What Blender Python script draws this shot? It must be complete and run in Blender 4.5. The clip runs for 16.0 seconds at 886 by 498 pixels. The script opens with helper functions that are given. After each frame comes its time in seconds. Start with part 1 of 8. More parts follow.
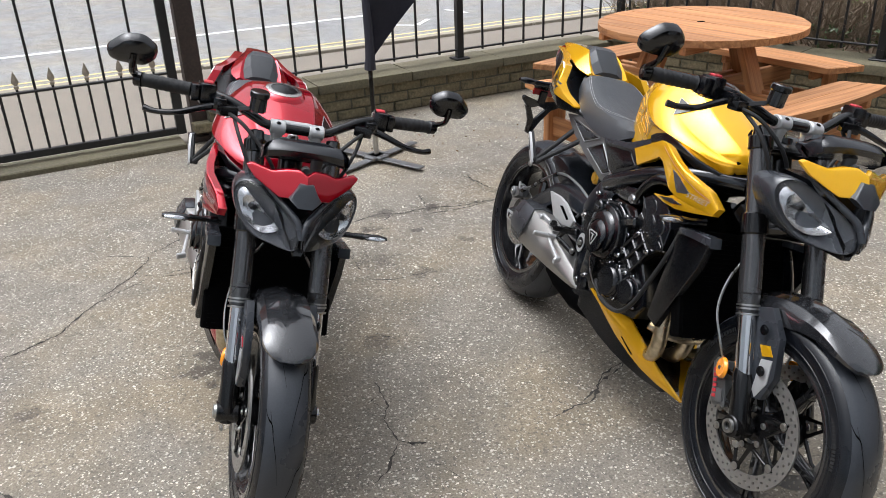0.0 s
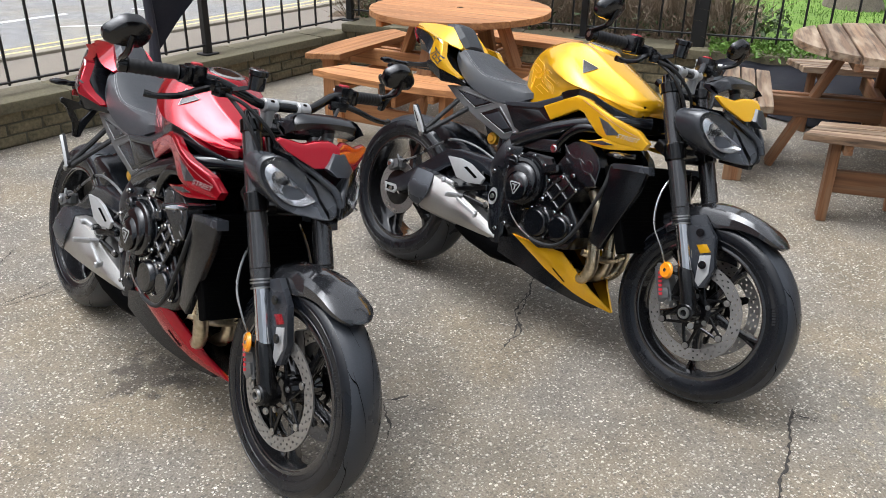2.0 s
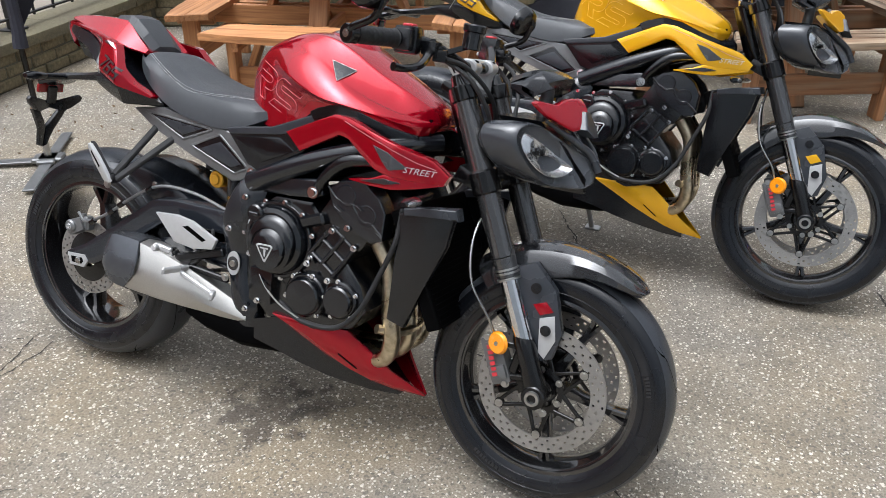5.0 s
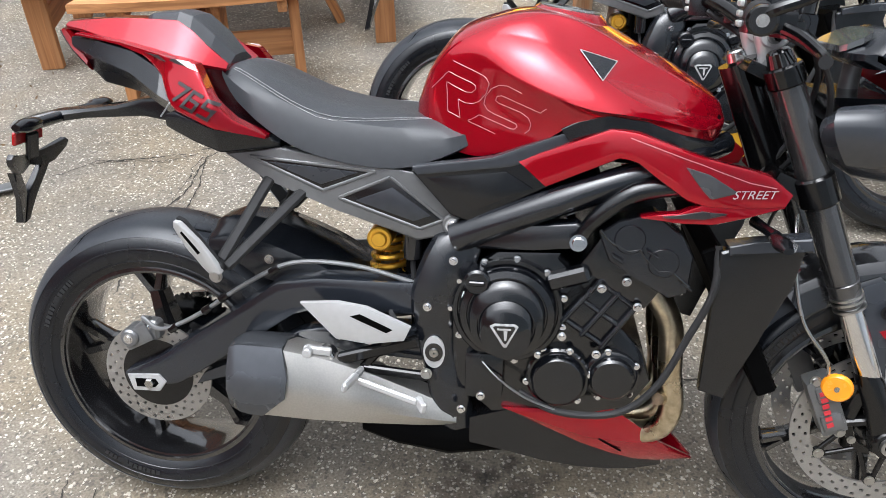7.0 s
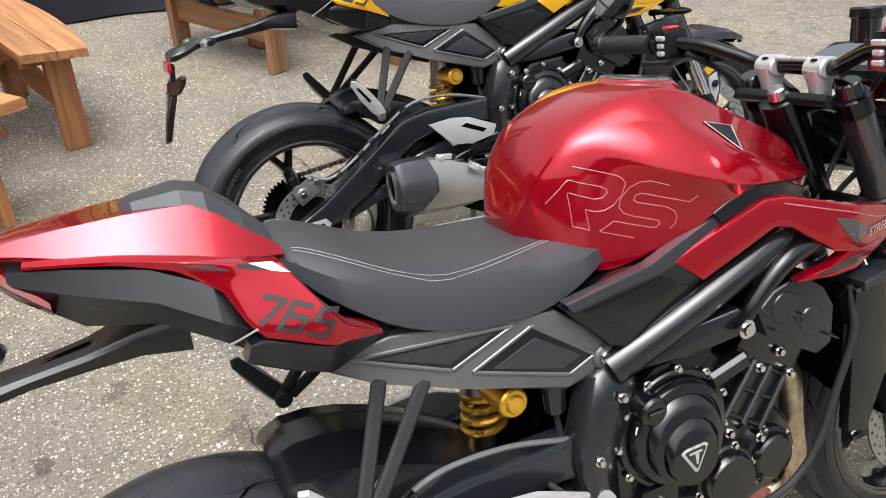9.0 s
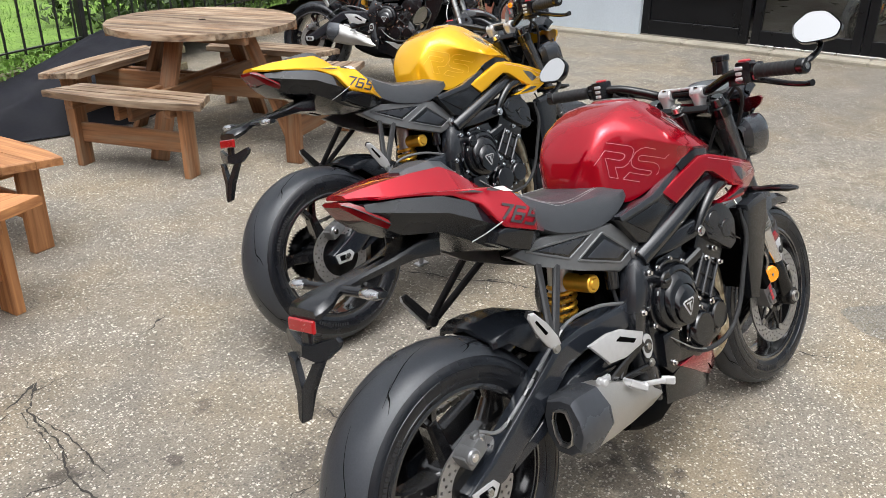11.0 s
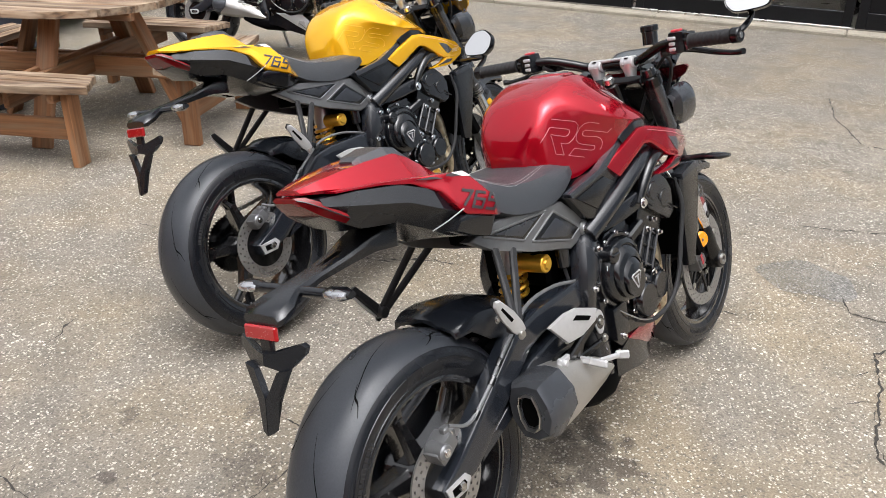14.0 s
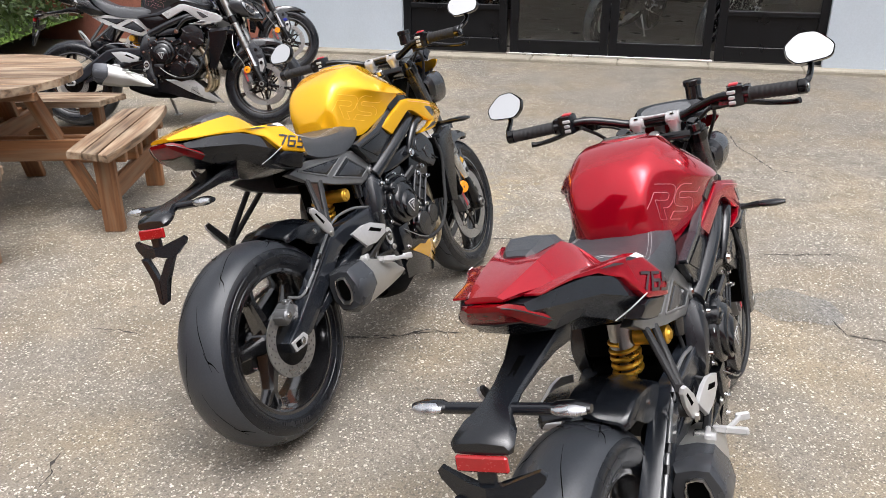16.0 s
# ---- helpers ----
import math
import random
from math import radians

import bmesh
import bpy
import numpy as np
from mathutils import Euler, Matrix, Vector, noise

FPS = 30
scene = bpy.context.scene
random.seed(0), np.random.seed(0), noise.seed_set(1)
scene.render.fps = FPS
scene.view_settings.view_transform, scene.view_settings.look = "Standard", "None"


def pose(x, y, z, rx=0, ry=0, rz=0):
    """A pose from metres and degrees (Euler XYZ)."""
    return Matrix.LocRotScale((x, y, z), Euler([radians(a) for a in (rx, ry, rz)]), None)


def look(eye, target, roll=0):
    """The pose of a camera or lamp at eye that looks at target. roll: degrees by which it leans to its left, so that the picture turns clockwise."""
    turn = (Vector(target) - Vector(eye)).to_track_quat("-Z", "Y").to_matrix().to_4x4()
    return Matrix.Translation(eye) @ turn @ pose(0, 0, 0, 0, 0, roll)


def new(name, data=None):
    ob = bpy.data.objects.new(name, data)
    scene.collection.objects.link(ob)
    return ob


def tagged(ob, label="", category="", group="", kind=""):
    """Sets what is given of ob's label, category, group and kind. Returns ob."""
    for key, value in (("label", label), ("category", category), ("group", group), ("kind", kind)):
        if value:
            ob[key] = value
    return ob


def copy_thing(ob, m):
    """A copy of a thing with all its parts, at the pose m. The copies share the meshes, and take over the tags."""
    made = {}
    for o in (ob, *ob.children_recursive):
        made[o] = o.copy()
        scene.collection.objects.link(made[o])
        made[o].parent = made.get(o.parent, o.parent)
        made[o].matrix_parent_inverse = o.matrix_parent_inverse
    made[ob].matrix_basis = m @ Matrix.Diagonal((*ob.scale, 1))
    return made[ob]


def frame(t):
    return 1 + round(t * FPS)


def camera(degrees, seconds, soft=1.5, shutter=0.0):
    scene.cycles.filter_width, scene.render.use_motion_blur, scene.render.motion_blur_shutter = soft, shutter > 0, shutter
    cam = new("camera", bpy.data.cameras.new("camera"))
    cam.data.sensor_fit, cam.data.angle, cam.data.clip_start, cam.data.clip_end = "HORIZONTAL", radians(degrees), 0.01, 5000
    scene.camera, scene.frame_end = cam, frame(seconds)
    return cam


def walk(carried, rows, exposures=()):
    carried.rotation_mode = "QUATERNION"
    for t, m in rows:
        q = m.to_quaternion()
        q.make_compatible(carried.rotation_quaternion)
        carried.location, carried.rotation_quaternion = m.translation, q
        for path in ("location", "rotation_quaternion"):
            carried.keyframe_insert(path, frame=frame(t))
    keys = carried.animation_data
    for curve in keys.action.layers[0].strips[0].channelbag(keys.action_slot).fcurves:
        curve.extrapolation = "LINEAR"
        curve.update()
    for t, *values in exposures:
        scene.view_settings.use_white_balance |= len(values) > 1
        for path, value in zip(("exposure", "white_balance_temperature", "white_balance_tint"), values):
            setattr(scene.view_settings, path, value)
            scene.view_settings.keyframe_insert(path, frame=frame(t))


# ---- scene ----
import functools

cam = camera(57.6, 16.0, soft=0.9)
PATH = [
    (0, (3.242, -0.009, 1.59), (1.5, 0.49, 0.743), -2.2),
    (0.5, (3.111, -0.201, 1.587), (1.489, 0.578, 0.713), -1.5),
    (1, (3.107, -0.408, 1.573), (1.602, 0.573, 0.695), -0.5),
    (1.5, (3.095, -0.646, 1.588), (1.683, 0.475, 0.723), 0.3),
    (2, (2.986, -0.927, 1.571), (1.655, 0.296, 0.715), 0.6),
    (2.5, (2.979, -1.153, 1.561), (1.733, 0.163, 0.715), 0.9),
    (3, (2.904, -1.358, 1.573), (1.743, 0.042, 0.74), 1.0),
    (3.5, (2.658, -1.516, 1.563), (1.582, -0.051, 0.728), 1.0),
    (4, (2.428, -1.559, 1.552), (1.448, -0.039, 0.698), 1.0),
    (4.2, (2.316, -1.552, 1.539), (1.374, -0.014, 0.675), 0.9),
    (6.3, (1.079, -1.371, 1.492), (0.661, 0.234, 0.374), -0.5),
    (6.5, (0.976, -1.343, 1.459), (0.601, 0.283, 0.357), -0.5),
    (7, (0.742, -1.19, 1.477), (0.519, 0.431, 0.328), -1.3),
    (7.5, (0.614, -0.948, 1.455), (0.601, 0.674, 0.286), -1.3),
    (8, (0.472, -0.787, 1.453), (0.71, 0.818, 0.283), -1.2),
    (8.5, (0.241, -0.688, 1.46), (0.726, 0.888, 0.328), -0.6),
    (9, (0.011, -0.726, 1.465), (0.725, 0.791, 0.375), -0.4),
    (9.2, (-0.081, -0.756, 1.485), (0.701, 0.75, 0.426), -0.6),
    (11.3, (-1.118, -1.095, 1.538), (0.16, 0.217, 0.732), 0.3),
    (11.5, (-1.188, -1.133, 1.544), (0.109, 0.162, 0.743), 0.2),
    (12, (-1.287, -1.185, 1.542), (0.048, 0.065, 0.734), 0.1),
    (12.5, (-1.255, -1.152, 1.533), (0.09, 0.067, 0.693), 0.0),
    (13, (-1.129, -1.083, 1.526), (0.215, 0.112, 0.651), 0.1),
    (13.5, (-1.0, -1.014, 1.533), (0.36, 0.149, 0.64), 0.4),
    (14, (-1.03, -0.878, 1.535), (0.37, 0.24, 0.646), 0.7),
    (14.5, (-1.161, -0.694, 1.549), (0.298, 0.369, 0.687), 0.7),
    (15, (-1.189, -0.572, 1.551), (0.331, 0.43, 0.723), 0.3),
    (15.5, (-1.169, -0.416, 1.555), (0.416, 0.503, 0.754), -0.2),
    (16, (-1.216, -0.261, 1.561), (0.429, 0.556, 0.77), -0.3),
]
walk(cam, [(t, look(eye, target, roll)) for t, eye, target, roll in PATH], exposures=[(0, 0.64, 6120, 11), (4.2, 0.66, 6050, 10), (6.3, 0.92, 6050, 10), (8.0, 0.98, 6150, 10), (9.2, 0.86, 6350, 11), (11.3, 0.82, 6320, 10), (16, 0.90, 6380, 13)])

# ---- sky and sun: a bright overcast day ----
world = bpy.data.worlds.new("overcast_sky")
scene.world = world
world.use_nodes = True
wn, wl = world.node_tree.nodes, world.node_tree.links
sky = wn.new("ShaderNodeTexSky")
sky.sky_type, sky.sun_disc = "NISHITA", False
sky.sun_elevation, sky.sun_rotation = radians(75), radians(223)
sky.air_density, sky.dust_density, sky.ozone_density = 1.0, 8.0, 1.0
grey = wn.new("ShaderNodeHueSaturation")
grey.inputs["Saturation"].default_value = 0.10
wl.new(sky.outputs[0], grey.inputs["Color"])
wl.new(grey.outputs[0], wn["Background"].inputs[0])
wn["Background"].inputs[1].default_value = 0.15
sun = new("sun", bpy.data.lights.new("sun", "SUN"))
sun.data.energy, sun.data.angle, sun.data.color = 0.55, radians(60), (1.0, 0.99, 0.97)
sun.matrix_world = look((0, 0, 8), (1.46, 1.56, 0))


# ---- materials ----
def mat(name, col, rough=0.5, metal=0.0, coat=0.0, var=0.12, scale=6.0, grain=60.0, bump=0.0, bump_scale=120.0, rough_var=0.1,
        spec=0.5, col2=None):
    """A surface with stains at one scale, grain at another and fine relief."""
    m = bpy.data.materials.new(name)
    m.use_nodes = True
    n, l = m.node_tree.nodes, m.node_tree.links
    b = n["Principled BSDF"]
    tc = n.new("ShaderNodeTexCoord")
    big, small = n.new("ShaderNodeTexNoise"), n.new("ShaderNodeTexNoise")
    big.inputs["Scale"].default_value, big.inputs["Detail"].default_value = scale, 6
    small.inputs["Scale"].default_value, small.inputs["Detail"].default_value = grain, 3
    l.new(tc.outputs["Object"], big.inputs["Vector"])
    l.new(tc.outputs["Object"], small.inputs["Vector"])
    add = n.new("ShaderNodeMath")
    add.operation, add.inputs[1].default_value = "MULTIPLY_ADD", 0.5
    l.new(small.outputs["Fac"], add.inputs[0])
    half = n.new("ShaderNodeMath")
    half.operation, half.inputs[1].default_value = "MULTIPLY", 0.5
    l.new(big.outputs["Fac"], half.inputs[0])
    l.new(half.outputs[0], add.inputs[2])
    ramp = n.new("ShaderNodeValToRGB")
    lo = [max(0.0, c * (1 - var)) for c in col]
    hi = [min(1.0, c * (1 + var)) for c in (col2 or col)]
    ramp.color_ramp.elements[0].position, ramp.color_ramp.elements[1].position = 0.3, 0.7
    ramp.color_ramp.elements[0].color, ramp.color_ramp.elements[1].color = (*lo, 1), (*hi, 1)
    l.new(add.outputs[0], ramp.inputs[0])
    l.new(ramp.outputs[0], b.inputs["Base Color"])
    mr = n.new("ShaderNodeMapRange")
    mr.inputs["To Min"].default_value, mr.inputs["To Max"].default_value = max(0.02, rough - rough_var), min(1, rough + rough_var)
    mr.inputs["From Min"].default_value, mr.inputs["From Max"].default_value = 0.3, 0.7
    l.new(big.outputs["Fac"], mr.inputs["Value"])
    l.new(mr.outputs[0], b.inputs["Roughness"])
    b.inputs["Metallic"].default_value = metal
    b.inputs["Coat Weight"].default_value, b.inputs["Coat Roughness"].default_value = coat, 0.03
    b.inputs["Specular IOR Level"].default_value = spec
    if bump:
        nb, bp = n.new("ShaderNodeTexNoise"), n.new("ShaderNodeBump")
        nb.inputs["Scale"].default_value, nb.inputs["Detail"].default_value = bump_scale, 4
        l.new(tc.outputs["Object"], nb.inputs["Vector"])
        l.new(nb.outputs["Fac"], bp.inputs["Height"])
        bp.inputs["Strength"].default_value, bp.inputs["Distance"].default_value = bump, 0.01
        l.new(bp.outputs[0], b.inputs["Normal"])
    return m


def wood(name, dark, light, worn, wear):
    """Stained boards: grain drawn along each board's own x axis, a shade of its own for each board, greyed patches by wear."""
    m = bpy.data.materials.new(name)
    m.use_nodes = True
    n, l = m.node_tree.nodes, m.node_tree.links
    b = n["Principled BSDF"]
    tc, info = n.new("ShaderNodeTexCoord"), n.new("ShaderNodeObjectInfo")
    mp, off = n.new("ShaderNodeMapping"), n.new("ShaderNodeVectorMath")
    mp.inputs["Scale"].default_value = (1.6, 38, 38)
    l.new(tc.outputs["Object"], mp.inputs["Vector"])
    l.new(mp.outputs[0], off.inputs[0])
    l.new(info.outputs["Random"], off.inputs[1])
    grainn = n.new("ShaderNodeTexNoise")
    grainn.inputs["Scale"].default_value, grainn.inputs["Detail"].default_value, grainn.inputs["Distortion"].default_value = 1.3, 5, 0.6
    l.new(off.outputs[0], grainn.inputs["Vector"])
    ramp = n.new("ShaderNodeValToRGB")
    ramp.color_ramp.elements[0].position, ramp.color_ramp.elements[1].position = 0.3, 0.68
    ramp.color_ramp.elements[0].color, ramp.color_ramp.elements[1].color = (*dark, 1), (*light, 1)
    l.new(grainn.outputs["Fac"], ramp.inputs[0])
    patch, pr = n.new("ShaderNodeTexNoise"), n.new("ShaderNodeValToRGB")
    patch.inputs["Scale"].default_value, patch.inputs["Detail"].default_value = 5.0, 7
    streak = n.new("ShaderNodeMapping")
    streak.inputs["Scale"].default_value = (0.5, 4.0, 4.0)
    l.new(tc.outputs["Object"], streak.inputs["Vector"])
    l.new(streak.outputs[0], patch.inputs["Vector"])
    pr.color_ramp.elements[0].position, pr.color_ramp.elements[1].position = 0.62 - 0.3 * wear, 0.8 - 0.2 * wear
    l.new(patch.outputs["Fac"], pr.inputs[0])
    mix = n.new("ShaderNodeMix")
    mix.data_type = "RGBA"
    l.new(pr.outputs[0], mix.inputs[0])
    l.new(ramp.outputs[0], mix.inputs[6])
    mix.inputs[7].default_value = (*worn, 1)
    hsv, val = n.new("ShaderNodeHueSaturation"), n.new("ShaderNodeMapRange")
    val.inputs["To Min"].default_value, val.inputs["To Max"].default_value = 0.78, 1.2
    l.new(info.outputs["Random"], val.inputs["Value"])
    l.new(val.outputs[0], hsv.inputs["Value"])
    l.new(mix.outputs[2], hsv.inputs["Color"])
    l.new(hsv.outputs[0], b.inputs["Base Color"])
    b.inputs["Roughness"].default_value = 0.62
    bp = n.new("ShaderNodeBump")
    bp.inputs["Strength"].default_value, bp.inputs["Distance"].default_value = 0.35, 0.004
    l.new(grainn.outputs["Fac"], bp.inputs["Height"])
    l.new(bp.outputs[0], b.inputs["Normal"])
    return m


def tarmac(name, base, chip, chip_amount, spots=()):
    """Worn tarmac: stones showing in the binder, mottling, tyre-dark blotches; spots: (x, y, radius, darkness) of oil
    and other darker patches, paler below zero.
    """
    m = bpy.data.materials.new(name)
    m.use_nodes = True
    n, l = m.node_tree.nodes, m.node_tree.links
    b = n["Principled BSDF"]
    tc = n.new("ShaderNodeTexCoord")
    pos = tc.outputs["Object"]

    def tex(kind, scale, detail=5.0, **more):
        t = n.new(kind)
        if kind == "ShaderNodeTexVoronoi":
            t.voronoi_dimensions = "2D"
            detail = 0.0
        t.inputs["Scale"].default_value = scale
        if "Detail" in t.inputs:
            t.inputs["Detail"].default_value = detail
        l.new(pos, t.inputs["Vector"])
        return t

    def ramp(src, a, z, ca=(0, 0, 0), cz=(1, 1, 1)):
        r = n.new("ShaderNodeValToRGB")
        r.color_ramp.elements[0].position, r.color_ramp.elements[1].position = a, z
        r.color_ramp.elements[0].color, r.color_ramp.elements[1].color = (*ca, 1), (*cz, 1)
        l.new(src, r.inputs[0])
        return r.outputs[0]

    def mixed(fac, a, c, mode="MIX"):
        x = n.new("ShaderNodeMix")
        x.data_type, x.blend_type = "RGBA", mode
        for s, v in ((0, fac), (6, a), (7, c)):
            if isinstance(v, (tuple, float)):
                x.inputs[s].default_value = (*v, 1) if isinstance(v, tuple) else v
            else:
                l.new(v, x.inputs[s])
        return x.outputs[2]

    def maths(op, a, c):
        x = n.new("ShaderNodeMath")
        x.operation = op
        for s, v in ((0, a), (1, c)):
            if isinstance(v, float):
                x.inputs[s].default_value = v
            else:
                l.new(v, x.inputs[s])
        return x.outputs[0]

    wide, mid = tex("ShaderNodeTexNoise", 0.9, 6), tex("ShaderNodeTexNoise", 5.5, 6)
    fine = tex("ShaderNodeTexNoise", 160, 4)
    col = ramp(mid.outputs["Fac"], 0.3, 0.72, tuple(c * 0.82 for c in base), tuple(c * 1.18 for c in base))
    col = mixed(ramp(tex("ShaderNodeTexNoise", 1.7, 6).outputs["Fac"], 0.42, 0.64), col, mixed(1.0, col, (1.10, 1.02, 0.88), "MULTIPLY"))
    col = mixed(0.58, col, ramp(fine.outputs["Fac"], 0.34, 0.66, (0.42, 0.41, 0.40), (1.44, 1.43, 1.41)), "MULTIPLY")
    col = mixed(1.0, col, ramp(wide.outputs["Fac"], 0.3, 0.72, (0.91, 0.90, 0.89), (1.11, 1.10, 1.07)), "MULTIPLY")
    many = ramp(tex("ShaderNodeTexNoise", 2.2, 4).outputs["Fac"], 0.32, 0.7, (0.45, 0.45, 0.45), (1, 1, 1))
    vor2 = tex("ShaderNodeTexVoronoi", 130)
    pick2 = n.new("ShaderNodeSeparateColor")
    l.new(vor2.outputs["Color"], pick2.inputs[0])
    col = mixed(maths("MULTIPLY", ramp(pick2.outputs[1], 0.87, 0.89), 0.55), col, tuple(c * 0.35 for c in base))
    chips = None
    bend = n.new("ShaderNodeVectorMath")   # ragged outlines of the stones
    bend.operation = "MULTIPLY_ADD"
    l.new(tex("ShaderNodeTexNoise", 210, 2).outputs["Color"], bend.inputs[0])
    bend.inputs[1].default_value = (0.010, 0.010, 0.0)
    l.new(pos, bend.inputs[2])
    bent = bend.outputs[0]
    for cells, share, bright, seen in ((92, chip_amount, 1.0, 0.9), (140, chip_amount * 1.4, 0.92, 0.85), (64, chip_amount * 0.25, 1.05, 0.9)):
        vor = tex("ShaderNodeTexVoronoi", cells)
        l.new(bent, vor.inputs["Vector"])
        pick = n.new("ShaderNodeSeparateColor")
        l.new(vor.outputs["Color"], pick.inputs[0])
        one = maths("MULTIPLY", ramp(vor.outputs["Distance"], 0.30, 0.35, (seen,) * 3, (0, 0, 0)), ramp(pick.outputs[0], 1 - share, 1.005 - share))
        one = maths("MULTIPLY", one, many)
        shade = ramp(pick.outputs[1], 0.0, 1.0, tuple(c * 0.62 * bright for c in chip), tuple(min(c * 1.08 * bright, 1) for c in chip))
        col = mixed(one, col, shade)
        chips = one if chips is None else maths("ADD", chips, one)
    rag = tex("ShaderNodeTexNoise", 16.0, 7)
    for x, y, radius, dark in spots:
        d = n.new("ShaderNodeVectorMath")
        d.operation = "DISTANCE"
        l.new(pos, d.inputs[0])
        d.inputs[1].default_value = (x, y, 0)
        edge = maths("MULTIPLY_ADD", rag.outputs["Fac"], -3.2 * radius)
        n[edge.node.name].inputs[2].default_value = 1.6 * radius
        f = ramp(maths("DIVIDE", maths("SUBTRACT", d.outputs["Value"], edge), float(radius)), 0.55, 1.0, (abs(dark),) * 3, (0, 0, 0))
        col = mixed(f, col, mixed(1.0, col, (0.30, 0.29, 0.29) if dark > 0 else (1.30, 1.22, 1.02), "MULTIPLY"))
    l.new(col, b.inputs["Base Color"])
    b.inputs["Roughness"].default_value = 0.86
    bp = n.new("ShaderNodeBump")
    bp.inputs["Strength"].default_value, bp.inputs["Distance"].default_value = 0.8, 0.004
    l.new(maths("ADD", fine.outputs["Fac"], chips), bp.inputs["Height"])
    l.new(bp.outputs[0], b.inputs["Normal"])
    return m


def glass(name, tint=(1, 1, 1), rough=0.0):
    m = bpy.data.materials.new(name)
    m.use_nodes = True
    b = m.node_tree.nodes["Principled BSDF"]
    b.inputs["Base Color"].default_value = (*tint, 1)
    b.inputs["Roughness"].default_value = rough
    b.inputs["Transmission Weight"].default_value = 1.0
    b.inputs["IOR"].default_value = 1.45
    return m


def paint(name, col, flake):
    m = mat(name, col, rough=0.2, metal=flake, coat=1.0, var=0.015, scale=3, grain=900, rough_var=0.03, spec=0.05)
    return m


RED = paint("candy_red_paint", (0.40, 0.0016, 0.013), 0.6)
YELLOW = paint("golden_yellow_paint", (0.92, 0.4887, 0.01035), 0.5)
GRAPHITE = paint("graphite_paint", (0.035, 0.036, 0.04), 0.3)
BLUE = paint("deep_blue_paint", (0.02, 0.03, 0.28), 0.3)
BLACK_PLASTIC = mat("black_plastic", (0.0035, 0.004, 0.0052), rough=0.16, var=0.2, spec=0.65, bump=0.05, bump_scale=700)
PANEL_GREY = mat("dark_grey_panel", (0.028, 0.031, 0.037), rough=0.24, var=0.15, bump=0.04, bump_scale=800, spec=0.6)
CARBON = mat("carbon_grey_lacquer", (0.017, 0.0177, 0.020), rough=0.2, coat=1.0, var=0.2, scale=20)
ENGINE_GREY = mat("engine_dark_grey", (0.0075, 0.0086, 0.0112), rough=0.2, spec=0.75, var=0.2, bump=0.05, bump_scale=500)
ARM_BLACK = mat("swingarm_satin", (0.013, 0.0155, 0.0205), rough=0.2, spec=0.8, var=0.12)
RIM_BLACK = mat("rim_gloss_black", (0.008, 0.008, 0.009), rough=0.16, coat=1.0, spec=0.8, var=0.15)
CAP_GREY = mat("dark_titanium_cap", (0.085, 0.09, 0.1), rough=0.26, metal=0.6, var=0.15)
SILENCER = mat("silencer_steel", (0.483, 0.4715, 0.4485), rough=0.40, metal=0.9, var=0.12, scale=9, grain=300, bump=0.03, bump_scale=900)
CAST_GREY = mat("pale_cast_alloy", (0.2, 0.203, 0.207), rough=0.38, metal=0.6, var=0.12, bump=0.05, bump_scale=500)
YELLOW_LINE = mat("pale_yellow_decal", (0.80, 0.47, 0.05), rough=0.35)
FRAME_SATIN = mat("frame_satin_black", (0.0075, 0.0088, 0.0118), rough=0.2, spec=0.8, var=0.15, bump=0.03, bump_scale=700)
LAMP_SHELL = mat("smoked_lamp_shell", (0.03, 0.033, 0.039), rough=0.28, coat=0.15, var=0.1, spec=0.7)
GLOSS_BLACK = mat("gloss_black", (0.006, 0.006, 0.007), rough=0.14, coat=0.8, var=0.2)
ENGINE_BLACK = mat("engine_black", (0.0032, 0.0038, 0.0052), rough=0.16, spec=0.8, var=0.25, bump=0.04, bump_scale=500)
RUBBER = mat("tyre_rubber", (0.006, 0.007, 0.0095), rough=0.24, var=0.2, scale=9, grain=300, bump=0.06, bump_scale=600, spec=0.5)
TREAD = mat("worn_tread_rubber", (0.034, 0.0375, 0.044), rough=0.34, var=0.22, scale=7, grain=250, bump=0.08, bump_scale=500, spec=0.45)
TAIL_BLACK = mat("tail_satin_black", (0.0065, 0.0078, 0.0105), rough=0.22, spec=0.6, var=0.12, bump=0.05, bump_scale=700)
# near-black and sheenless: the shade deep inside the bikes, put into the colour
SHADE_BLACK = mat("shadowed_black", (0.0015, 0.0015, 0.0016), rough=0.7, spec=0.03)
GROOVE = mat("groove_black", (0.003, 0.003, 0.003), rough=1.0, spec=0.0)
GRIP = mat("grip_rubber", (0.012, 0.012, 0.013), rough=0.65, bump=0.15, bump_scale=500)
GREY_METAL = mat("grey_cast_metal", (0.165, 0.168, 0.17), rough=0.36, metal=0.55, var=0.12, bump=0.04, bump_scale=600)
BRONZE_GREY = mat("bronze_grey_anodised", (0.125, 0.124, 0.126), rough=0.24, metal=0.8, var=0.1)
SATIN_BLACK = mat("satin_black_metal", (0.0035, 0.0035, 0.0039), rough=0.18, metal=0.0, spec=0.5, var=0.2)
CHROME = mat("chrome", (0.75, 0.75, 0.76), rough=0.1, metal=1.0, var=0.05, rough_var=0.04)
STEEL = mat("brushed_steel", (0.46, 0.4542, 0.437), rough=0.30, metal=1.0, var=0.1, grain=300, bump=0.03, bump_scale=900)
SILVER = mat("silver_cast", (0.483, 0.483, 0.483), rough=0.34, metal=0.35, var=0.08)
DISC = mat("disc_steel", (0.3795, 0.3703, 0.3565), rough=0.36, metal=0.85, var=0.12, grain=400)
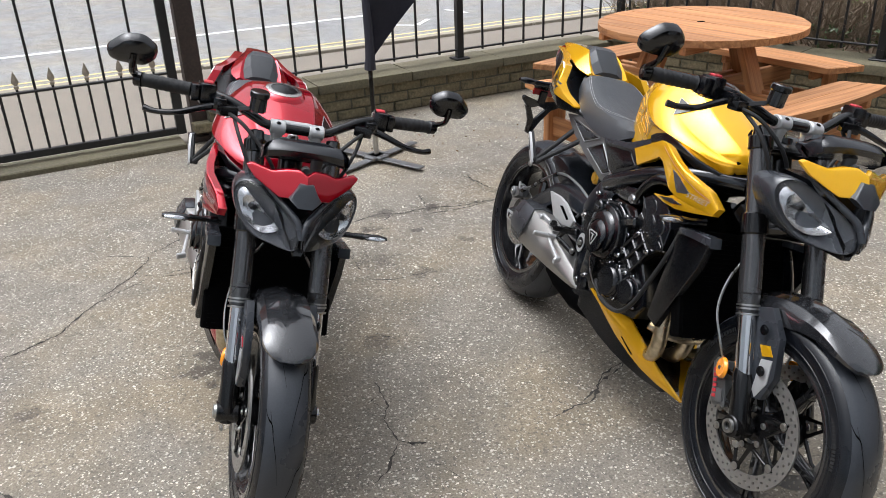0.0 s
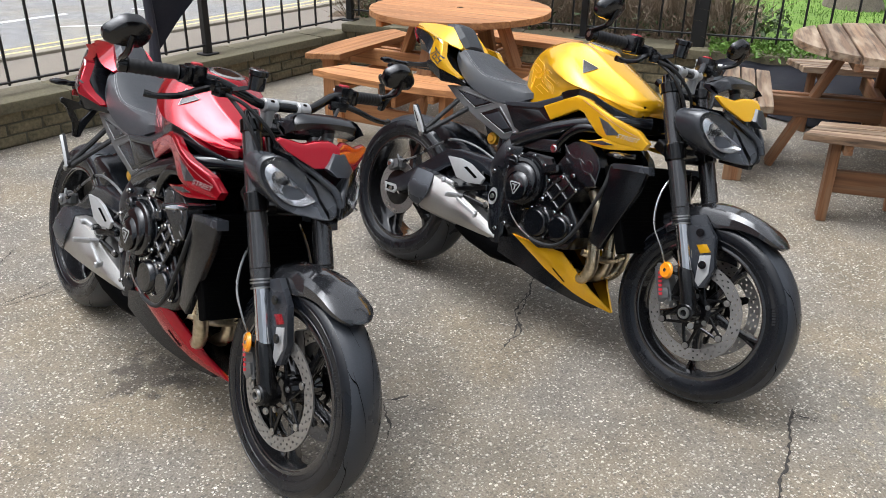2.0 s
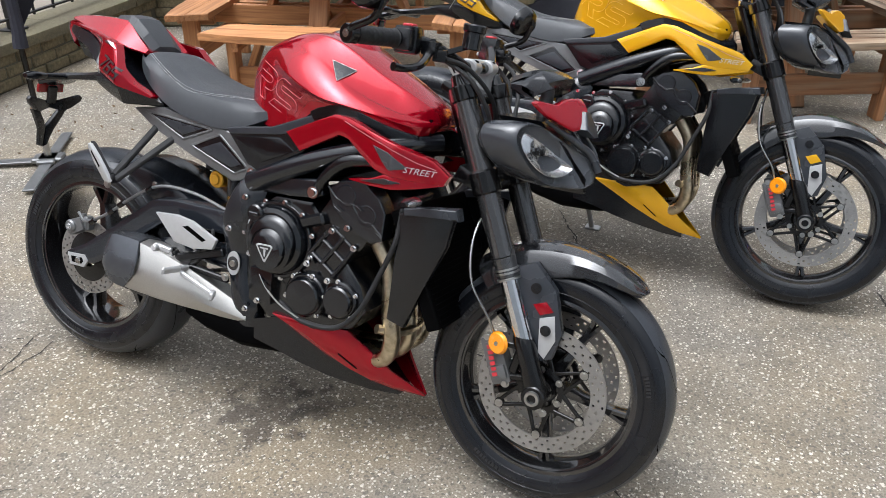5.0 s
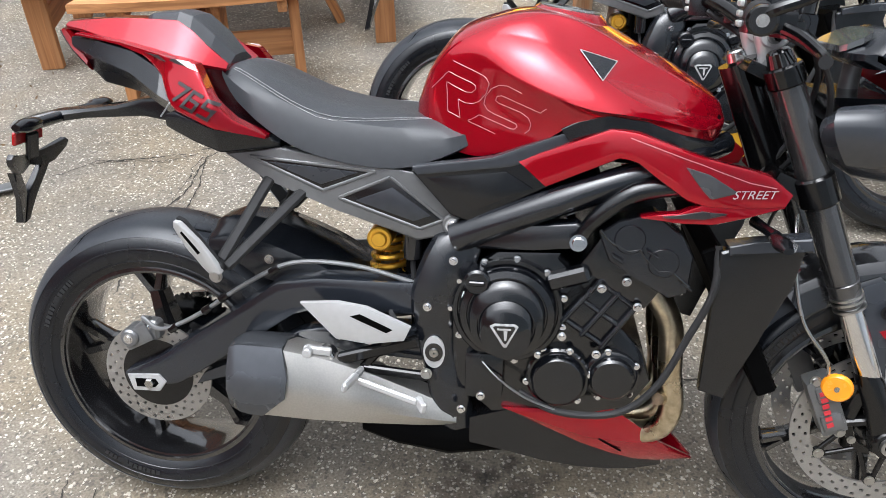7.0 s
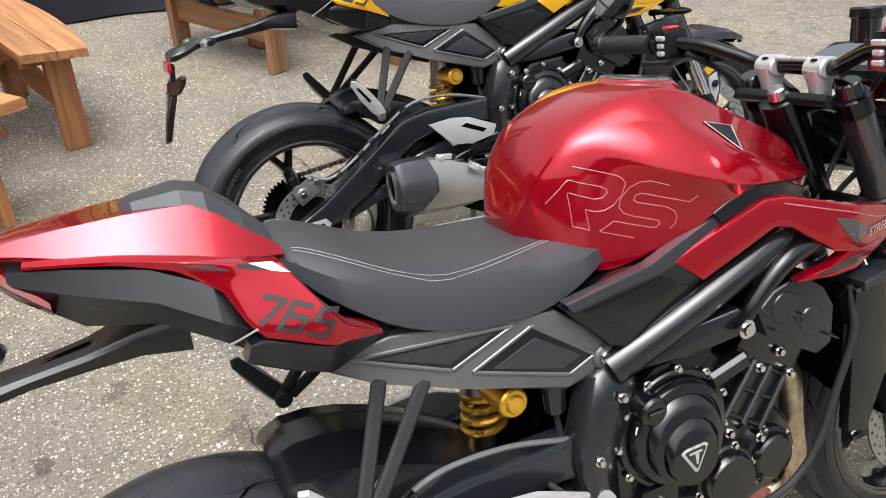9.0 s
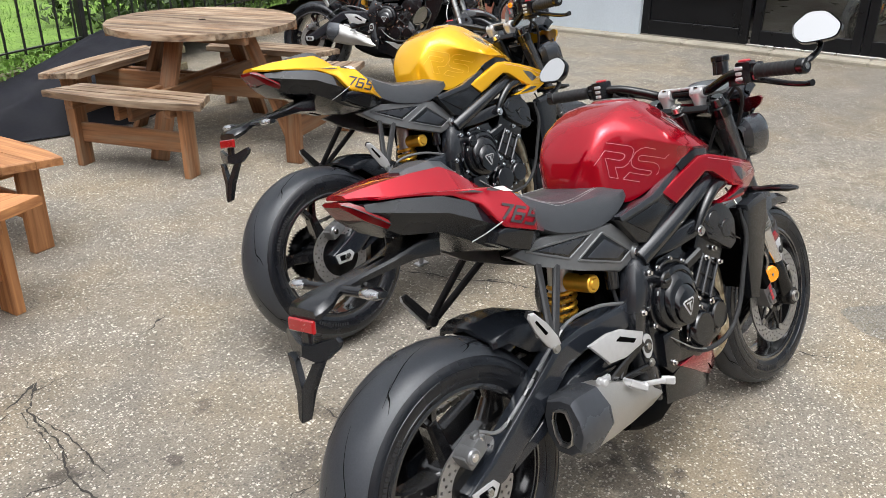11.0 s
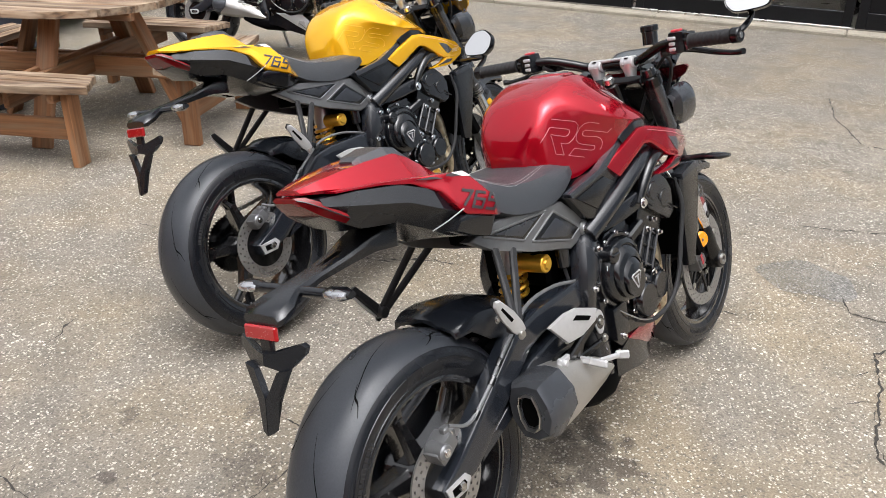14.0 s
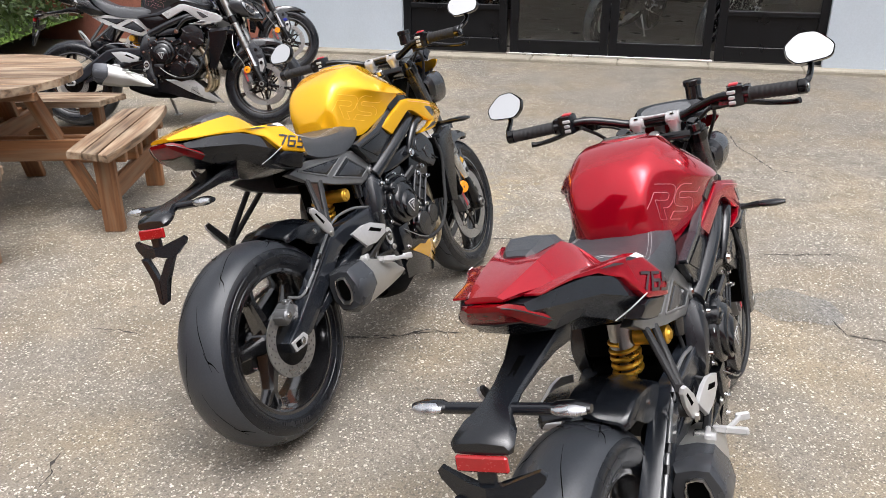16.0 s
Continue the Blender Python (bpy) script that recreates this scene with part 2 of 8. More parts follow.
HEADER = mat("heated_steel", (0.483, 0.3795, 0.23), rough=0.3, metal=1.0, var=0.35, scale=9, col2=(0.575, 0.506, 0.3795))
GOLD = mat("gold_anodised", (0.8625, 0.483, 0.0575), rough=0.3, metal=0.75, var=0.1)
SEAT = mat("seat_vinyl", (0.04, 0.043, 0.048), rough=0.38, var=0.12, bump=0.12, bump_scale=900, spec=0.45)
STITCH = mat("pale_thread", (0.414, 0.414, 0.414), rough=0.8)
PALE_LINE = mat("silver_decal", (0.50, 0.22, 0.24), rough=0.35, metal=0.3)
DARK_DECAL = mat("dark_decal", (0.02, 0.018, 0.019), rough=0.3, coat=0.6)
GREY_DECAL = mat("grey_decal", (0.05, 0.05, 0.053), rough=0.3, coat=0.8)
WHITE_DECAL = mat("white_decal", (0.8625, 0.8625, 0.8625), rough=0.4)
ORANGE = mat("orange_reflector", (0.92, 0.3105, 0.00575), rough=0.22, coat=0.8, var=0.06, scale=40)
RED_LENS = mat("red_lens", (0.16, 0.002, 0.004), rough=0.16, coat=0, var=0.25, scale=30, spec=0.3)
RED_REFLECTOR = mat("red_reflector", (0.32, 0.008, 0.010), rough=0.2, coat=0.6, var=0.1, scale=200)
RED_SWITCH = mat("red_switch", (0.5, 0.03, 0.04), rough=0.4)
CLEAR = glass("clear_lens")
CLEAR.node_tree.nodes["Principled BSDF"].inputs["IOR"].default_value = 1.2
LAMP_BOWL = mat("lamp_bowl", (0.58, 0.59, 0.61), rough=0.22, metal=0.9, var=0.2, scale=25)
# display glass greyed in its colour to stand in for pale reflected sky
SCREEN = mat("sky_grey_screen", (0.16, 0.165, 0.17), rough=0.1, metal=0.6, coat=1.0)
MIRROR = mat("mirror_silver", (0.9, 0.9, 0.9), rough=0.02, metal=1.0, var=0.0, rough_var=0.0)
PINE_NEW = wood("stained_pine", (0.2702, 0.1092, 0.0391), (0.5405, 0.253, 0.09775), (0.414, 0.2012, 0.08625), 0.25)
PINE_OLD = wood("weathered_pine", (0.050, 0.030, 0.019), (0.25, 0.155, 0.090), (0.37, 0.285, 0.200), 0.6)
PINE_LEG = wood("weathered_leg", (0.1495, 0.0644, 0.02645), (0.322, 0.1495, 0.0644), (0.2415, 0.1552, 0.092), 0.45)
COURT = tarmac("worn_court_tarmac", (0.205, 0.184, 0.154), (0.84, 0.78, 0.67), 0.125,
               ((0.63, -0.10, 0.15, 0.75), (0.74, -0.02, 0.09, 0.6), (-0.02, 0.62, 0.10, 0.5), (-0.53, 1.0, 0.14, 0.3), (-0.533, 1.02, 0.05, 0.7), (-0.557, 0.76, 0.07, 0.6), (-0.378, 0.66, 0.06, 0.6), (0.72, -0.74, 0.05, 0.6), (-0.10, 1.07, 0.04, 0.5), (-0.246, 0.37, 0.05, 0.6), (0.18, 0.775, 0.06, 0.6), (-0.284, 0.867, 0.03, 0.7), (2.8, 1.75, 0.5, -0.8), (2.12, -0.25, 0.18, 0.4),
                # the last spot darkens a wide stretch towards the shop front
                (2.0, 3.9, 0.8, 0.25), (0.66, 0.45, 0.07, 0.5), (-0.35, 0.62, 0.05, 0.6), (6.2, 1.0, 3.0, 0.26)))
ROAD = tarmac("road_tarmac", (0.2932, 0.2967, 0.3013), (0.483, 0.483, 0.483), 0.25)
PAVING = mat("paving", (0.2185, 0.1898, 0.1552), rough=0.85, var=0.18, scale=2, grain=80, bump=0.3, bump_scale=90)
COPING = mat("coping_stone", (0.1196, 0.1046, 0.0644), rough=0.85, var=0.38, scale=3, grain=70, bump=0.35, bump_scale=60)
BRICK = mat("mossy_brick", (0.1012, 0.0943, 0.0529), rough=0.88, var=0.35, scale=9, grain=60, bump=0.5, bump_scale=70, col2=(0.1955, 0.161, 0.09775))
RED_BRICK = mat("red_brick", (0.276, 0.1035, 0.069), rough=0.88, var=0.3, scale=9, bump=0.5, bump_scale=70)
MORTAR = mat("mortar", (0.09775, 0.0943, 0.0667), rough=0.95, var=0.25, bump=0.4)
CRACK = mat("crack_dirt", (0.035, 0.031, 0.026), rough=1.0, var=0.4, scale=20)
IRON = mat("black_iron_paint", (0.012, 0.0125, 0.013), rough=0.42, var=0.3, scale=15, bump=0.1, bump_scale=150)
RUST = mat("rusty_iron", (0.035, 0.022, 0.017), rough=0.6, var=0.5, scale=14, bump=0.2, bump_scale=120)
FINIAL = mat("dull_bronze_finial", (0.34, 0.295, 0.23), rough=0.6, metal=0.2, var=0.2)
ROAD_WHITE = mat("road_white", (0.828, 0.828, 0.828), rough=0.7, var=0.2, scale=5, grain=60)
ROAD_YELLOW = mat("road_yellow", (0.713, 0.575, 0.253), rough=0.7, var=0.2, scale=5, grain=60)
DEAD_LEAF = mat("dead_leaf", (0.16, 0.10, 0.055), rough=0.9, var=0.5, scale=40)
GRASS = mat("lawn_soil", (0.09775, 0.1725, 0.0253), rough=0.95, var=0.4, scale=1.6, grain=30, bump=0.6, bump_scale=50, col2=(0.1495, 0.253, 0.04025))
BLADE = mat("grass_blade", (0.115, 0.2185, 0.02875), rough=0.6, var=0.3, scale=2)
LEAF = mat("ivy_leaf", (0.05175, 0.08625, 0.023), rough=0.5, var=0.5, scale=5)
TWIG = mat("bare_twig", (0.2185, 0.1667, 0.115), rough=0.85, var=0.4, scale=8)
BARK = mat("bark", (0.1725, 0.1437, 0.115), rough=0.9, var=0.35, scale=7, bump=0.8, bump_scale=30)
SOIL = mat("leaf_litter", (0.1495, 0.1058, 0.069), rough=0.95, var=0.5, scale=6, grain=50, bump=0.8, bump_scale=40)
CLOTH = mat("black_mesh_cloth", (0.030, 0.030, 0.042), rough=0.8, var=0.15, bump=0.2, bump_scale=900)
NAVY = mat("navy_banner_cloth", (0.014, 0.015, 0.024), rough=0.7, var=0.2, scale=6, bump=0.1, bump_scale=500)
RENDER_GREY = mat("pale_blue_grey_render", (0.4945, 0.552, 0.6095), rough=0.8, var=0.07, scale=2.5, grain=60, bump=0.12, bump_scale=60)
FRAME_BLACK = mat("door_frame_black", (0.006, 0.0065, 0.008), rough=0.35, var=0.2, spec=0.25)
SHOP_FLOOR = mat("shop_floor", (0.184, 0.1667, 0.1437), rough=0.35, var=0.15, scale=3)
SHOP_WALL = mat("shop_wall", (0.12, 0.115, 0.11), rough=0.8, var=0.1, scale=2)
KERB = mat("kerb_concrete", (0.3, 0.27, 0.215), rough=0.85, var=0.32, scale=3, grain=70, bump=0.35, bump_scale=70)
SHOP_GLASS = glass("shop_glass", (0.82, 0.86, 0.86))


# ---- mesh helpers ----
def part(name, bm, material, parent=None, label="", sharp=32.0):
    """Links a bmesh as one mesh object, smooth but for its sharp edges."""
    bmesh.ops.recalc_face_normals(bm, faces=bm.faces)
    lim = radians(sharp)
    for e in bm.edges:
        e.smooth = not (len(e.link_faces) != 2 or e.calc_face_angle(0.0) > lim)
    for f in bm.faces:
        f.smooth = True
    me = bpy.data.meshes.new(name)
    bm.to_mesh(me)
    bm.free()
    me.materials.append(material)
    ob = new(name, me)
    ob.parent = parent
    if label:
        ob["label"] = label
    return ob


def grid_part(name, verts, faces, material, parent=None, label=""):
    me = bpy.data.meshes.new(name)
    me.from_pydata(verts, [], faces)
    me.materials.append(material)
    ob = new(name, me)
    ob.parent = parent
    if label:
        ob["label"] = label
    return ob


def thing(name, m, label, category, group="", kind=""):
    ob = new(name)
    ob.empty_display_size = 0.1
    ob.matrix_world = m
    return tagged(ob, label, category, group, kind)


def mesh():
    return bmesh.new()


def box(bm, c, s, turn=None, bevel=0.0, seg=1):
    r = bmesh.ops.create_cube(bm, size=1.0)["verts"]
    m = Matrix.Translation(c) @ (turn or Matrix()) @ Matrix.Diagonal((*s, 1))
    bmesh.ops.transform(bm, matrix=m, verts=r)
    if bevel:
        es = {e for v in r for e in v.link_edges}
        bmesh.ops.bevel(bm, geom=list(es), offset=bevel, segments=seg, affect="EDGES", profile=0.7)
    return bm


def loft(bm, rings, cap=True, closed=True):
    vs = [[bm.verts.new(p) for p in r] for r in rings]
    k = len(vs[0])
    for a, b in zip(vs, vs[1:]):
        for i in range(k if closed else k - 1):
            j = (i + 1) % k
            bm.faces.new((a[i], a[j], b[j], b[i]))
    if cap and closed:
        bm.faces.new(vs[0][::-1])
        bm.faces.new(vs[-1])
    return bm


def frame_at(d):
    d = Vector(d).normalized()
    a = d.cross(Vector((0, 0, 1)))
    if a.length < 0.05:
        a = d.cross(Vector((0, 1, 0)))
    a.normalize()
    return a, d.cross(a).normalized()


def cyl(bm, a, b, r, r2=None, n=20, lip=0.0):
    a, b = Vector(a), Vector(b)
    u, v = frame_at(b - a)
    r2 = r if r2 is None else r2
    steps = [(0, r), (1, r2)]
    if lip:
        k = lip / max((b - a).length, 1e-6)
        steps = [(0, r - lip), (k, r), (1 - k, r2), (1, r2 - lip)]
    loft(bm, [[a.lerp(b, t) + (u * math.cos(2 * math.pi * i / n) + v * math.sin(2 * math.pi * i / n)) * q for i in range(n)] for t, q in steps])
    return bm


def smooth_path(pts, steps=6, closed=False):
    p = [Vector(q) for q in pts]
    if closed:
        p = [p[-1]] + p + [p[0], p[1]]
    else:
        p = [2 * p[0] - p[1]] + p + [2 * p[-1] - p[-2]]
    out = []
    for a, b, c, d in zip(p, p[1:], p[2:], p[3:]):
        for k in range(steps):
            t = k / steps
            out.append(0.5 * (2 * b + (c - a) * t + (2 * a - 5 * b + 4 * c - d) * t * t + (3 * b - a - 3 * c + d) * t ** 3))
    if not closed:
        out.append(p[-2])
    return out


def tube(bm, pts, r, n=8, steps=6):
    """A bent tube through pts; r is one radius, or one for each point."""
    if len(pts) == 2:
        return cyl(bm, pts[0], pts[1], r if not isinstance(r, (list, tuple)) else r[0], r if not isinstance(r, (list, tuple)) else r[1], n)
    line = smooth_path(pts, steps)
    u = None
    rings = []
    for i, p in enumerate(line):
        d = (line[min(i + 1, len(line) - 1)] - line[max(i - 1, 0)]).normalized()
        if u is None:
            u, v = frame_at(d)
        u = (u - d * u.dot(d)).normalized()
        v = d.cross(u)
        if isinstance(r, (list, tuple)):
            f = i / steps
            k = min(int(f), len(r) - 2)
            q = r[k] + (r[k + 1] - r[k]) * min(f - k, 1)
        else:
            q = r
        rings.append([p + (u * math.cos(2 * math.pi * j / n) + v * math.sin(2 * math.pi * j / n)) * q for j in range(n)])
    return loft(bm, rings)


def plate(bm, poly, y, thick, bevel=0.003, seg=2):
    """A flat or bowed shape given by its outline in x and z. y: its outer face, a number or a function of x and z; it grows inwards by thick."""
    f = y if callable(y) else (lambda a, c: y)
    s = 1 if f(*poly[0]) >= 0 else -1
    area = sum(a[0] * b[1] - b[0] * a[1] for a, b in zip(poly, poly[1:] + poly[:1]))
    poly = poly if (area > 0) == (s < 0) else poly[::-1]
    out = [bm.verts.new((a, f(a, c), c)) for a, c in poly]
    inn = [bm.verts.new((a, f(a, c) - s * thick, c)) for a, c in poly]
    faces = [bm.faces.new(out), bm.faces.new(inn[::-1])]
    k = len(poly)
    for i in range(k):
        j = (i + 1) % k
        bm.faces.new((out[j], out[i], inn[i], inn[j]))
    if bevel:
        es = [e for e in faces[0].edges]
        bmesh.ops.bevel(bm, geom=es, offset=bevel, segments=seg, affect="EDGES", profile=0.6)
    return bm


def lathe(bm, prof, c, n=64, axis="y"):
    """Revolves a closed profile of (radius, side) about the y axis through c."""
    c = Vector(c)
    rings = []
    for i in range(n):
        a = 2 * math.pi * i / n
        rings.append([bm.verts.new(c + Vector((r * math.cos(a), s, r * math.sin(a)))) for r, s in prof])
    for a, b in zip(rings, rings[1:] + rings[:1]):
        for i in range(len(prof)):
            j = (i + 1) % len(prof)
            bm.faces.new((a[i], a[j], b[j], b[i]))
    return bm


def rod(bm, a, b, w, h, bevel=0.002, up=(0, 1, 0)):
    """A bar of section w by h from a to b; h lies along up."""
    a, b = Vector(a), Vector(b)
    d = (b - a).normalized()
    side = d.cross(Vector(up)).normalized()
    top = side.cross(d)
    m = Matrix((side, d, top)).transposed().to_4x4()
    return box(bm, (a + b) / 2, (w, (b - a).length, h), m, bevel)


def ellipse_ring(x, yc, zc, hy, hz, n=24, e=2.4):
    out = []
    for i in range(n):
        a = 2 * math.pi * i / n
        c, s = math.cos(a), math.sin(a)
        out.append(Vector((x, yc + hy * math.copysign(abs(c) ** (2 / e), c), zc + hz * math.copysign(abs(s) ** (2 / e), s))))
    return out


def letters(text, size, outline=0.0, shear=0.0):
    """The built-in font as vertices and faces in a plane; outline: the thickness of the stroke of hollow letters."""
    cu = bpy.data.curves.new("letters", "FONT")
    cu.body, cu.size, cu.shear, cu.resolution_u = text, size, shear, 3
    if outline:
        cu.fill_mode, cu.bevel_depth, cu.bevel_resolution = "NONE", outline, 0
    ob = bpy.data.objects.new("letters", cu)
    scene.collection.objects.link(ob)
    bpy.context.view_layer.update()
    me = bpy.data.meshes.new_from_object(ob.evaluated_get(bpy.context.evaluated_depsgraph_get()))
    vs, fs = [v.co.copy() for v in me.vertices], [tuple(p.vertices) for p in me.polygons]
    bpy.data.objects.remove(ob)
    bpy.data.curves.remove(cu)
    bpy.data.meshes.remove(me)
    return vs, fs




def along(line, n):
    """n points evenly spaced along an open line."""
    p = [Vector(q) for q in line]
    at = [0.0]
    for a, b in zip(p, p[1:]):
        at.append(at[-1] + (b - a).length)
    out = []
    for k in range(n):
        d = at[-1] * k / (n - 1)
        i = max(j for j in range(len(p) - 1) if at[j] <= d + 1e-9)
        out.append(p[i].lerp(p[i + 1], min((d - at[i]) / max(at[i + 1] - at[i], 1e-9), 1)))
    return out


def band(bm, up, low, yfun, thick, n=28, round_by=0.004):
    """A bowed panel between an upper and a lower edge, both given in x and z; yfun(x, z) is its outer face, which grows inwards by thick."""
    u, w = along([(a, 0, c) for a, c in up], n), along([(a, 0, c) for a, c in low], n)
    rings = []
    for a, b in zip(u, w):
        ring = []
        for t, dip in ((0.0, round_by), (0.03, 0.3 * round_by), (0.09, 0.0), (0.3, 0.0), (0.5, 0.0), (0.7, 0.0), (0.91, 0.0), (0.97, 0.3 * round_by), (1.0, round_by)):
            p = a.lerp(b, t)
            y = yfun(p.x, p.z)
            p.y = y - math.copysign(dip, y)
            ring.append(p)
        for t in (1.0, 0.5, 0.0):
            p = a.lerp(b, t)
            y = yfun(p.x, p.z)
            p.y = y - math.copysign(thick, y)
            ring.append(p)
        rings.append(ring)
    return loft(bm, rings)


def ribbon(bm, pts, width, place):
    """A flat stroke of even width with mitred corners; place(u, v) gives its point in space."""
    p = [Vector(q) for q in pts]
    last = None
    for i, q in enumerate(p):
        a = (q - p[i - 1]).normalized() if i else (p[1] - q).normalized()
        b = (p[i + 1] - q).normalized() if i + 1 < len(p) else a
        m = Vector((-(a + b).y, (a + b).x)).normalized()
        k = width / 2 / max(m.dot(Vector((-a.y, a.x))), 0.45)
        pair = [bm.verts.new(place(*(q + m * k))), bm.verts.new(place(*(q - m * k)))]
        if last:
            bm.faces.new((last[0], last[1], pair[1], pair[0]))
        last = pair
    return bm
# ---- the setting: court, road, walls, garden, shop front ----
TURN = 11.31
STREET = pose(-2.19, 0, 0, 0, 0, TURN)      # x from the street wall's face towards the shop, y along the wall
GARDEN = pose(-2.83, 3.22, 0, 0, 0, 28.0)   # x along the garden wall from its corner, y into the garden


def sheet(bm, x0, x1, y0, y1, z, m=Matrix(), nx=1, ny=1, rough=0.0):
    vs = [[bm.verts.new(m @ Vector((x0 + (x1 - x0) * i / nx, y0 + (y1 - y0) * j / ny, z + (noise.noise(Vector((i * 0.7, j * 0.7, 3))) * rough))))
           for j in range(ny + 1)] for i in range(nx + 1)]
    for i in range(nx):
        for j in range(ny):
            bm.faces.new((vs[i][j], vs[i + 1][j], vs[i + 1][j + 1], vs[i][j + 1]))
    return bm


tagged(part("ground", sheet(mesh(), -400, 400, -400, 400, 0.0), COURT), "worn grey-brown tarmac court with pale stones", "ground", kind="structure")
tagged(part("pavement", sheet(mesh(), -2.35, -0.12, -30, 30, 0.004, STREET), PAVING), "pale brown paved footway beyond the railings", "pavement", kind="structure")
tagged(part("road", sheet(mesh(), -60, -2.47, -80, 80, 0.003, STREET), ROAD), "grey tarmac road with painted lines", "road", kind="structure")
bm = mesh()
for k in range(-14, 15):
    box(bm, (-2.41, k * 0.92, 0.01), (0.12, 0.905, 0.05), None, 0.006)
bm.transform(STREET)
tagged(part("kerb", bm, KERB), "worn stone kerb along the road", "kerb", kind="structure")
for name, x, w, y0, y1, m, label in (
        ("yellow_line", -2.62, 0.055, -40, 40, ROAD_YELLOW, "faded yellow line painted on the road"),
        ("yellow_line", -2.80, 0.055, -40, 40, ROAD_YELLOW, "faded yellow line painted on the road"),
        ("white_line", -4.25, 0.10, -40, 3.2, ROAD_WHITE, "worn white line painted on the road"),
        ("white_line", -4.6, 0.10, 5.0, 12, ROAD_WHITE, "worn white line painted on the road")):
    bm = sheet(mesh(), x - w / 2, x + w / 2, y0, y1, 0.007, STREET)
    tagged(part(name, bm, m), label, "road marking", kind="structure")
bm = mesh()
for a, b in (((-3.55, 2.7), (-3.2, 3.1)), ((-3.2, 3.1), (-3.5, 3.4)), ((-4.0, 3.9), (-3.6, 4.0))):
    d = (Vector((*b, 0)) - Vector((*a, 0))).normalized()
    s = Vector((-d.y, d.x, 0)) * 0.03
    bm.faces.new([bm.verts.new(STREET @ (Vector((*p, 0.0075)) + q)) for p, q in ((a, s), (a, -s), (b, -s), (b, s))])
tagged(part("chalk_mark", bm, ROAD_WHITE), "thin white survey marks on the road", "road marking", kind="structure")


def crack(points, width, seed):
    """A ragged crack along the points, wider and narrower, with short side cracks."""
    rnd = random.Random(seed)
    bm = mesh()

    def strip(p, w, depth):
        fine = []
        for a, b in zip(p, p[1:]):
            n = max(2, int((b - a).length / 0.014))
            nrm = Vector((-(b - a).y, (b - a).x, 0)).normalized()
            drift = 0.0
            for k in range(n):
                drift = drift * 0.88 + rnd.uniform(-0.0055, 0.0055)
                fine.append(a.lerp(b, k / n) + nrm * drift)
        fine.append(p[-1])
        row = None
        for i, q in enumerate(fine):
            d = (fine[min(i + 1, len(fine) - 1)] - fine[max(i - 1, 0)]).normalized()
            s = Vector((-d.y, d.x, 0))
            ends = min(1.0, (i + 0.3) / 4, (len(fine) - i - 0.7) / 4)
            h = w * ends * rnd.uniform(0.12, 0.75) * (rnd.uniform(1.5, 3.0) if rnd.random() < 0.10 else 1)
            pair = [bm.verts.new(q + s * h), bm.verts.new(q - s * h)]
            if row:
                bm.faces.new((row[0], row[1], pair[1], pair[0]))
            row = pair
            if depth and rnd.random() < 0.07:
                e = q + Vector((rnd.uniform(-0.1, 0.1), rnd.uniform(-0.1, 0.1), 0))
                if (e - q).length > 0.03:
                    strip([q, e], w * 0.5, 0)

    strip([Vector((x, y, 0.0022)) for x, y in points], width, 1)
    return bm


CRACKS_SHOP = (
    (((2.06, -0.38), (1.94, -0.45), (1.95, -0.58), (1.81, -0.62), (1.71, -0.59), (1.49, -0.66), (1.29, -0.69), (1.13, -0.74), (1.07, -0.78), (1, -0.82)), 0.007),
    (((4.98, 0.48), (4.44, 0.27), (4.08, 0.05), (3.99, -0.25)), 0.007),
    (((2.62, -0.03), (2.69, -0.21), (2.8, -0.39)), 0.005),
    (((1.64, -0.02), (1.66, -0.1), (1.71, -0.19)), 0.004),
    (((0.1, 1.71), (0.01, 1.66), (-0.06, 1.63)), 0.005),
    (((0.08, 0.53), (-0.11, 0.52), (-0.21, 0.44), (-0.27, 0.33)), 0.005),
    (((-0.58, 1.45), (-0.45, 1.56), (-0.52, 1.42), (-0.51, 1.18), (-0.54, 1), (-0.51, 0.85), (-0.55, 0.75), (-0.5, 0.56)), 0.006),
)
CRACKS_WEST = (
    (((-0.75, 1.01), (-0.64, 1.01), (-0.54, 1)), 0.005),
    (((-0.33, 1.54), (-0.42, 1.52), (-0.5, 1.51)), 0.004),
    (((0.7, 2.27), (0.74, 2.15), (0.75, 2.03)), 0.005),
    (((1.07, 1.33), (1.15, 1.14), (1.26, 1.06), (1.32, 0.88)), 0.005),
    (((-0.52, -0.59), (-0.44, -0.39), (-0.27, -0.44), (-0.09, -0.59)), 0.005),
    (((-0.47, -0.39), (-0.59, -0.26), (-0.73, -0.13)), 0.005),
    (((-0.24, -0.44), (-0.2, -0.27), (-0.2, -0.1)), 0.004),
    (((0.92, 0.39), (1.08, 0.4), (1.16, 0.37), (1.26, 0.39), (1.31, 0.49)), 0.005),
    (((1.27, 0.39), (1.39, 0.32), (1.44, 0.27)), 0.005),
    (((1.39, 0.42), (1.42, 0.51)), 0.004),
)
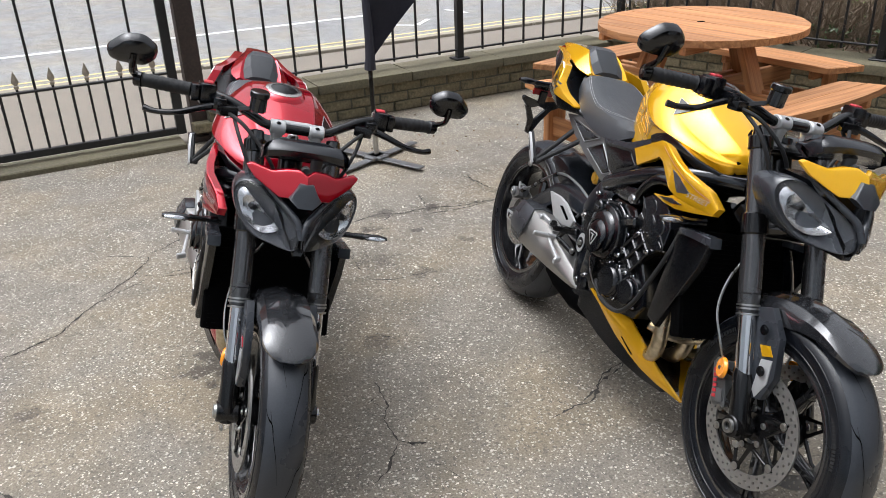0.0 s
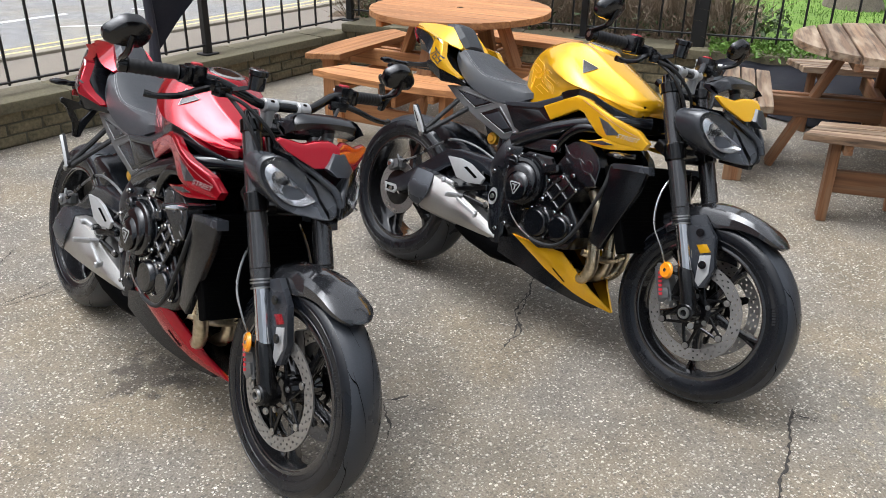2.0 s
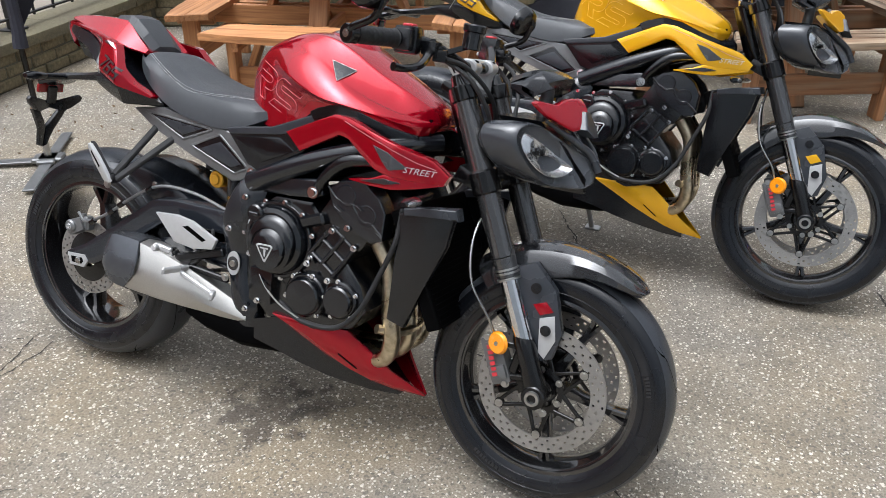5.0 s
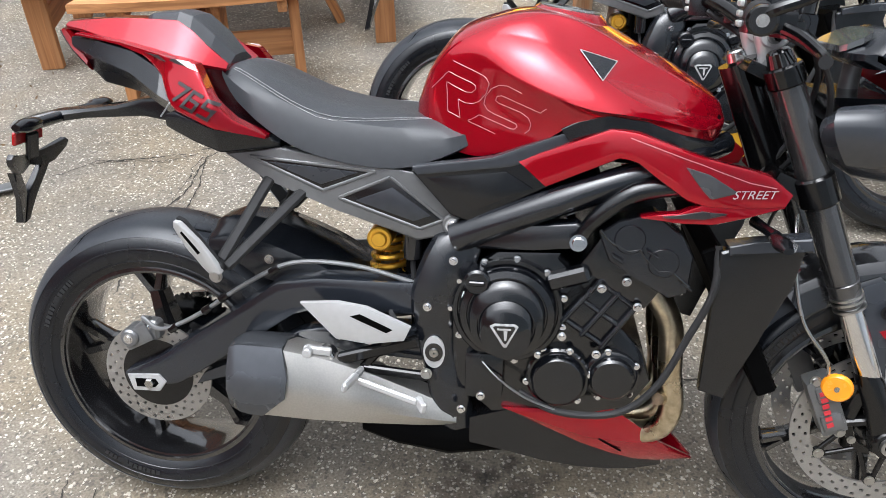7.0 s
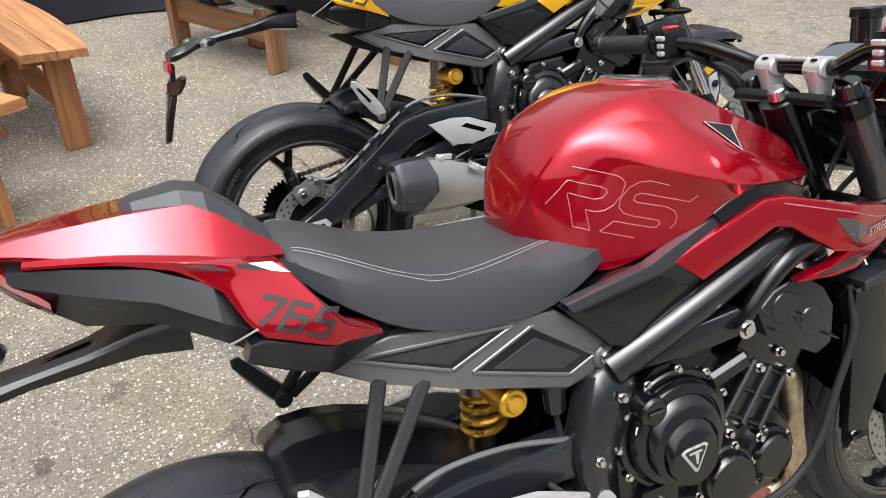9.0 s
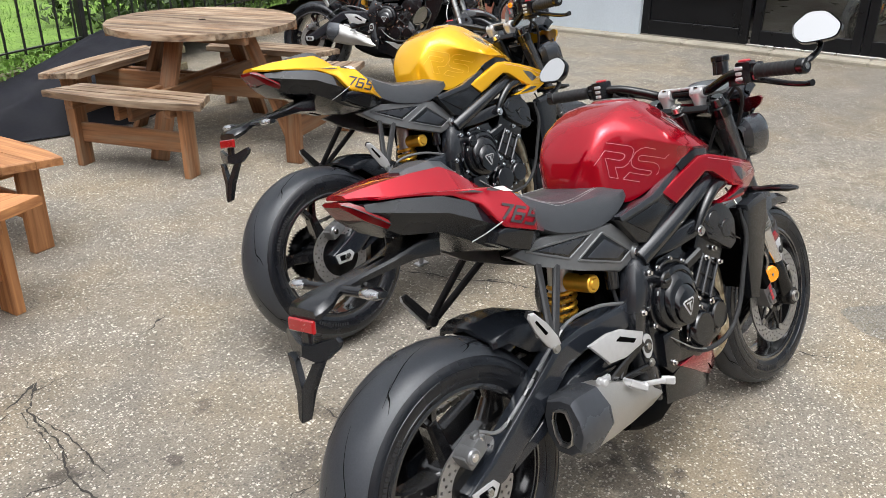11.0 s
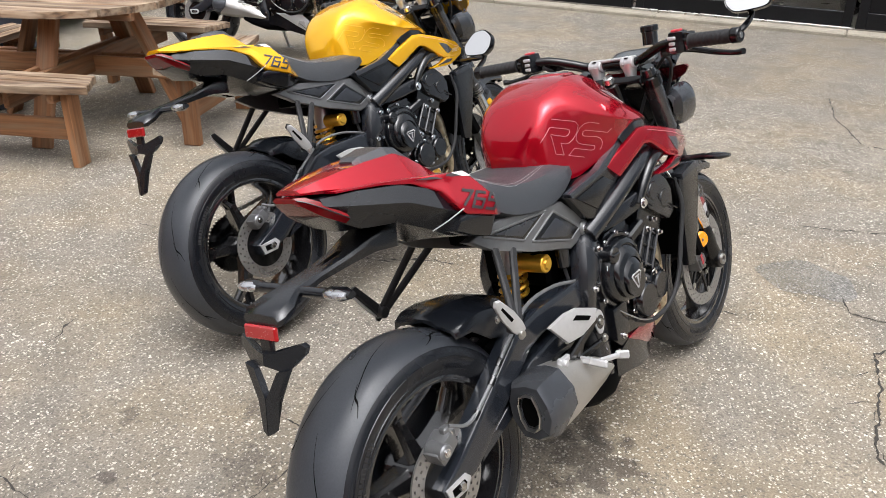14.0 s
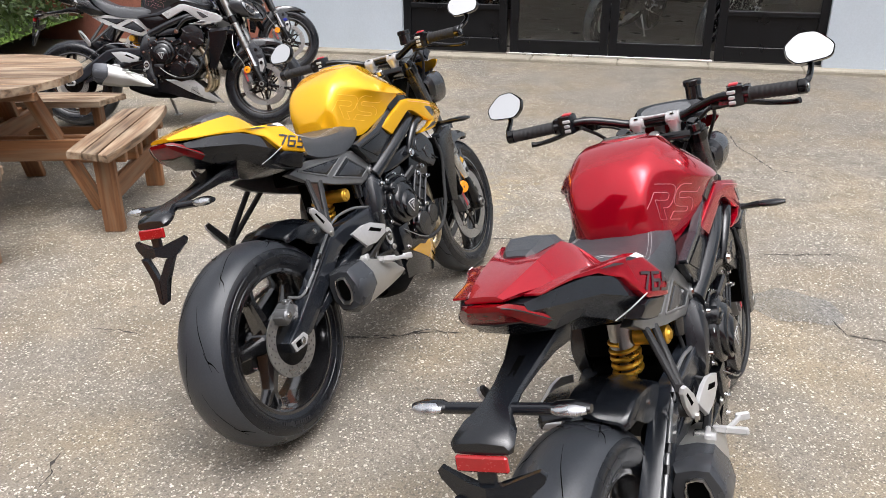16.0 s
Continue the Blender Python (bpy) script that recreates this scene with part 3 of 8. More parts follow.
CRACKS_MIDDLE = (
    (((0.64, 0.42), (0.64, 0.48), (0.68, 0.54)), 0.005),
    (((0.15, 0.52), (0.19, 0.63), (0.19, 0.81)), 0.005),
    (((-0.45, 0.94), (-0.47, 1.1), (-0.52, 1.4)), 0.005),
    (((-0.97, 1.3), (-0.77, 1.38), (-0.59, 1.44)), 0.005),
    (((1.38, 2.2), (1.47, 2.24), (1.56, 2.29)), 0.006),
    (((-1.08, 1.19), (-0.92, 1.35), (-0.67, 1.35), (-0.55, 1.46)), 0.003),
    (((-0.52, 1.08), (-0.55, 1.32), (-0.53, 1.45)), 0.003),
    (((2.17, 1.37), (2.31, 1.03), (2.4, 0.77), (2.48, 0.53)), 0.008),
    (((0.95, 1.5), (1.22, 1.09), (1.3, 0.98)), 0.005),
    (((-0.22, -0.36), (-0.25, -0.21), (-0.28, -0.07)), 0.004),
    (((0.32, -0.9), (0.18, -0.7), (-0.01, -0.61), (-0.22, -0.37)), 0.005),
    (((1.56, 0.07), (1.66, -0.03)), 0.005),
)
for i, (points, width) in enumerate(CRACKS_SHOP + CRACKS_WEST + CRACKS_MIDDLE):
    tagged(part("crack", crack(points, width, i), CRACK), "dark ragged crack in the worn tarmac", "crack", kind="structure")
bm = mesh()
ring = [bm.verts.new((2.12 + (0.15 + 0.02 * math.sin(5 * a)) * math.cos(a), -0.24 + (0.19 + 0.02 * math.cos(3 * a)) * math.sin(a), 0.0016))
        for a in (2 * math.pi * k / 28 for k in range(28))]
bm.faces.new(ring)
PATCH = tarmac("patch_tarmac", (0.15, 0.145, 0.135), (0.45, 0.43, 0.4), 0.25)
tagged(part("tarmac_patch", bm, PATCH), "darker round tarmac repair in the court", "tarmac patch", kind="structure")

# ---- low street wall: brick courses under coping stones ----
rw = random.Random(5)


def brick_mesh(size, seed):
    rnd = random.Random(seed)
    bm = mesh()
    box(bm, (0, 0, 0), size, None, 0.006)
    for v in bm.verts:
        v.co += Vector((rnd.uniform(-1, 1), rnd.uniform(-1, 1), rnd.uniform(-1, 1))) * 0.0025
    me = bpy.data.meshes.new("brick")
    bm.to_mesh(me)
    bm.free()
    me.materials.append(BRICK)
    return me


BRICKS = [brick_mesh((0.212, 0.10, 0.062), 20 + k) for k in range(4)]


def low_wall(name, m, length, courses, label, skip=0):
    """A low brick wall along x with its face at y = 0 and its body behind; each brick a piece, coping stones on top."""
    top = courses * 0.072
    bm = mesh()
    box(bm, (length / 2, 0.15, top / 2), (length, 0.276, top))
    bm.transform(m)
    body = tagged(part(name, bm, MORTAR), label, "wall", kind="structure")
    for c in range(courses):
        x = 0.11 - (c % 2) * 0.11
        while x < length:
            ob = new("brick", rw.choice(BRICKS))
            ob.parent = body
            ob.matrix_world = m @ pose(x, 0.052 + rw.uniform(-0.004, 0.004), 0.036 + c * 0.072, 0, rw.uniform(-0.6, 0.6), rw.uniform(-0.7, 0.7))
            x += 0.2235
    x = 0.0
    while x < length:
        w = min(0.75 + rw.uniform(-0.06, 0.06), length - x)
        bm = mesh()
        box(bm, (0, 0, 0), (w - 0.008, 0.36, 0.065), None, 0.009, 2)
        for v in bm.verts:
            v.co += Vector((0, rw.uniform(-1, 1), rw.uniform(-1, 1))) * 0.003
        ob = part("coping_stone", bm, COPING, body)
        ob.matrix_world = m @ pose(x + w / 2, 0.14, top + 0.034, 0, rw.uniform(-0.3, 0.3), 0)
        x += w
    return top + 0.066


def railing(m, length, z0, height, step, label, posts=(), rail_z=(0.07,), mat_bar=None):
    """Iron railings: bars through a bottom and a top rail, with square posts; every bar is a part."""
    fence = thing("railings", m, label, "railings")
    bm = mesh()
    box(bm, (0, 0, 0), (0.016, 0.016, height), None, 0.003)
    bar_mesh = None
    for rz in rail_z:
        part("rail", box(mesh(), (length / 2, 0, z0 + rz), (length, 0.03, 0.012), None, 0.002), IRON, fence)
    part("rail", box(mesh(), (length / 2, 0, z0 + height - 0.1), (length, 0.03, 0.012), None, 0.002), IRON, fence)
    x = step / 2
    while x < length:
        if not any(abs(x - p) < 0.05 for p in posts):
            if bar_mesh is None:
                ob = part("bar", bm, IRON, fence)
                bar_mesh = ob.data
            else:
                ob = new("bar", bar_mesh)
                ob.parent = fence
            ob.location = (x, 0, z0 + 0.05 + height / 2)
        x += step
    for p in posts:
        bm2 = mesh()
        box(bm2, (p, 0, z0 + (height + 0.1) / 2), (0.055, 0.055, height + 0.1), None, 0.006)
        box(bm2, (p, 0, z0 + 0.006), (0.12, 0.12, 0.012), None, 0.003)
        part("post", bm2, IRON, fence)
    return fence


WALL1 = STREET @ pose(0, -0.02, 0, 0, 0, 90)
h1 = low_wall("wall_west", WALL1, 3.34, 3, "low mossy brick wall with worn coping stones along the street")
h2 = low_wall("wall_north", GARDEN, 5.7, 4, "low mossy brick wall with coping stones along the garden")
railing(WALL1 @ pose(0.0, 0.15, 0), 3.5, h1, 1.15, 0.19, "black iron railings standing on the low street wall", (1.98,))
railing(GARDEN @ pose(0.0, 0.15, 0), 7.6, h2, 1.05, 0.17, "black iron railings standing on the low garden wall", (0.0, 2.05, 4.75), (0.09,))
bm = mesh()
box(bm, (2.93, 0.15, 1.2), (0.11, 0.11, 2.4), None, 0.008)
bm.transform(GARDEN)
tagged(part("square_post", bm, IRON), "thick square black iron post by the garden railings", "post")

# gate: tall bars, short dog bars with spear heads, flat frame
gate = thing("iron_gate", STREET @ pose(-0.15, -0.16, 0, 0, 0, -90), "black iron gate with short spear-headed dog bars", "gate")
for z, h in ((0.085, 0.045), (0.47, 0.014), (1.45, 0.03)):
    part("gate_rail", box(mesh(), (1.6, 0, z), (3.2, 0.035, h), None, 0.003), IRON, gate)
part("gate_stile", box(mesh(), (0.03, 0, 0.76), (0.06, 0.045, 1.4), None, 0.004), IRON, gate)
bar, dog, spear = mesh(), mesh(), mesh()
cyl(bar, (0, 0, 0.1), (0, 0, 1.45), 0.0085, n=10)
cyl(dog, (0, 0, 0.1), (0, 0, 0.50), 0.0075, n=10)
cyl(spear, (0, 0, 0.49), (0, 0, 0.515), 0.014, 0.014, n=10, lip=0.005)
loft(spear, [[Vector((w * c, 0.006 * s * min(1, w * 60), z)) for c, s in ((1, 0), (0, 1), (-1, 0), (0, -1))]
             for z, w in ((0.512, 0.006), (0.53, 0.021), (0.55, 0.018), (0.60, 0.001))])
bars = {}
for k in range(26):
    x = 0.14 + 0.2 * (k // 2) + (0.1 if k % 2 else 0)
    name, src, material = ("dog_bar", dog, IRON) if k % 2 == 0 else ("bar", bar, IRON)
    for nm, bmx, mt in ((name, src, material),) + ((("spear_head", spear, FINIAL),) if name == "dog_bar" else ()):
        if nm in bars:
            ob = new(nm, bars[nm])
            ob.parent = gate
        else:
            ob = part(nm, bmx, mt, gate, "dull bronze spear head" if nm == "spear_head" else "")
            bars[nm] = ob.data
        ob.location = (x, 0, 0)
bm = mesh()
box(bm, (-0.15, -0.06, 0.9), (0.115, 0.115, 1.8), None, 0.008)
box(bm, (-0.15, -0.06, 0.02), (0.16, 0.16, 0.04), None, 0.006)
bm.transform(STREET)
tagged(part("gate_post", bm, RUST), "thick rusty black iron gate post", "post")
bm = mesh()
box(bm, (-0.1, -1.7, 0.012), (0.25, 3.0, 0.05), None, 0.008)
bm.transform(STREET)
tagged(part("gate_sill", bm, COPING), "worn stone sill under the iron gate", "sill", kind="structure")

# ---- garden behind the wall ----
bm = sheet(mesh(), 0.1, 60, 0.29, 60, 0.30, GARDEN, 60, 60, 0.0)
for v in bm.verts:
    v.co.z += 0.05 * noise.noise(v.co * 0.5)
tagged(part("lawn", bm, GRASS), "rough green lawn in the garden", "lawn", kind="structure")
bm = sheet(mesh(), -0.3, 3.4, 0.28, 2.6, 0.34, GARDEN, 18, 12, 0.08)
tagged(part("hedge_bed", bm, SOIL), "brown leaf litter under the bare hedge", "flower bed", kind="structure")


def scatter_blades(count, x0, x1, y0, y1, z, tall, seed):
    rnd = np.random.RandomState(seed)
    m = np.array(GARDEN)
    xy = np.stack([rnd.uniform(x0, x1, count), rnd.uniform(y0, y1, count) ** 1.0], 1)
    a, h = rnd.uniform(0, 6.283, count), tall * rnd.uniform(0.5, 1.3, count)
    w = 0.004 + 0.004 * rnd.rand(count)
    lean = rnd.uniform(-0.6, 0.6, (count, 2)) * h[:, None]
    base = np.stack([xy[:, 0], xy[:, 1], np.full(count, z)], 1)
    s = np.stack([np.cos(a) * w, np.sin(a) * w, 0 * a], 1)
    tip = base + np.stack([lean[:, 0], lean[:, 1], h], 1)
    v = np.stack([base - s, base + s, tip], 1).reshape(-1, 3)
    v = v @ m[:3, :3].T + m[:3, 3]
    return v.tolist(), np.arange(count * 3).reshape(-1, 3).tolist()


tagged(grid_part("grass", *scatter_blades(60000, 2.5, 14, 0.3, 9, 0.28, 0.055, 3), BLADE), "short green grass blades on the lawn", "grass", kind="stuff")


def twigs(count, x0, x1, y0, y1, z, tall, seed):
    """A bare hedge: crooked twigs rising and crossing, each a thin three-sided stick of several bends."""
    rnd = np.random.RandomState(seed)
    vs, fs = [], []
    for _ in range(count):
        p = np.array([rnd.uniform(x0, x1), rnd.uniform(y0, y1), z])
        d = np.array([rnd.normal(0, 0.45), rnd.normal(0, 0.45), 1.0])
        r = rnd.uniform(0.002, 0.006)
        length = tall * rnd.uniform(0.4, 1.1)
        n = 5
        base = len(vs)
        for k in range(n + 1):
            q = r * (1 - 0.8 * k / n)
            for j in range(3):
                vs.append((p[0] + q * np.cos(2.09 * j), p[1] + q * np.sin(2.09 * j), p[2]))
            if k < n:
                for j in range(3):
                    i = base + 3 * k + j
                    i2 = base + 3 * k + (j + 1) % 3
                    fs.append((i, i2, i2 + 3, i + 3))
            d = d + np.array([rnd.normal(0, 0.5), rnd.normal(0, 0.5), rnd.normal(0, 0.25)])
            p = p + d / np.linalg.norm(d) * length / n
    m = np.array(GARDEN)
    v = np.array(vs) @ m[:3, :3].T + m[:3, 3]
    return v.tolist(), fs


tagged(grid_part("bare_hedge", *twigs(3800, -0.2, 3.2, 0.35, 1.5, 0.3, 1.15, 8), TWIG), "tangled bare brown hedge behind the railings", "hedge", kind="stuff")


def leaves(count, x0, x1, y0, y1, z0, z1, size, seed, m=GARDEN):
    rnd = np.random.RandomState(seed)
    c = np.stack([rnd.uniform(x0, x1, count), rnd.uniform(y0, y1, count), rnd.uniform(z0, z1, count)], 1)
    u, w = rnd.normal(0, 1, (count, 3)), rnd.normal(0, 1, (count, 3))
    u /= np.linalg.norm(u, axis=1)[:, None]
    w -= u * (u * w).sum(1)[:, None]
    w /= np.linalg.norm(w, axis=1)[:, None]
    s = (size * rnd.uniform(0.5, 1.3, count))[:, None]
    v = np.stack([c - u * s, c + w * s * 0.45, c + u * s, c - w * s * 0.45], 1).reshape(-1, 3)
    mm = np.array(m)
    return (v @ mm[:3, :3].T + mm[:3, 3]).tolist(), np.arange(count * 4).reshape(-1, 4).tolist()


tagged(grid_part("ivy", *leaves(2500, -0.2, 3.6, 0.3, 1.6, 0.33, 0.5, 0.03, 4), LEAF), "dark green ivy and litter below the hedge", "ivy", kind="stuff")
tagged(grid_part("ground_ivy", *leaves(7000, 3.02, 5.7, -0.07, 0.36, h2 - 0.03, h2 + 0.05, 0.02, 14), BLADE), "bright green ivy trailing over the garden wall", "ivy", kind="stuff")
tagged(grid_part("shrub", *leaves(16000, 5.6, 10.6, 0.2, 1.5, 0.3, 1.9, 0.045, 6), LEAF), "dense dark green shrub by the railings", "shrub", kind="stuff")
bm = mesh()
tube(bm, [(4.3, 3.2, 0.2), (4.28, 3.2, 0.6), (4.32, 3.2, 1.6), (4.2, 3.25, 3.4)], [0.34, 0.22, 0.18, 0.15], 14)
bm.transform(GARDEN)
tagged(part("tree_trunk", bm, BARK), "thick grey tree trunk on the lawn", "tree")
bm = mesh()
box(bm, (9, 13.5, 0.7), (22, 0.3, 0.9), None, 0.01)
bm.transform(GARDEN)
tagged(part("garden_wall", bm, RED_BRICK), "far red-brown brick wall behind the lawn", "wall", kind="structure")

# ---- shop front ----
SHOP = STREET @ pose(9.62, 0, 0)   # y along the front, x into the shop
Z0 = 0.05


def slab(bm, x0, x1, y0, y1, z0, z1, bevel=0.0):
    return box(bm, ((x0 + x1) / 2, (y0 + y1) / 2, (z0 + z1) / 2), (x1 - x0, y1 - y0, z1 - z0), None, bevel)


def setting(name, bm, material, label, category, m=SHOP):
    bm.transform(m)
    return tagged(part(name, bm, material), label, category, kind="structure")


bm = mesh()
slab(bm, 0, 0.3, 2.36, 3.9, 0, 3.6)
slab(bm, 0, 0.3, -14, -1.98, 0, 3.6)
slab(bm, 0, 0.3, -1.98, 2.36, 2.55, 3.6)
setting("wall_east", bm, RENDER_GREY, "pale blue-grey rendered shop wall", "wall")
setting("wall_east_brick", slab(mesh(), 0.05, 0.3, 3.9, 9, 0, 3.6), RED_BRICK, "red brick wall beside the shop front", "wall")
bm = mesh()
for k in range(-9, 7):
    slab(bm, -0.17, 0.05, k * 0.9, k * 0.9 + 0.897, -0.02, 0.040, 0.012)
setting("kerb_shop", bm, KERB, "worn pale concrete kerb along the shop front", "kerb")
setting("floor_shop", slab(mesh(), 0.05, 5.5, -2.4, 3.2, -0.05, Z0), SHOP_FLOOR, "brown shop floor behind the glass", "floor")
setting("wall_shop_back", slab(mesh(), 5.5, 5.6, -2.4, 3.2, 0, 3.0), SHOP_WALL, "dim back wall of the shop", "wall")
bm = mesh()
slab(bm, 0.3, 5.5, -2.5, -2.4, 0, 3)
slab(bm, 0.3, 5.5, 3.2, 3.3, 0, 3)
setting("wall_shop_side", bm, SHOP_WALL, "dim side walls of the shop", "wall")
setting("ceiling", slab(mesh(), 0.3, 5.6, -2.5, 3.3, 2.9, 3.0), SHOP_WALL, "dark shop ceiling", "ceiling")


def leaf_frame(name, y0, y1, label, solid=0.0, handle=0.0):
    """A glazed black frame with its pane; solid: the height of a closed panel below the glass."""
    f = thing(name, SHOP, label, "door" if "door" in name else "window", kind="structure")
    z1, w = 2.5, 0.085
    bm = mesh()
    slab(bm, 0.06, 0.13, y0, y0 + w, Z0, z1, 0.004)
    slab(bm, 0.06, 0.13, y1 - w, y1, Z0, z1, 0.004)
    slab(bm, 0.06, 0.13, y0 + w, y1 - w, z1 - w, z1, 0.004)
    slab(bm, 0.06, 0.13, y0 + w, y1 - w, Z0, Z0 + 0.15, 0.004)
    part("door_frame" if "door" in name else "window_frame", bm, FRAME_BLACK, f)
    zb = Z0 + 0.15
    if solid:
        bm = mesh()
        slab(bm, 0.085, 0.12, y0 + w, y1 - w, zb, solid - 0.05, 0.004)
        part("panel", bm, FRAME_BLACK, f)
        bm = mesh()
        slab(bm, 0.055, 0.13, y0 + w, y1 - w, solid - 0.05, solid, 0.004)
        part("transom", bm, FRAME_BLACK, f)
        zb = solid
    pane = part("pane", slab(mesh(), 0.095, 0.101, y0 + w, y1 - w, zb, z1 - w), SHOP_GLASS, f)
    pane.visible_shadow = False
    if handle:
        bm = mesh()
        tube(bm, [(0.06, handle, 0.95), (0.015, handle, 0.97), (0.015, handle, 1.25), (0.06, handle, 1.27)], 0.011, 8)
        part("door_handle", bm, STEEL, f)
    return f


leaf_frame("window_1", 1.2, 2.36, "black framed shop window over a closed panel", 0.55)
leaf_frame("door_1", 0.12, 1.16, "black framed glazed shop door", 0, 0.2)
leaf_frame("door_2", -0.92, 0.11, "black framed glazed shop door", 0, 0.02)
leaf_frame("window_2", -1.98, -0.96, "black framed shop window over a closed panel", 0.55)
setting("threshold", slab(mesh(), 0.02, 0.15, -0.94, 1.18, 0.03, 0.062, 0.003), STEEL, "bright metal threshold strip under the doors", "threshold")


def picnic_table(m, top_mat, leg_mat, label, gap=0.003, quarter=0):
    """A round table top of clipped boards on a crossed frame, with four two-board benches."""
    t = thing("picnic_table", m, label, "picnic table", "picnic tables")
    R, n = 0.59, 8
    w = 2 * R / n
    for k in range(n):
        y0, y1 = -R + k * w + gap, -R + (k + 1) * w - gap
        bm = mesh()
        pts = []
        for s in (1, -1):
            ys = [y0 + (y1 - y0) * q / 5 for q in range(6)]
            row = [(s * math.sqrt(max(R * R - y * y, 0.004)), y) for y in ys]
            pts += row if s == 1 else row[::-1]
        lo, hi = [bm.verts.new((a, b, 0.712)) for a, b in pts], [bm.verts.new((a, b, 0.75)) for a, b in pts]
        bm.faces.new(lo[::-1])
        face = bm.faces.new(hi)
        for i in range(len(pts)):
            j = (i + 1) % len(pts)
            bm.faces.new((lo[i], lo[j], hi[j], hi[i]))
        bmesh.ops.bevel(bm, geom=list(face.edges), offset=0.004, segments=1, affect="EDGES")
        plank = part("tabletop_plank", bm, top_mat, t)
        plank.matrix_local = Matrix.Rotation(quarter * math.pi / 2, 4, "Z")
    part("parasol_hole", cyl(mesh(), (0, 0, 0.749), (0, 0, 0.7512), 0.022, n=16), GROOVE, t)

    def board(name, a, b, wdt, hgt, material, up=(0, 0, 1)):
        # built along its own x axis so that the grain follows the board
        a, b = Vector(a), Vector(b)
        d = (b - a).normalized()
        side = Vector(up).cross(d).normalized()
        m3 = Matrix((d, side, d.cross(side))).transposed().to_4x4()
        ob = part(name, box(mesh(), (0, 0, 0), ((b - a).length, wdt, hgt), None, 0.004), material, t)
        ob.matrix_local = Matrix.Translation((a + b) / 2) @ m3
        return ob

    for s in (-1, 1):
        board("top_batten", (s * 0.3, -0.5, 0.69), (s * 0.3, 0.5, 0.69), 0.045, 0.042, leg_mat)
        board("cross_beam", (-0.86, s * 0.045, 0.365), (0.86, s * 0.045, 0.365), 0.036, 0.115, leg_mat)
        board("cross_beam", (s * 0.045, -0.86, 0.345), (s * 0.045, 0.86, 0.345), 0.036, 0.115, leg_mat)
    for k in range(4):
        rot = Matrix.Rotation(k * math.pi / 2, 4, "Z")
        g = lambda x, y, z: rot @ Vector((x, y, z))
        # slanting leg from the top to the ground
        out = rot.to_3x3() @ Vector((0, 1, 0))
        for sy in (0.0,):
            board("leg", g(0.30, sy, 0.70), g(0.60, sy, 0.0), 0.042, 0.11, leg_mat, out)
        # bench: two boards with a bowed outer edge, on two posts joined by a stretcher
        rows = ((0.655, 0.776, 0.44, 0.49, 0.0), (0.780, 0.90, 0.49, 0.53, 0.05)) if not quarter else ((0.650, 0.729, 0.44, 0.46, 0.0), (0.739, 0.815, 0.47, 0.50, 0.0), (0.825, 0.90, 0.50, 0.53, 0.05))
        for r0, r1, half0, half1, bow in rows:
            bm = mesh()
            steps = 8
            inner = [(r0, -half0 + 2 * half0 * q / steps) for q in range(steps + 1)]
            outer = [(r1 + bow * (1 - (2 * q / steps - 1) ** 2) - 0.4 * bow, half1 - 2 * half1 * q / steps) for q in range(steps + 1)]
            pts = [(y, -x) for x, y in inner + outer]
            lo, hi = [bm.verts.new((a, b, 0.412)) for a, b in pts], [bm.verts.new((a, b, 0.45)) for a, b in pts]
            bm.faces.new(lo)
            face = bm.faces.new(hi)
            for i in range(len(pts)):
                j = (i + 1) % len(pts)
                bm.faces.new((lo[i], lo[j], hi[j], hi[i]))
            bmesh.ops.bevel(bm, geom=list(face.edges), offset=0.005, segments=1, affect="EDGES")
            ob = part("bench_plank", bm, top_mat, t)
            ob.matrix_local = rot @ Matrix.Rotation(math.pi / 2, 4, "Z")
        for s in (-1, 1):
            board("bench_leg", g(0.80, s * 0.37, 0.412), g(0.80, s * 0.37, 0.0), 0.10, 0.045, leg_mat, rot.to_3x3() @ Vector((0, 1, 0)))
            board("bench_bearer", g(0.67, s * 0.37 - s * 0.045, 0.385), g(0.90, s * 0.37 - s * 0.045, 0.385), 0.04, 0.05, leg_mat)
        board("stretcher", g(0.80, -0.36, 0.20), g(0.80, 0.36, 0.20), 0.03, 0.115, leg_mat)
    return t


# plain walls beyond what is seen, added to close off low sky and darken reflections
setting("sky_block_upper", slab(mesh(), 9.67, 9.92, -9.0, 9, 3.604, 7.6), RENDER_GREY, "unseen plain wall over the shop front, added to darken reflections", "wall", STREET)
setting("sky_block_south", slab(mesh(), 0.2, 9.6, -9.3, -9.0, 0, 5.5), RENDER_GREY, "unseen plain rendered wall, added to block low sky light", "wall", STREET)
setting("sky_block_west", slab(mesh(), -16.5, -16.0, -40, 40, 0, 9.5), RED_BRICK, "unseen plain brick wall beyond the road, added to darken reflections", "wall", STREET)
picnic_table(pose(-0.93, 2.80, 0, 0, 0, 17), PINE_NEW, PINE_NEW, "round orange-stained pine picnic table with four benches")
picnic_table(pose(1.45, 3.87, 0, 0, 0, 29), PINE_OLD, PINE_LEG, "round weathered brown picnic table with four benches", 0.006, 1)


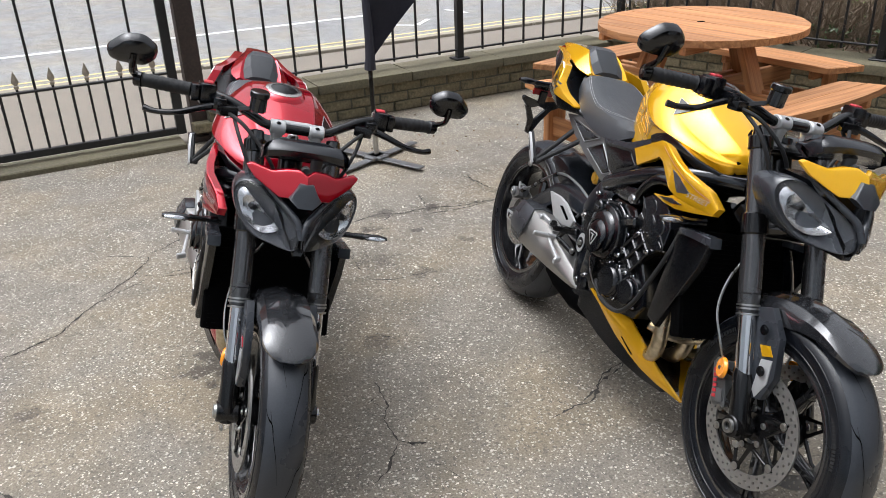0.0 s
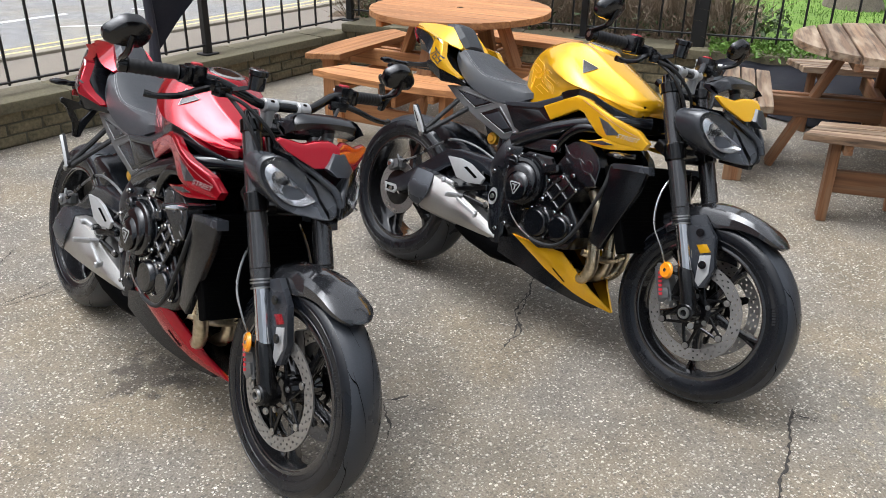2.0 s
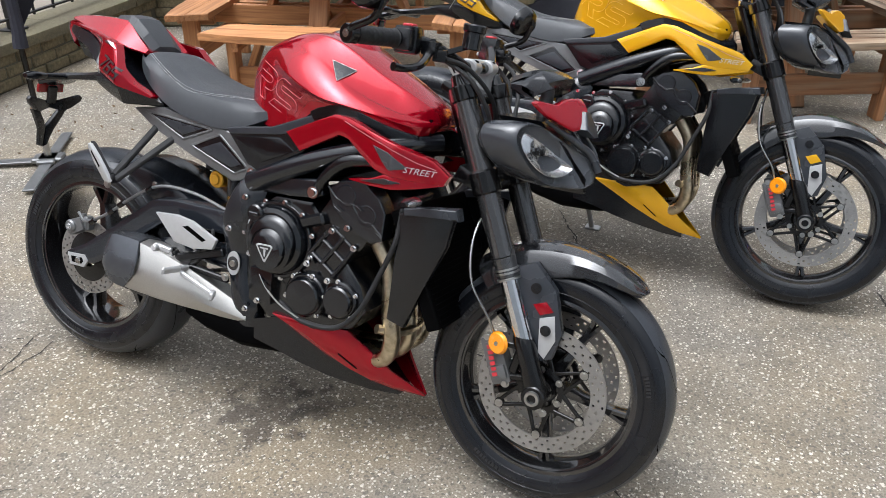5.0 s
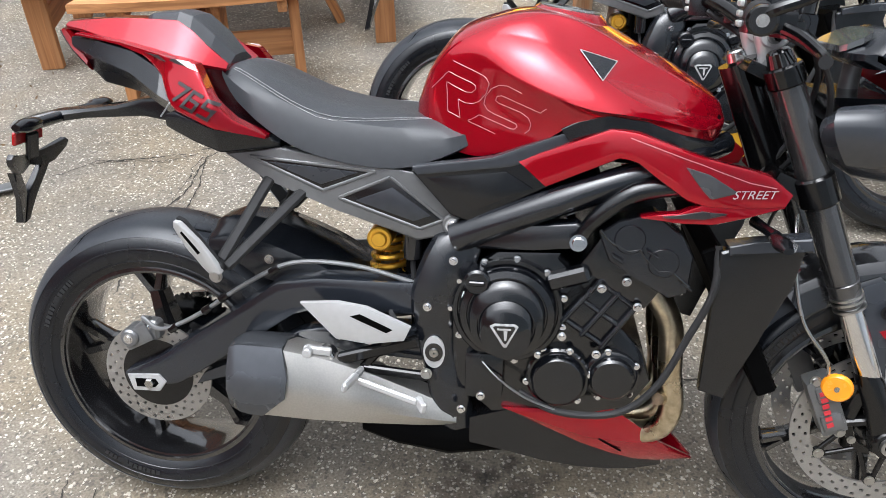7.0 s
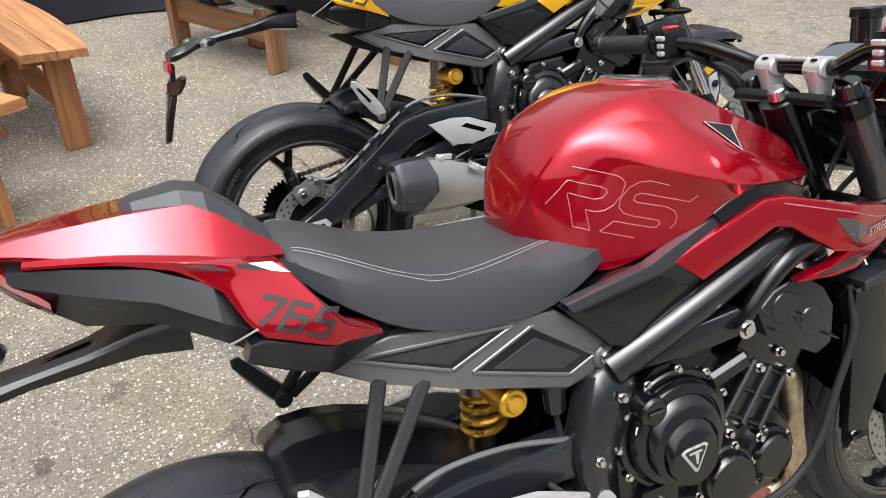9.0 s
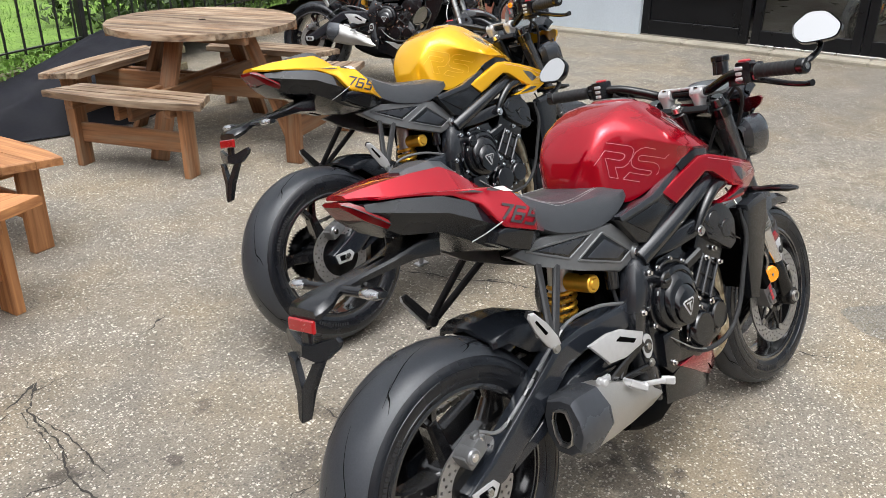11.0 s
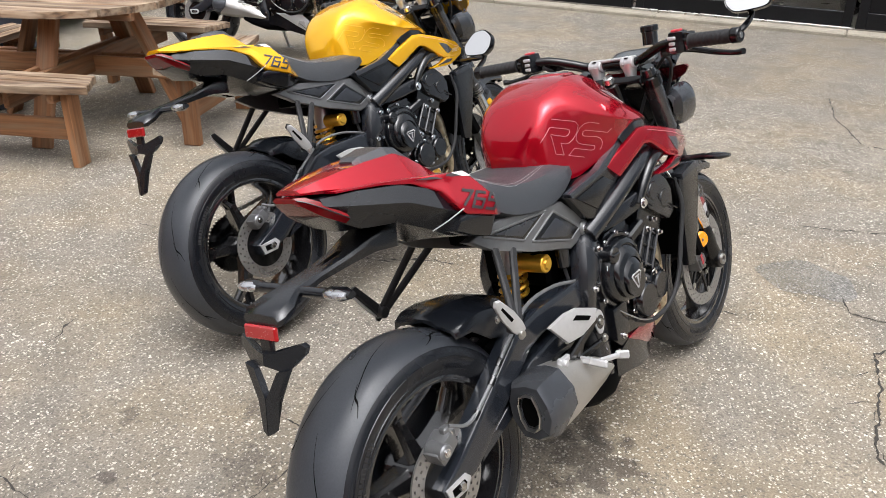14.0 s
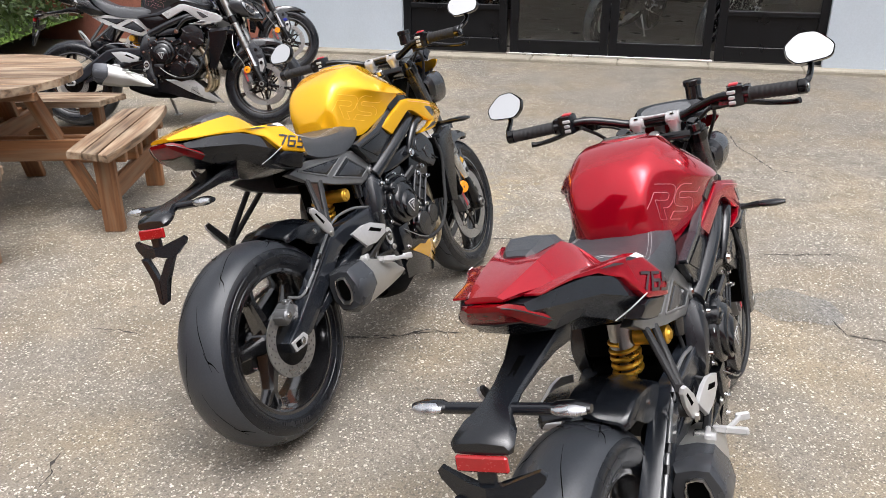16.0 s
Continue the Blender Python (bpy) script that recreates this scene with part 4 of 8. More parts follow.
# ---- motorcycle: x forward from the rear axle, y to its left, z up ----
# fuel tank: five lines drawn from the seat to the nose, each as (x, half width, level)
TANK_BOTTOM = ((0.523, 0.045, 0.840), (0.545, 0.080, 0.818), (0.57, 0.100, 0.808), (0.60, 0.114, 0.801), (0.64, 0.124, 0.797), (0.69, 0.140, 0.812), (0.745, 0.158, 0.833),
               (0.79, 0.172, 0.862), (0.85, 0.180, 0.882), (0.91, 0.172, 0.872), (0.97, 0.148, 0.848), (1.02, 0.105, 0.830), (1.045, 0.07, 0.838), (1.056, 0.04, 0.855))
TANK_CREASE = ((0.523, 0.047, 0.868), (0.545, 0.083, 0.922), (0.57, 0.098, 0.952), (0.60, 0.110, 0.970), (0.63, 0.126, 0.966), (0.66, 0.146, 0.952), (0.71, 0.172, 0.930),
               (0.76, 0.188, 0.911), (0.82, 0.196, 0.894), (0.88, 0.190, 0.886), (0.95, 0.162, 0.872), (1.01, 0.122, 0.856), (1.045, 0.08, 0.858), (1.056, 0.045, 0.862))
TANK_BULGE = ((0.523, 0.036, 0.876), (0.545, 0.066, 0.930), (0.57, 0.080, 0.964), (0.60, 0.090, 0.990), (0.66, 0.112, 1.001), (0.72, 0.130, 0.995), (0.76, 0.141, 0.982),
              (0.82, 0.154, 0.950), (0.88, 0.152, 0.920), (0.95, 0.132, 0.893), (1.01, 0.10, 0.874), (1.045, 0.066, 0.868), (1.056, 0.038, 0.866))
TANK_EDGE = ((0.523, 0.02, 0.880), (0.545, 0.04, 0.936), (0.57, 0.052, 0.972), (0.60, 0.060, 1.002), (0.66, 0.078, 1.024), (0.72, 0.088, 1.033), (0.78, 0.090, 1.026),
             (0.84, 0.090, 1.000), (0.90, 0.088, 0.966), (0.96, 0.078, 0.936), (1.02, 0.060, 0.905), (1.045, 0.045, 0.888), (1.056, 0.022, 0.870))
TANK_TOP = ((0.523, 0, 0.881), (0.545, 0, 0.938), (0.57, 0, 0.976), (0.60, 0, 1.007), (0.66, 0, 1.030), (0.72, 0, 1.040), (0.78, 0, 1.036), (0.84, 0, 1.016),
            (0.90, 0, 0.985), (0.96, 0, 0.953), (1.02, 0, 0.914), (1.045, 0, 0.894), (1.056, 0, 0.874))


# black triangles let into the subframe, in x and z
INSET_L, INSET_R = [(0.232, 0.780), (0.462, 0.764), (0.366, 0.725)], [(0.394, 0.713), (0.488, 0.755), (0.584, 0.684), (0.541, 0.665)]


TANK_LINES = []
for guide_line in (TANK_BOTTOM, TANK_CREASE, TANK_BULGE, TANK_EDGE, TANK_TOP):
    eased = smooth_path(guide_line, 6)
    TANK_LINES.append(tuple(np.array([p[k] for p in eased]) for k in range(3)))


def tank_section(x):
    """Half of the tank's section from its lower edge up to the ridge: a hollow knee flank, a crease, a bulging shoulder, a second crease, the crown."""
    b, a, u, c, t = [(float(np.interp(x, q[0], q[1])), float(np.interp(x, q[0], q[2]))) for q in TANK_LINES]
    k = min(max((x - 0.60) / 0.08, 0), 1) * min(max((1.04 - x) / 0.08, 0), 1)
    fore = min(max((x - 0.70) / 0.08, 0), 1) * min(max((1.04 - x) / 0.08, 0), 1)
    out = []
    for (p, q, steps, bow) in ((b, a, (0, 0.15, 0.3, 0.45, 0.6, 0.75, 0.88, 0.965), 0.004 - 0.013 * k), (a, u, (0, 0.05, 0.2, 0.4, 0.6, 0.8, 0.95), 0.006),
                               (u, c, (0, 0.05, 0.2, 0.4, 0.6, 0.8, 0.94), 0.006 - 0.009 * fore), (c, t, (0, 0.06, 0.25, 0.5, 0.75, 1.0), 0.002)):
        d = Vector((q[0] - p[0], q[1] - p[1]))
        n = Vector((d.y, -d.x)).normalized() if d.length > 1e-6 else Vector((0, 0))
        bow = math.copysign(min(abs(bow), 0.08 * d.length), bow)
        for f in steps:
            e = Vector(p) + d * f + n * (bow * 4 * f * (1 - f))
            out.append((max(e.x, 0.0), e.y))
    soft = 0.5 * (1 - min(max((x - 0.56) / 0.12, 0), 1))   # the end over the seat is rounded, without creases
    for _ in range(24 if soft > 0 else 0):
        out = out[:1] + [(b0 + soft * ((a0 + c0) / 2 - b0), b1 + soft * ((a1 + c1) / 2 - b1)) for (a0, a1), (b0, b1), (c0, c1) in zip(out, out[1:], out[2:])] + out[-1:]
    return out


@functools.lru_cache(maxsize=None)
def tank_half(x, z):
    """The tank's half width at a level."""
    sec = tank_section(x)
    z = min(max(z, sec[0][1]), sec[-1][1])
    for (w0, z0), (w1, z1) in zip(sec, sec[1:]):
        if z0 <= z <= z1 and z1 > z0:
            return w0 + (w1 - w0) * (z - z0) / (z1 - z0)
    return sec[0][0]


def tyre_profile(R, hw):
    rim = 0.214
    side = [(rim, hw * 0.80), (rim + 0.012, hw * 0.90), (rim + 0.03, hw * 0.985), (rim + 0.045, hw)]
    crown = []
    for k in range(1, 8):
        a = k / 7 * math.pi / 2
        crown.append((rim + 0.045 + (R - rim - 0.045) * math.sin(a), hw * math.cos(a) ** 0.92))
    right = side + crown
    return right + [(r, -s) for r, s in right[::-1][1:]]


def tyre_surface(R, hw, s):
    """The radius of the tread at the side offset s."""
    rim = 0.214
    c = min(abs(s) / hw, 1) ** (1 / 0.92)
    return rim + 0.045 + (R - rim - 0.045) * math.sqrt(max(1 - c * c, 0))


def tread_grooves(bm, c, R, hw, count, seed):
    rnd = random.Random(seed)
    for k in range(count):
        for side in (-1, 1):
            a0 = 2 * math.pi * (k + (0.5 if side > 0 else 0)) / count
            for da, s0, s1, bend, w in ((0.0, 0.12, 0.66, 0.60, 0.0036), (0.42, 0.48, 0.82, 0.20, 0.0030)):
                last = None
                for q in range(13):
                    t = q / 12
                    s = side * hw * (s0 + (s1 - s0) * t)
                    a = a0 + da + bend * t + 0.02 * math.sin(t * 6.3)
                    r = tyre_surface(R, hw, s) + 0.0022
                    ww = w * (0.35 + 0.65 * math.sin(math.pi * min(max(t, 0.06), 0.94)))
                    pair = []
                    for e in (-1, 1):
                        aa = a + e * ww / R
                        pair.append(bm.verts.new((c[0] + r * math.cos(aa), c[1] + s, c[2] + r * math.sin(aa))))
                    if last:
                        bm.faces.new((last[0], last[1], pair[1], pair[0]))
                    last = pair
    return bm


def drilled_disc(bm, c, r0, r1, thick, sectors=120, rows=7):
    """A brake disc with drilled holes: cells of a ring left open in a slanting pattern."""
    keep = [[not (0 < j < rows - 1 and j % 2 == 1 and (i + j) % 4 == 0) for j in range(rows)] for i in range(sectors)]
    vs = {}

    def v(i, j, s):
        key = (i % sectors, j, s)
        if key not in vs:
            a, r = 2 * math.pi * i / sectors, r0 + (r1 - r0) * j / rows
            vs[key] = bm.verts.new((c[0] + r * math.cos(a), c[1] + s * thick / 2, c[2] + r * math.sin(a)))
        return vs[key]

    for i in range(sectors):
        for j in range(rows):
            if not keep[i][j]:
                continue
            for s in (-1, 1):
                bm.faces.new((v(i, j, s), v(i + 1, j, s), v(i + 1, j + 1, s), v(i, j + 1, s)))
            for (di, dj, p, q) in ((-1, 0, (0, 0), (0, 1)), (1, 0, (1, 0), (1, 1)), (0, -1, (0, 0), (1, 0)), (0, 1, (0, 1), (1, 1))):
                jj = j + dj
                if jj < 0 or jj >= rows or not keep[(i + di) % sectors][jj]:
                    a, b = (i + p[0], j + p[1]), (i + q[0], j + q[1])
                    bm.faces.new((v(*a, -1), v(*b, -1), v(*b, 1), v(*a, 1)))
    return bm


def spoke(bm, c, a0, r0, a1, r1, w0, w1, d0, d1, y=0.0):
    p, q = [Vector((c[0] + r * math.cos(a), c[1] + y, c[2] + r * math.sin(a))) for a, r in ((a0, r0), (a1, r1))]
    d = (q - p).normalized()
    s = Vector((d.z, 0, -d.x))
    rings = []
    for o, w, dd in ((p, w0, d0), (p.lerp(q, 0.5), (w0 + w1) / 2 * 0.9, (d0 + d1) / 2), (q, w1, d1)):
        rings.append([o + s * (w * x) + Vector((0, dd * z, 0)) for x, z in ((-1, -0.6), (-0.6, -1), (0.6, -1), (1, -0.6), (1, 0.6), (0.6, 1), (-0.6, 1), (-1, 0.6))])
    return loft(bm, rings)


def bolt(bm, p, n, r=0.006, h=0.005):
    p, n = Vector(p), Vector(n).normalized()
    cyl(bm, p, p + n * h, r, r * 0.85, 10)
    cyl(bm, p - n * 0.001, p + n * 0.0015, r * 1.35, r * 1.35, 12)
    return bm


def bolts(name, places, n, r, h, material, parent):
    """Alike bolts, each an object of its own on one shared mesh."""
    first = part(name, bolt(mesh(), (0, 0, 0), n, r, h), material, parent)
    first.location = places[0]
    for p in places[1:]:
        ob = new(name, first.data)
        ob.parent = parent
        ob.location = p


def rear_side_text(bike, text, size, origin, angle, yfun, material, parent, outline=0.0, shear=0.0, stretch=1.0, side=-1):
    """Lettering laid on a curved side panel: origin is its lower corner in x and z, angle its slope; reads from the rear to the front on the right side."""
    vs, fs = letters(text, size, outline, shear)
    ca, sa = math.cos(radians(angle)), math.sin(radians(angle))
    bm = mesh()
    out = []
    for v in vs:
        a, c = v.x * stretch, v.y
        x, z = origin[0] + a * ca - c * sa, origin[1] + a * sa + c * ca
        out.append(bm.verts.new((x, side * (yfun(x, z) + 0.0012 + (v.z if outline else 0)), z)))
    for f in fs:
        try:
            bm.faces.new([out[i] for i in f])
        except ValueError:
            pass
    return part("lettering", bm, material, parent)


def motorcycle(m, colour, label, tone, sub=None, red_text=None, wing_paint=None, fork=None):
    sub, wing_paint, fork = sub or GREY_METAL, wing_paint or colour, fork or BRONZE_GREY
    bike = thing("motorcycle", m, label, "motorcycle", "parked motorcycles")
    P = lambda name, bm, material, parent=bike, lab="": part(name, bm, material, parent, lab)
    FC, RC = (1.40, 0, 0.297), (0, 0, 0.315)

    # wheels
    for name, c, R, hw, rw in (("front_wheel", FC, 0.299, 0.060, 0.050), ("rear_wheel", RC, 0.315, 0.090, 0.076)):
        front = name == "front_wheel"
        bm = mesh()
        half = [(0.216, rw - 0.010), (0.229, rw - 0.006), (0.229, rw - 0.001), (0.218, rw + 0.003), (0.2125, rw + 0.003), (0.2112, rw - 0.002), (0.2075, rw - 0.003), (0.2062, rw - 0.010), (0.200, rw * 0.55), (0.196, rw * 0.2)]
        lathe(bm, [(0.205, 0)] + half + [(r, -q) for r, q in half[::-1]], c, 72)
        w = P(name, bm, RIM_BLACK, bike, "gloss black cast alloy wheel")
        P("hub", cyl(mesh(), (c[0], -0.055, c[2]), (c[0], 0.055, c[2]), 0.038 if front else 0.05, n=24, lip=0.004), GLOSS_BLACK, w)
        for k in range(5):
            a = 2 * math.pi * k / 5 + (-0.19 if front else 0.45)
            bm = mesh()
            if front:
                spoke(bm, c, a - 0.10, 0.030, a, 0.150, 0.017, 0.0105, 0.024, 0.018)
                for s in (-1, 1):
                    spoke(bm, c, a, 0.140, a + s * 0.055, 0.204, 0.0075, 0.0075, 0.017, 0.022)
            else:
                spoke(bm, c, a, 0.04, a + 0.06, 0.150, 0.027, 0.015, 0.036, 0.024)
                for s in (-1, 1):
                    spoke(bm, c, a + 0.06, 0.138, a + 0.07 + s * 0.15, 0.204, 0.012, 0.011, 0.022, 0.018)
            P("spoke", bm, RIM_BLACK, w)
        P("tyre", lathe(mesh(), tyre_profile(R, hw), c, 96), RUBBER, w, "black road tyre with slanting grooves")
        crown = [(r, q) for r, q in tyre_profile(R, hw) if r > 0.214 + 0.068]
        P("tread", lathe(mesh(), [(r + 0.0009, q * 1.005) for r, q in crown] + [(r - 0.004, q * 0.97) for r, q in crown[::-1]], c, 96), TREAD, w, "grey scuffed tread")
        tagged(P("tread_groove", tread_grooves(mesh(), c, R, hw, 8, 3), GROOVE, w), kind="stuff")
        for r0 in (0.2365, 0.2625):
            bm = mesh()
            for side in (-1, 1):
                y = side * hw * (0.955 if r0 < 0.25 else 1.0)
                lathe(bm, [(r0 - 0.0016, y), (r0 - 0.0008, y + side * 0.0011), (r0 + 0.0008, y + side * 0.0011), (r0 + 0.0016, y)], c, 72)
            P("sidewall_rib", bm, RUBBER, w)
        bm = mesh()   # raised bars of the sidewall lettering
        rnd = random.Random(4)
        for side in (-1, 1):
            for a0 in (0.2, 2.3, 4.1):
                a = a0
                for k in range(13):
                    da = rnd.uniform(0.018, 0.035)
                    pts = [(a, 0.243), (a + da, 0.243), (a + da, 0.2535), (a, 0.2535)]
                    y = side * (hw * 0.998 + 0.0004)
                    bm.faces.new([bm.verts.new((c[0] + r * math.cos(q), y, c[2] + r * math.sin(q))) for q, r in pts])
                    a += da + 0.012
        tagged(P("sidewall_mark", bm, GRIP, w), kind="stuff")
        if front:
            for s in (-1, 1):
                y = s * 0.066
                P("brake_disc", drilled_disc(mesh(), (c[0], y, c[2]), 0.119, 0.156, 0.005), DISC, w, "drilled steel brake disc")
                P("disc_carrier", lathe(mesh(), [(0.043, y - 0.005), (0.043, y + 0.005), (0.056, y + 0.004), (0.056, y - 0.004)], c, 40), SATIN_BLACK, w)
                outer, inner = [], []
                for k in range(6):
                    a = 2 * math.pi * k / 6 + 0.58
                    bm = mesh()
                    for e in (-1, 1):
                        spoke(bm, c, a + e * 0.50, 0.052, a + e * 0.05, 0.112, 0.0050, 0.0042, 0.004, 0.004, y)
                    cyl(bm, (c[0] + 0.113 * math.cos(a), y - 0.004, c[2] + 0.113 * math.sin(a)), (c[0] + 0.113 * math.cos(a), y + 0.004, c[2] + 0.113 * math.sin(a)), 0.012, n=16)
                    P("carrier_arm", bm, SATIN_BLACK, w)
                    outer.append((c[0] + 0.114 * math.cos(a), y + s * 0.004, c[2] + 0.114 * math.sin(a)))
                    inner.append((c[0] + 0.050 * math.cos(a), y + s * 0.005, c[2] + 0.050 * math.sin(a)))
                bolts("disc_button", outer, (0, s, 0), 0.0075, 0.003, STEEL, w)
                bolts("disc_bolt", inner, (0, s, 0), 0.006, 0.004, STEEL, w)
        else:
            P("brake_disc", drilled_disc(mesh(), (c[0], -0.094, c[2]), 0.072, 0.111, 0.005, 88, 7), DISC, w, "drilled steel brake disc")
            bm = mesh()
            lathe(bm, [(0.03, -0.099), (0.03, -0.08), (0.074, -0.088), (0.074, -0.097)], c, 40)
            P("disc_carrier", bm, SATIN_BLACK, w)
            bm = mesh()
            n = 46
            prof = [0.100 if (i % 3) else 0.092 for i in range(n * 3)]
            rings = [[Vector((c[0] + r * math.cos(2 * math.pi * i / (n * 3)), y, c[2] + r * math.sin(2 * math.pi * i / (n * 3)))) for i, r in enumerate(prof)] for y in (0.088, 0.095)]
            loft(bm, rings)
            P("sprocket", bm, SATIN_BLACK, w)

    # chain
    for z0, z1 in ((0.412, 0.475), (0.218, 0.385)):
        bm = mesh()
        a, b2 = Vector((0.0, 0.0915, z0)), Vector((0.60, 0.0915, z1))
        k, n = 0, int((b2 - a).length / 0.0159)
        for k in range(n):
            p, q = a.lerp(b2, k / n), a.lerp(b2, (k + 0.86) / n)
            rod(bm, p, q, 0.013 if k % 2 else 0.011, 0.016 if k % 2 else 0.010, 0)
        P("chain_run", bm, STEEL, bike, "steel drive chain")

    # fork legs, with sliders, axle lugs and callipers
    d = Vector((0.391, 0, -0.920))
    for s in (-1, 1):
        T = Vector((1.132, s * 0.103, 0.937))
        at = lambda z: T + d * ((T.z - z) / 0.92)
        bm = mesh()
        for z0, z1, r0, r1 in ((0.957, 0.78, 0.0268, 0.0268), (0.772, 0.600, 0.0275, 0.0275), (0.600, 0.556, 0.0275, 0.0245)):
            cyl(bm, at(z0), at(z1), r0, r1, 28, 0.002)
        leg = P("fork_leg", bm, fork, bike, "anodised upper fork tube")
        P("fork_clamp", cyl(mesh(), at(0.785), at(0.735), 0.0335, 0.0335, 28, 0.004), SATIN_BLACK, leg)
        P("fork_clamp", cyl(mesh(), at(0.962), at(0.93), 0.0315, 0.0315, 28, 0.003), SATIN_BLACK, leg)
        bm = mesh()
        for z in (0.574, 0.566, 0.553):
            cyl(bm, at(z + 0.002), at(z - 0.002), 0.0282, 0.0282, 28)
        P("fork_ring", bm, STEEL, leg)
        P("fork_cap", cyl(mesh(), at(0.985), at(0.958), 0.020, 0.023, 24, 0.003), GLOSS_BLACK, leg)
        P("fork_slider", cyl(mesh(), at(0.556), at(0.40), 0.0215, 0.0215, 28), CHROME, leg, "chromed fork slider")
        bm = mesh()
        loft(bm, [[Vector((p.x + a * w, p.y + b2 * w * 0.95, p.z)) for a, b2 in ((math.cos(k * math.pi / 8), math.sin(k * math.pi / 8)) for k in range(16))]
                  for p, w in ((at(0.43), 0.0225), (at(0.415), 0.027), (at(0.36), 0.026), (at(0.31), 0.03), (Vector((1.40, s * 0.104, 0.275)), 0.027))])
        cyl(bm, (1.40, s * 0.075, 0.297), (1.40, s * 0.132, 0.297), 0.030, 0.028, 28, 0.003)
        rod(bm, at(0.40) + Vector((-0.01, -s * 0.01, 0)), at(0.33) + Vector((-0.055, -s * 0.016, 0)), 0.022, 0.03, 0.004)
        rod(bm, at(0.33) + Vector((-0.005, -s * 0.01, 0)), at(0.315) + Vector((-0.085, -s * 0.016, 0.0)), 0.016, 0.026, 0.004)
        P("axle_lug", bm, SATIN_BLACK, leg)
        bm = mesh()
        lathe(bm, [(0.011, s * 0.128), (0.011, s * 0.139), (0.017, s * 0.139), (0.019, s * 0.128)], (1.40, 0, 0.297), 24)
        P("axle_nut", bm, STEEL, leg)
        P("pinch_bolt", bolt(mesh(), (1.385, s * 0.118, 0.345), (-0.3, s, 0.1), 0.008, 0.006), STEEL, leg)
        P("pinch_bolt", bolt(mesh(), (1.425, s * 0.115, 0.262), (0.3, s, 0), 0.007, 0.005), STEEL, leg)
        # calliper behind the leg, along the disc
        bm = mesh()
        turn = Matrix.Rotation(radians(-24), 4, "Y")
        c0 = Vector((1.292, s * 0.083, 0.352))
        box(bm, c0, (0.050, 0.046, 0.118), turn, 0.012, 2)
        box(bm, c0 + Vector((-0.006, s * 0.012, 0.03)), (0.040, 0.036, 0.036), turn, 0.010, 2)
        box(bm, c0 + Vector((0.012, s * 0.012, -0.026)), (0.040, 0.036, 0.036), turn, 0.010, 2)
        cal = P("brake_calliper", bm, GREY_METAL, bike, "grey brake calliper with red marks")
        for k in range(6):
            P("calliper_mark", box(mesh(), c0 + Vector((-0.016 + 0.0045 * k, s * 0.0308, 0.032 - 0.0125 * k)), (0.012, 0.0016, 0.0085), turn, 0), RED_SWITCH, cal)
        bolts("calliper_bolt", [c0 + Vector((p[0], s * 0.018, p[1])) for p in ((-0.028, 0.05), (0.03, -0.05))], (0, s, 0), 0.008, 0.007, STEEL, cal)
        # fork guard of the mudguard, with its pale panel
        yg = s * 0.092
        bm = plate(mesh(), [(1.292, 0.575), (1.350, 0.60), (1.406, 0.545), (1.434, 0.45), (1.420, 0.385), (1.385, 0.370), (1.368, 0.42), (1.352, 0.47), (1.325, 0.525)], yg, 0.02, 0.004)
        g = P("mudguard_bracket", bm, PANEL_GREY, bike)
        bm = plate(mesh(), [(1.378, 0.475), (1.412, 0.488), (1.422, 0.43), (1.402, 0.382), (1.386, 0.395)], s * 0.0945, 0.004, 0.001)
        P("bracket_panel", bm, SILVER, g)
        P("bracket_flash", plate(mesh(), [(1.358, 0.504), (1.388, 0.516), (1.408, 0.496), (1.378, 0.482)], s * 0.0945, 0.004, 0.001), colour, g)
        bolts("bracket_bolt", [(1.362, s * 0.102, 0.545), (1.398, s * 0.102, 0.452)], (0, s, 0), 0.0095, 0.004, BLACK_PLASTIC, g)
        # orange side reflector on its stalk
        bm = mesh()
        ro = Vector((1.298, s * 0.112, 0.40))
        cyl(bm, ro, ro + Vector((-0.004, s * 0.011, 0)), 0.0275, 0.026, 32, 0.003)
        rf = P("side_reflector", bm, ORANGE, bike, "round orange side reflector")
        bm = mesh()
        rod(bm, ro, at(0.40), 0.012, 0.006, 0.001)
        P("reflector_stalk", bm, SATIN_BLACK, rf)
        bm = bolt(mesh(), ro + Vector((-0.004, s * 0.011, 0)), (0, s, 0), 0.004, 0.002)
        P("reflector_screw", bm, STEEL, rf)

    # yokes and steering head
    bm = mesh()
    box(bm, (1.105, 0, 0.945), (0.075, 0.20, 0.022), Matrix.Rotation(radians(23), 4, "Y"), 0.006, 2)
    box(bm, (1.175, 0, 0.757), (0.085, 0.22, 0.035), Matrix.Rotation(radians(23), 4, "Y"), 0.008, 2)
    cyl(bm, (1.075, 0, 0.955), (1.155, 0, 0.77), 0.034, 0.034, 24)
    P("fork_yoke", bm, SATIN_BLACK)
    bm = mesh()
    cyl(bm, (1.075, 0, 0.955), (1.067, 0, 0.975), 0.018, 0.016, 24, 0.003)
    P("steering_nut", bm, STEEL)

    # front mudguard
    bm = mesh()
    rings = []
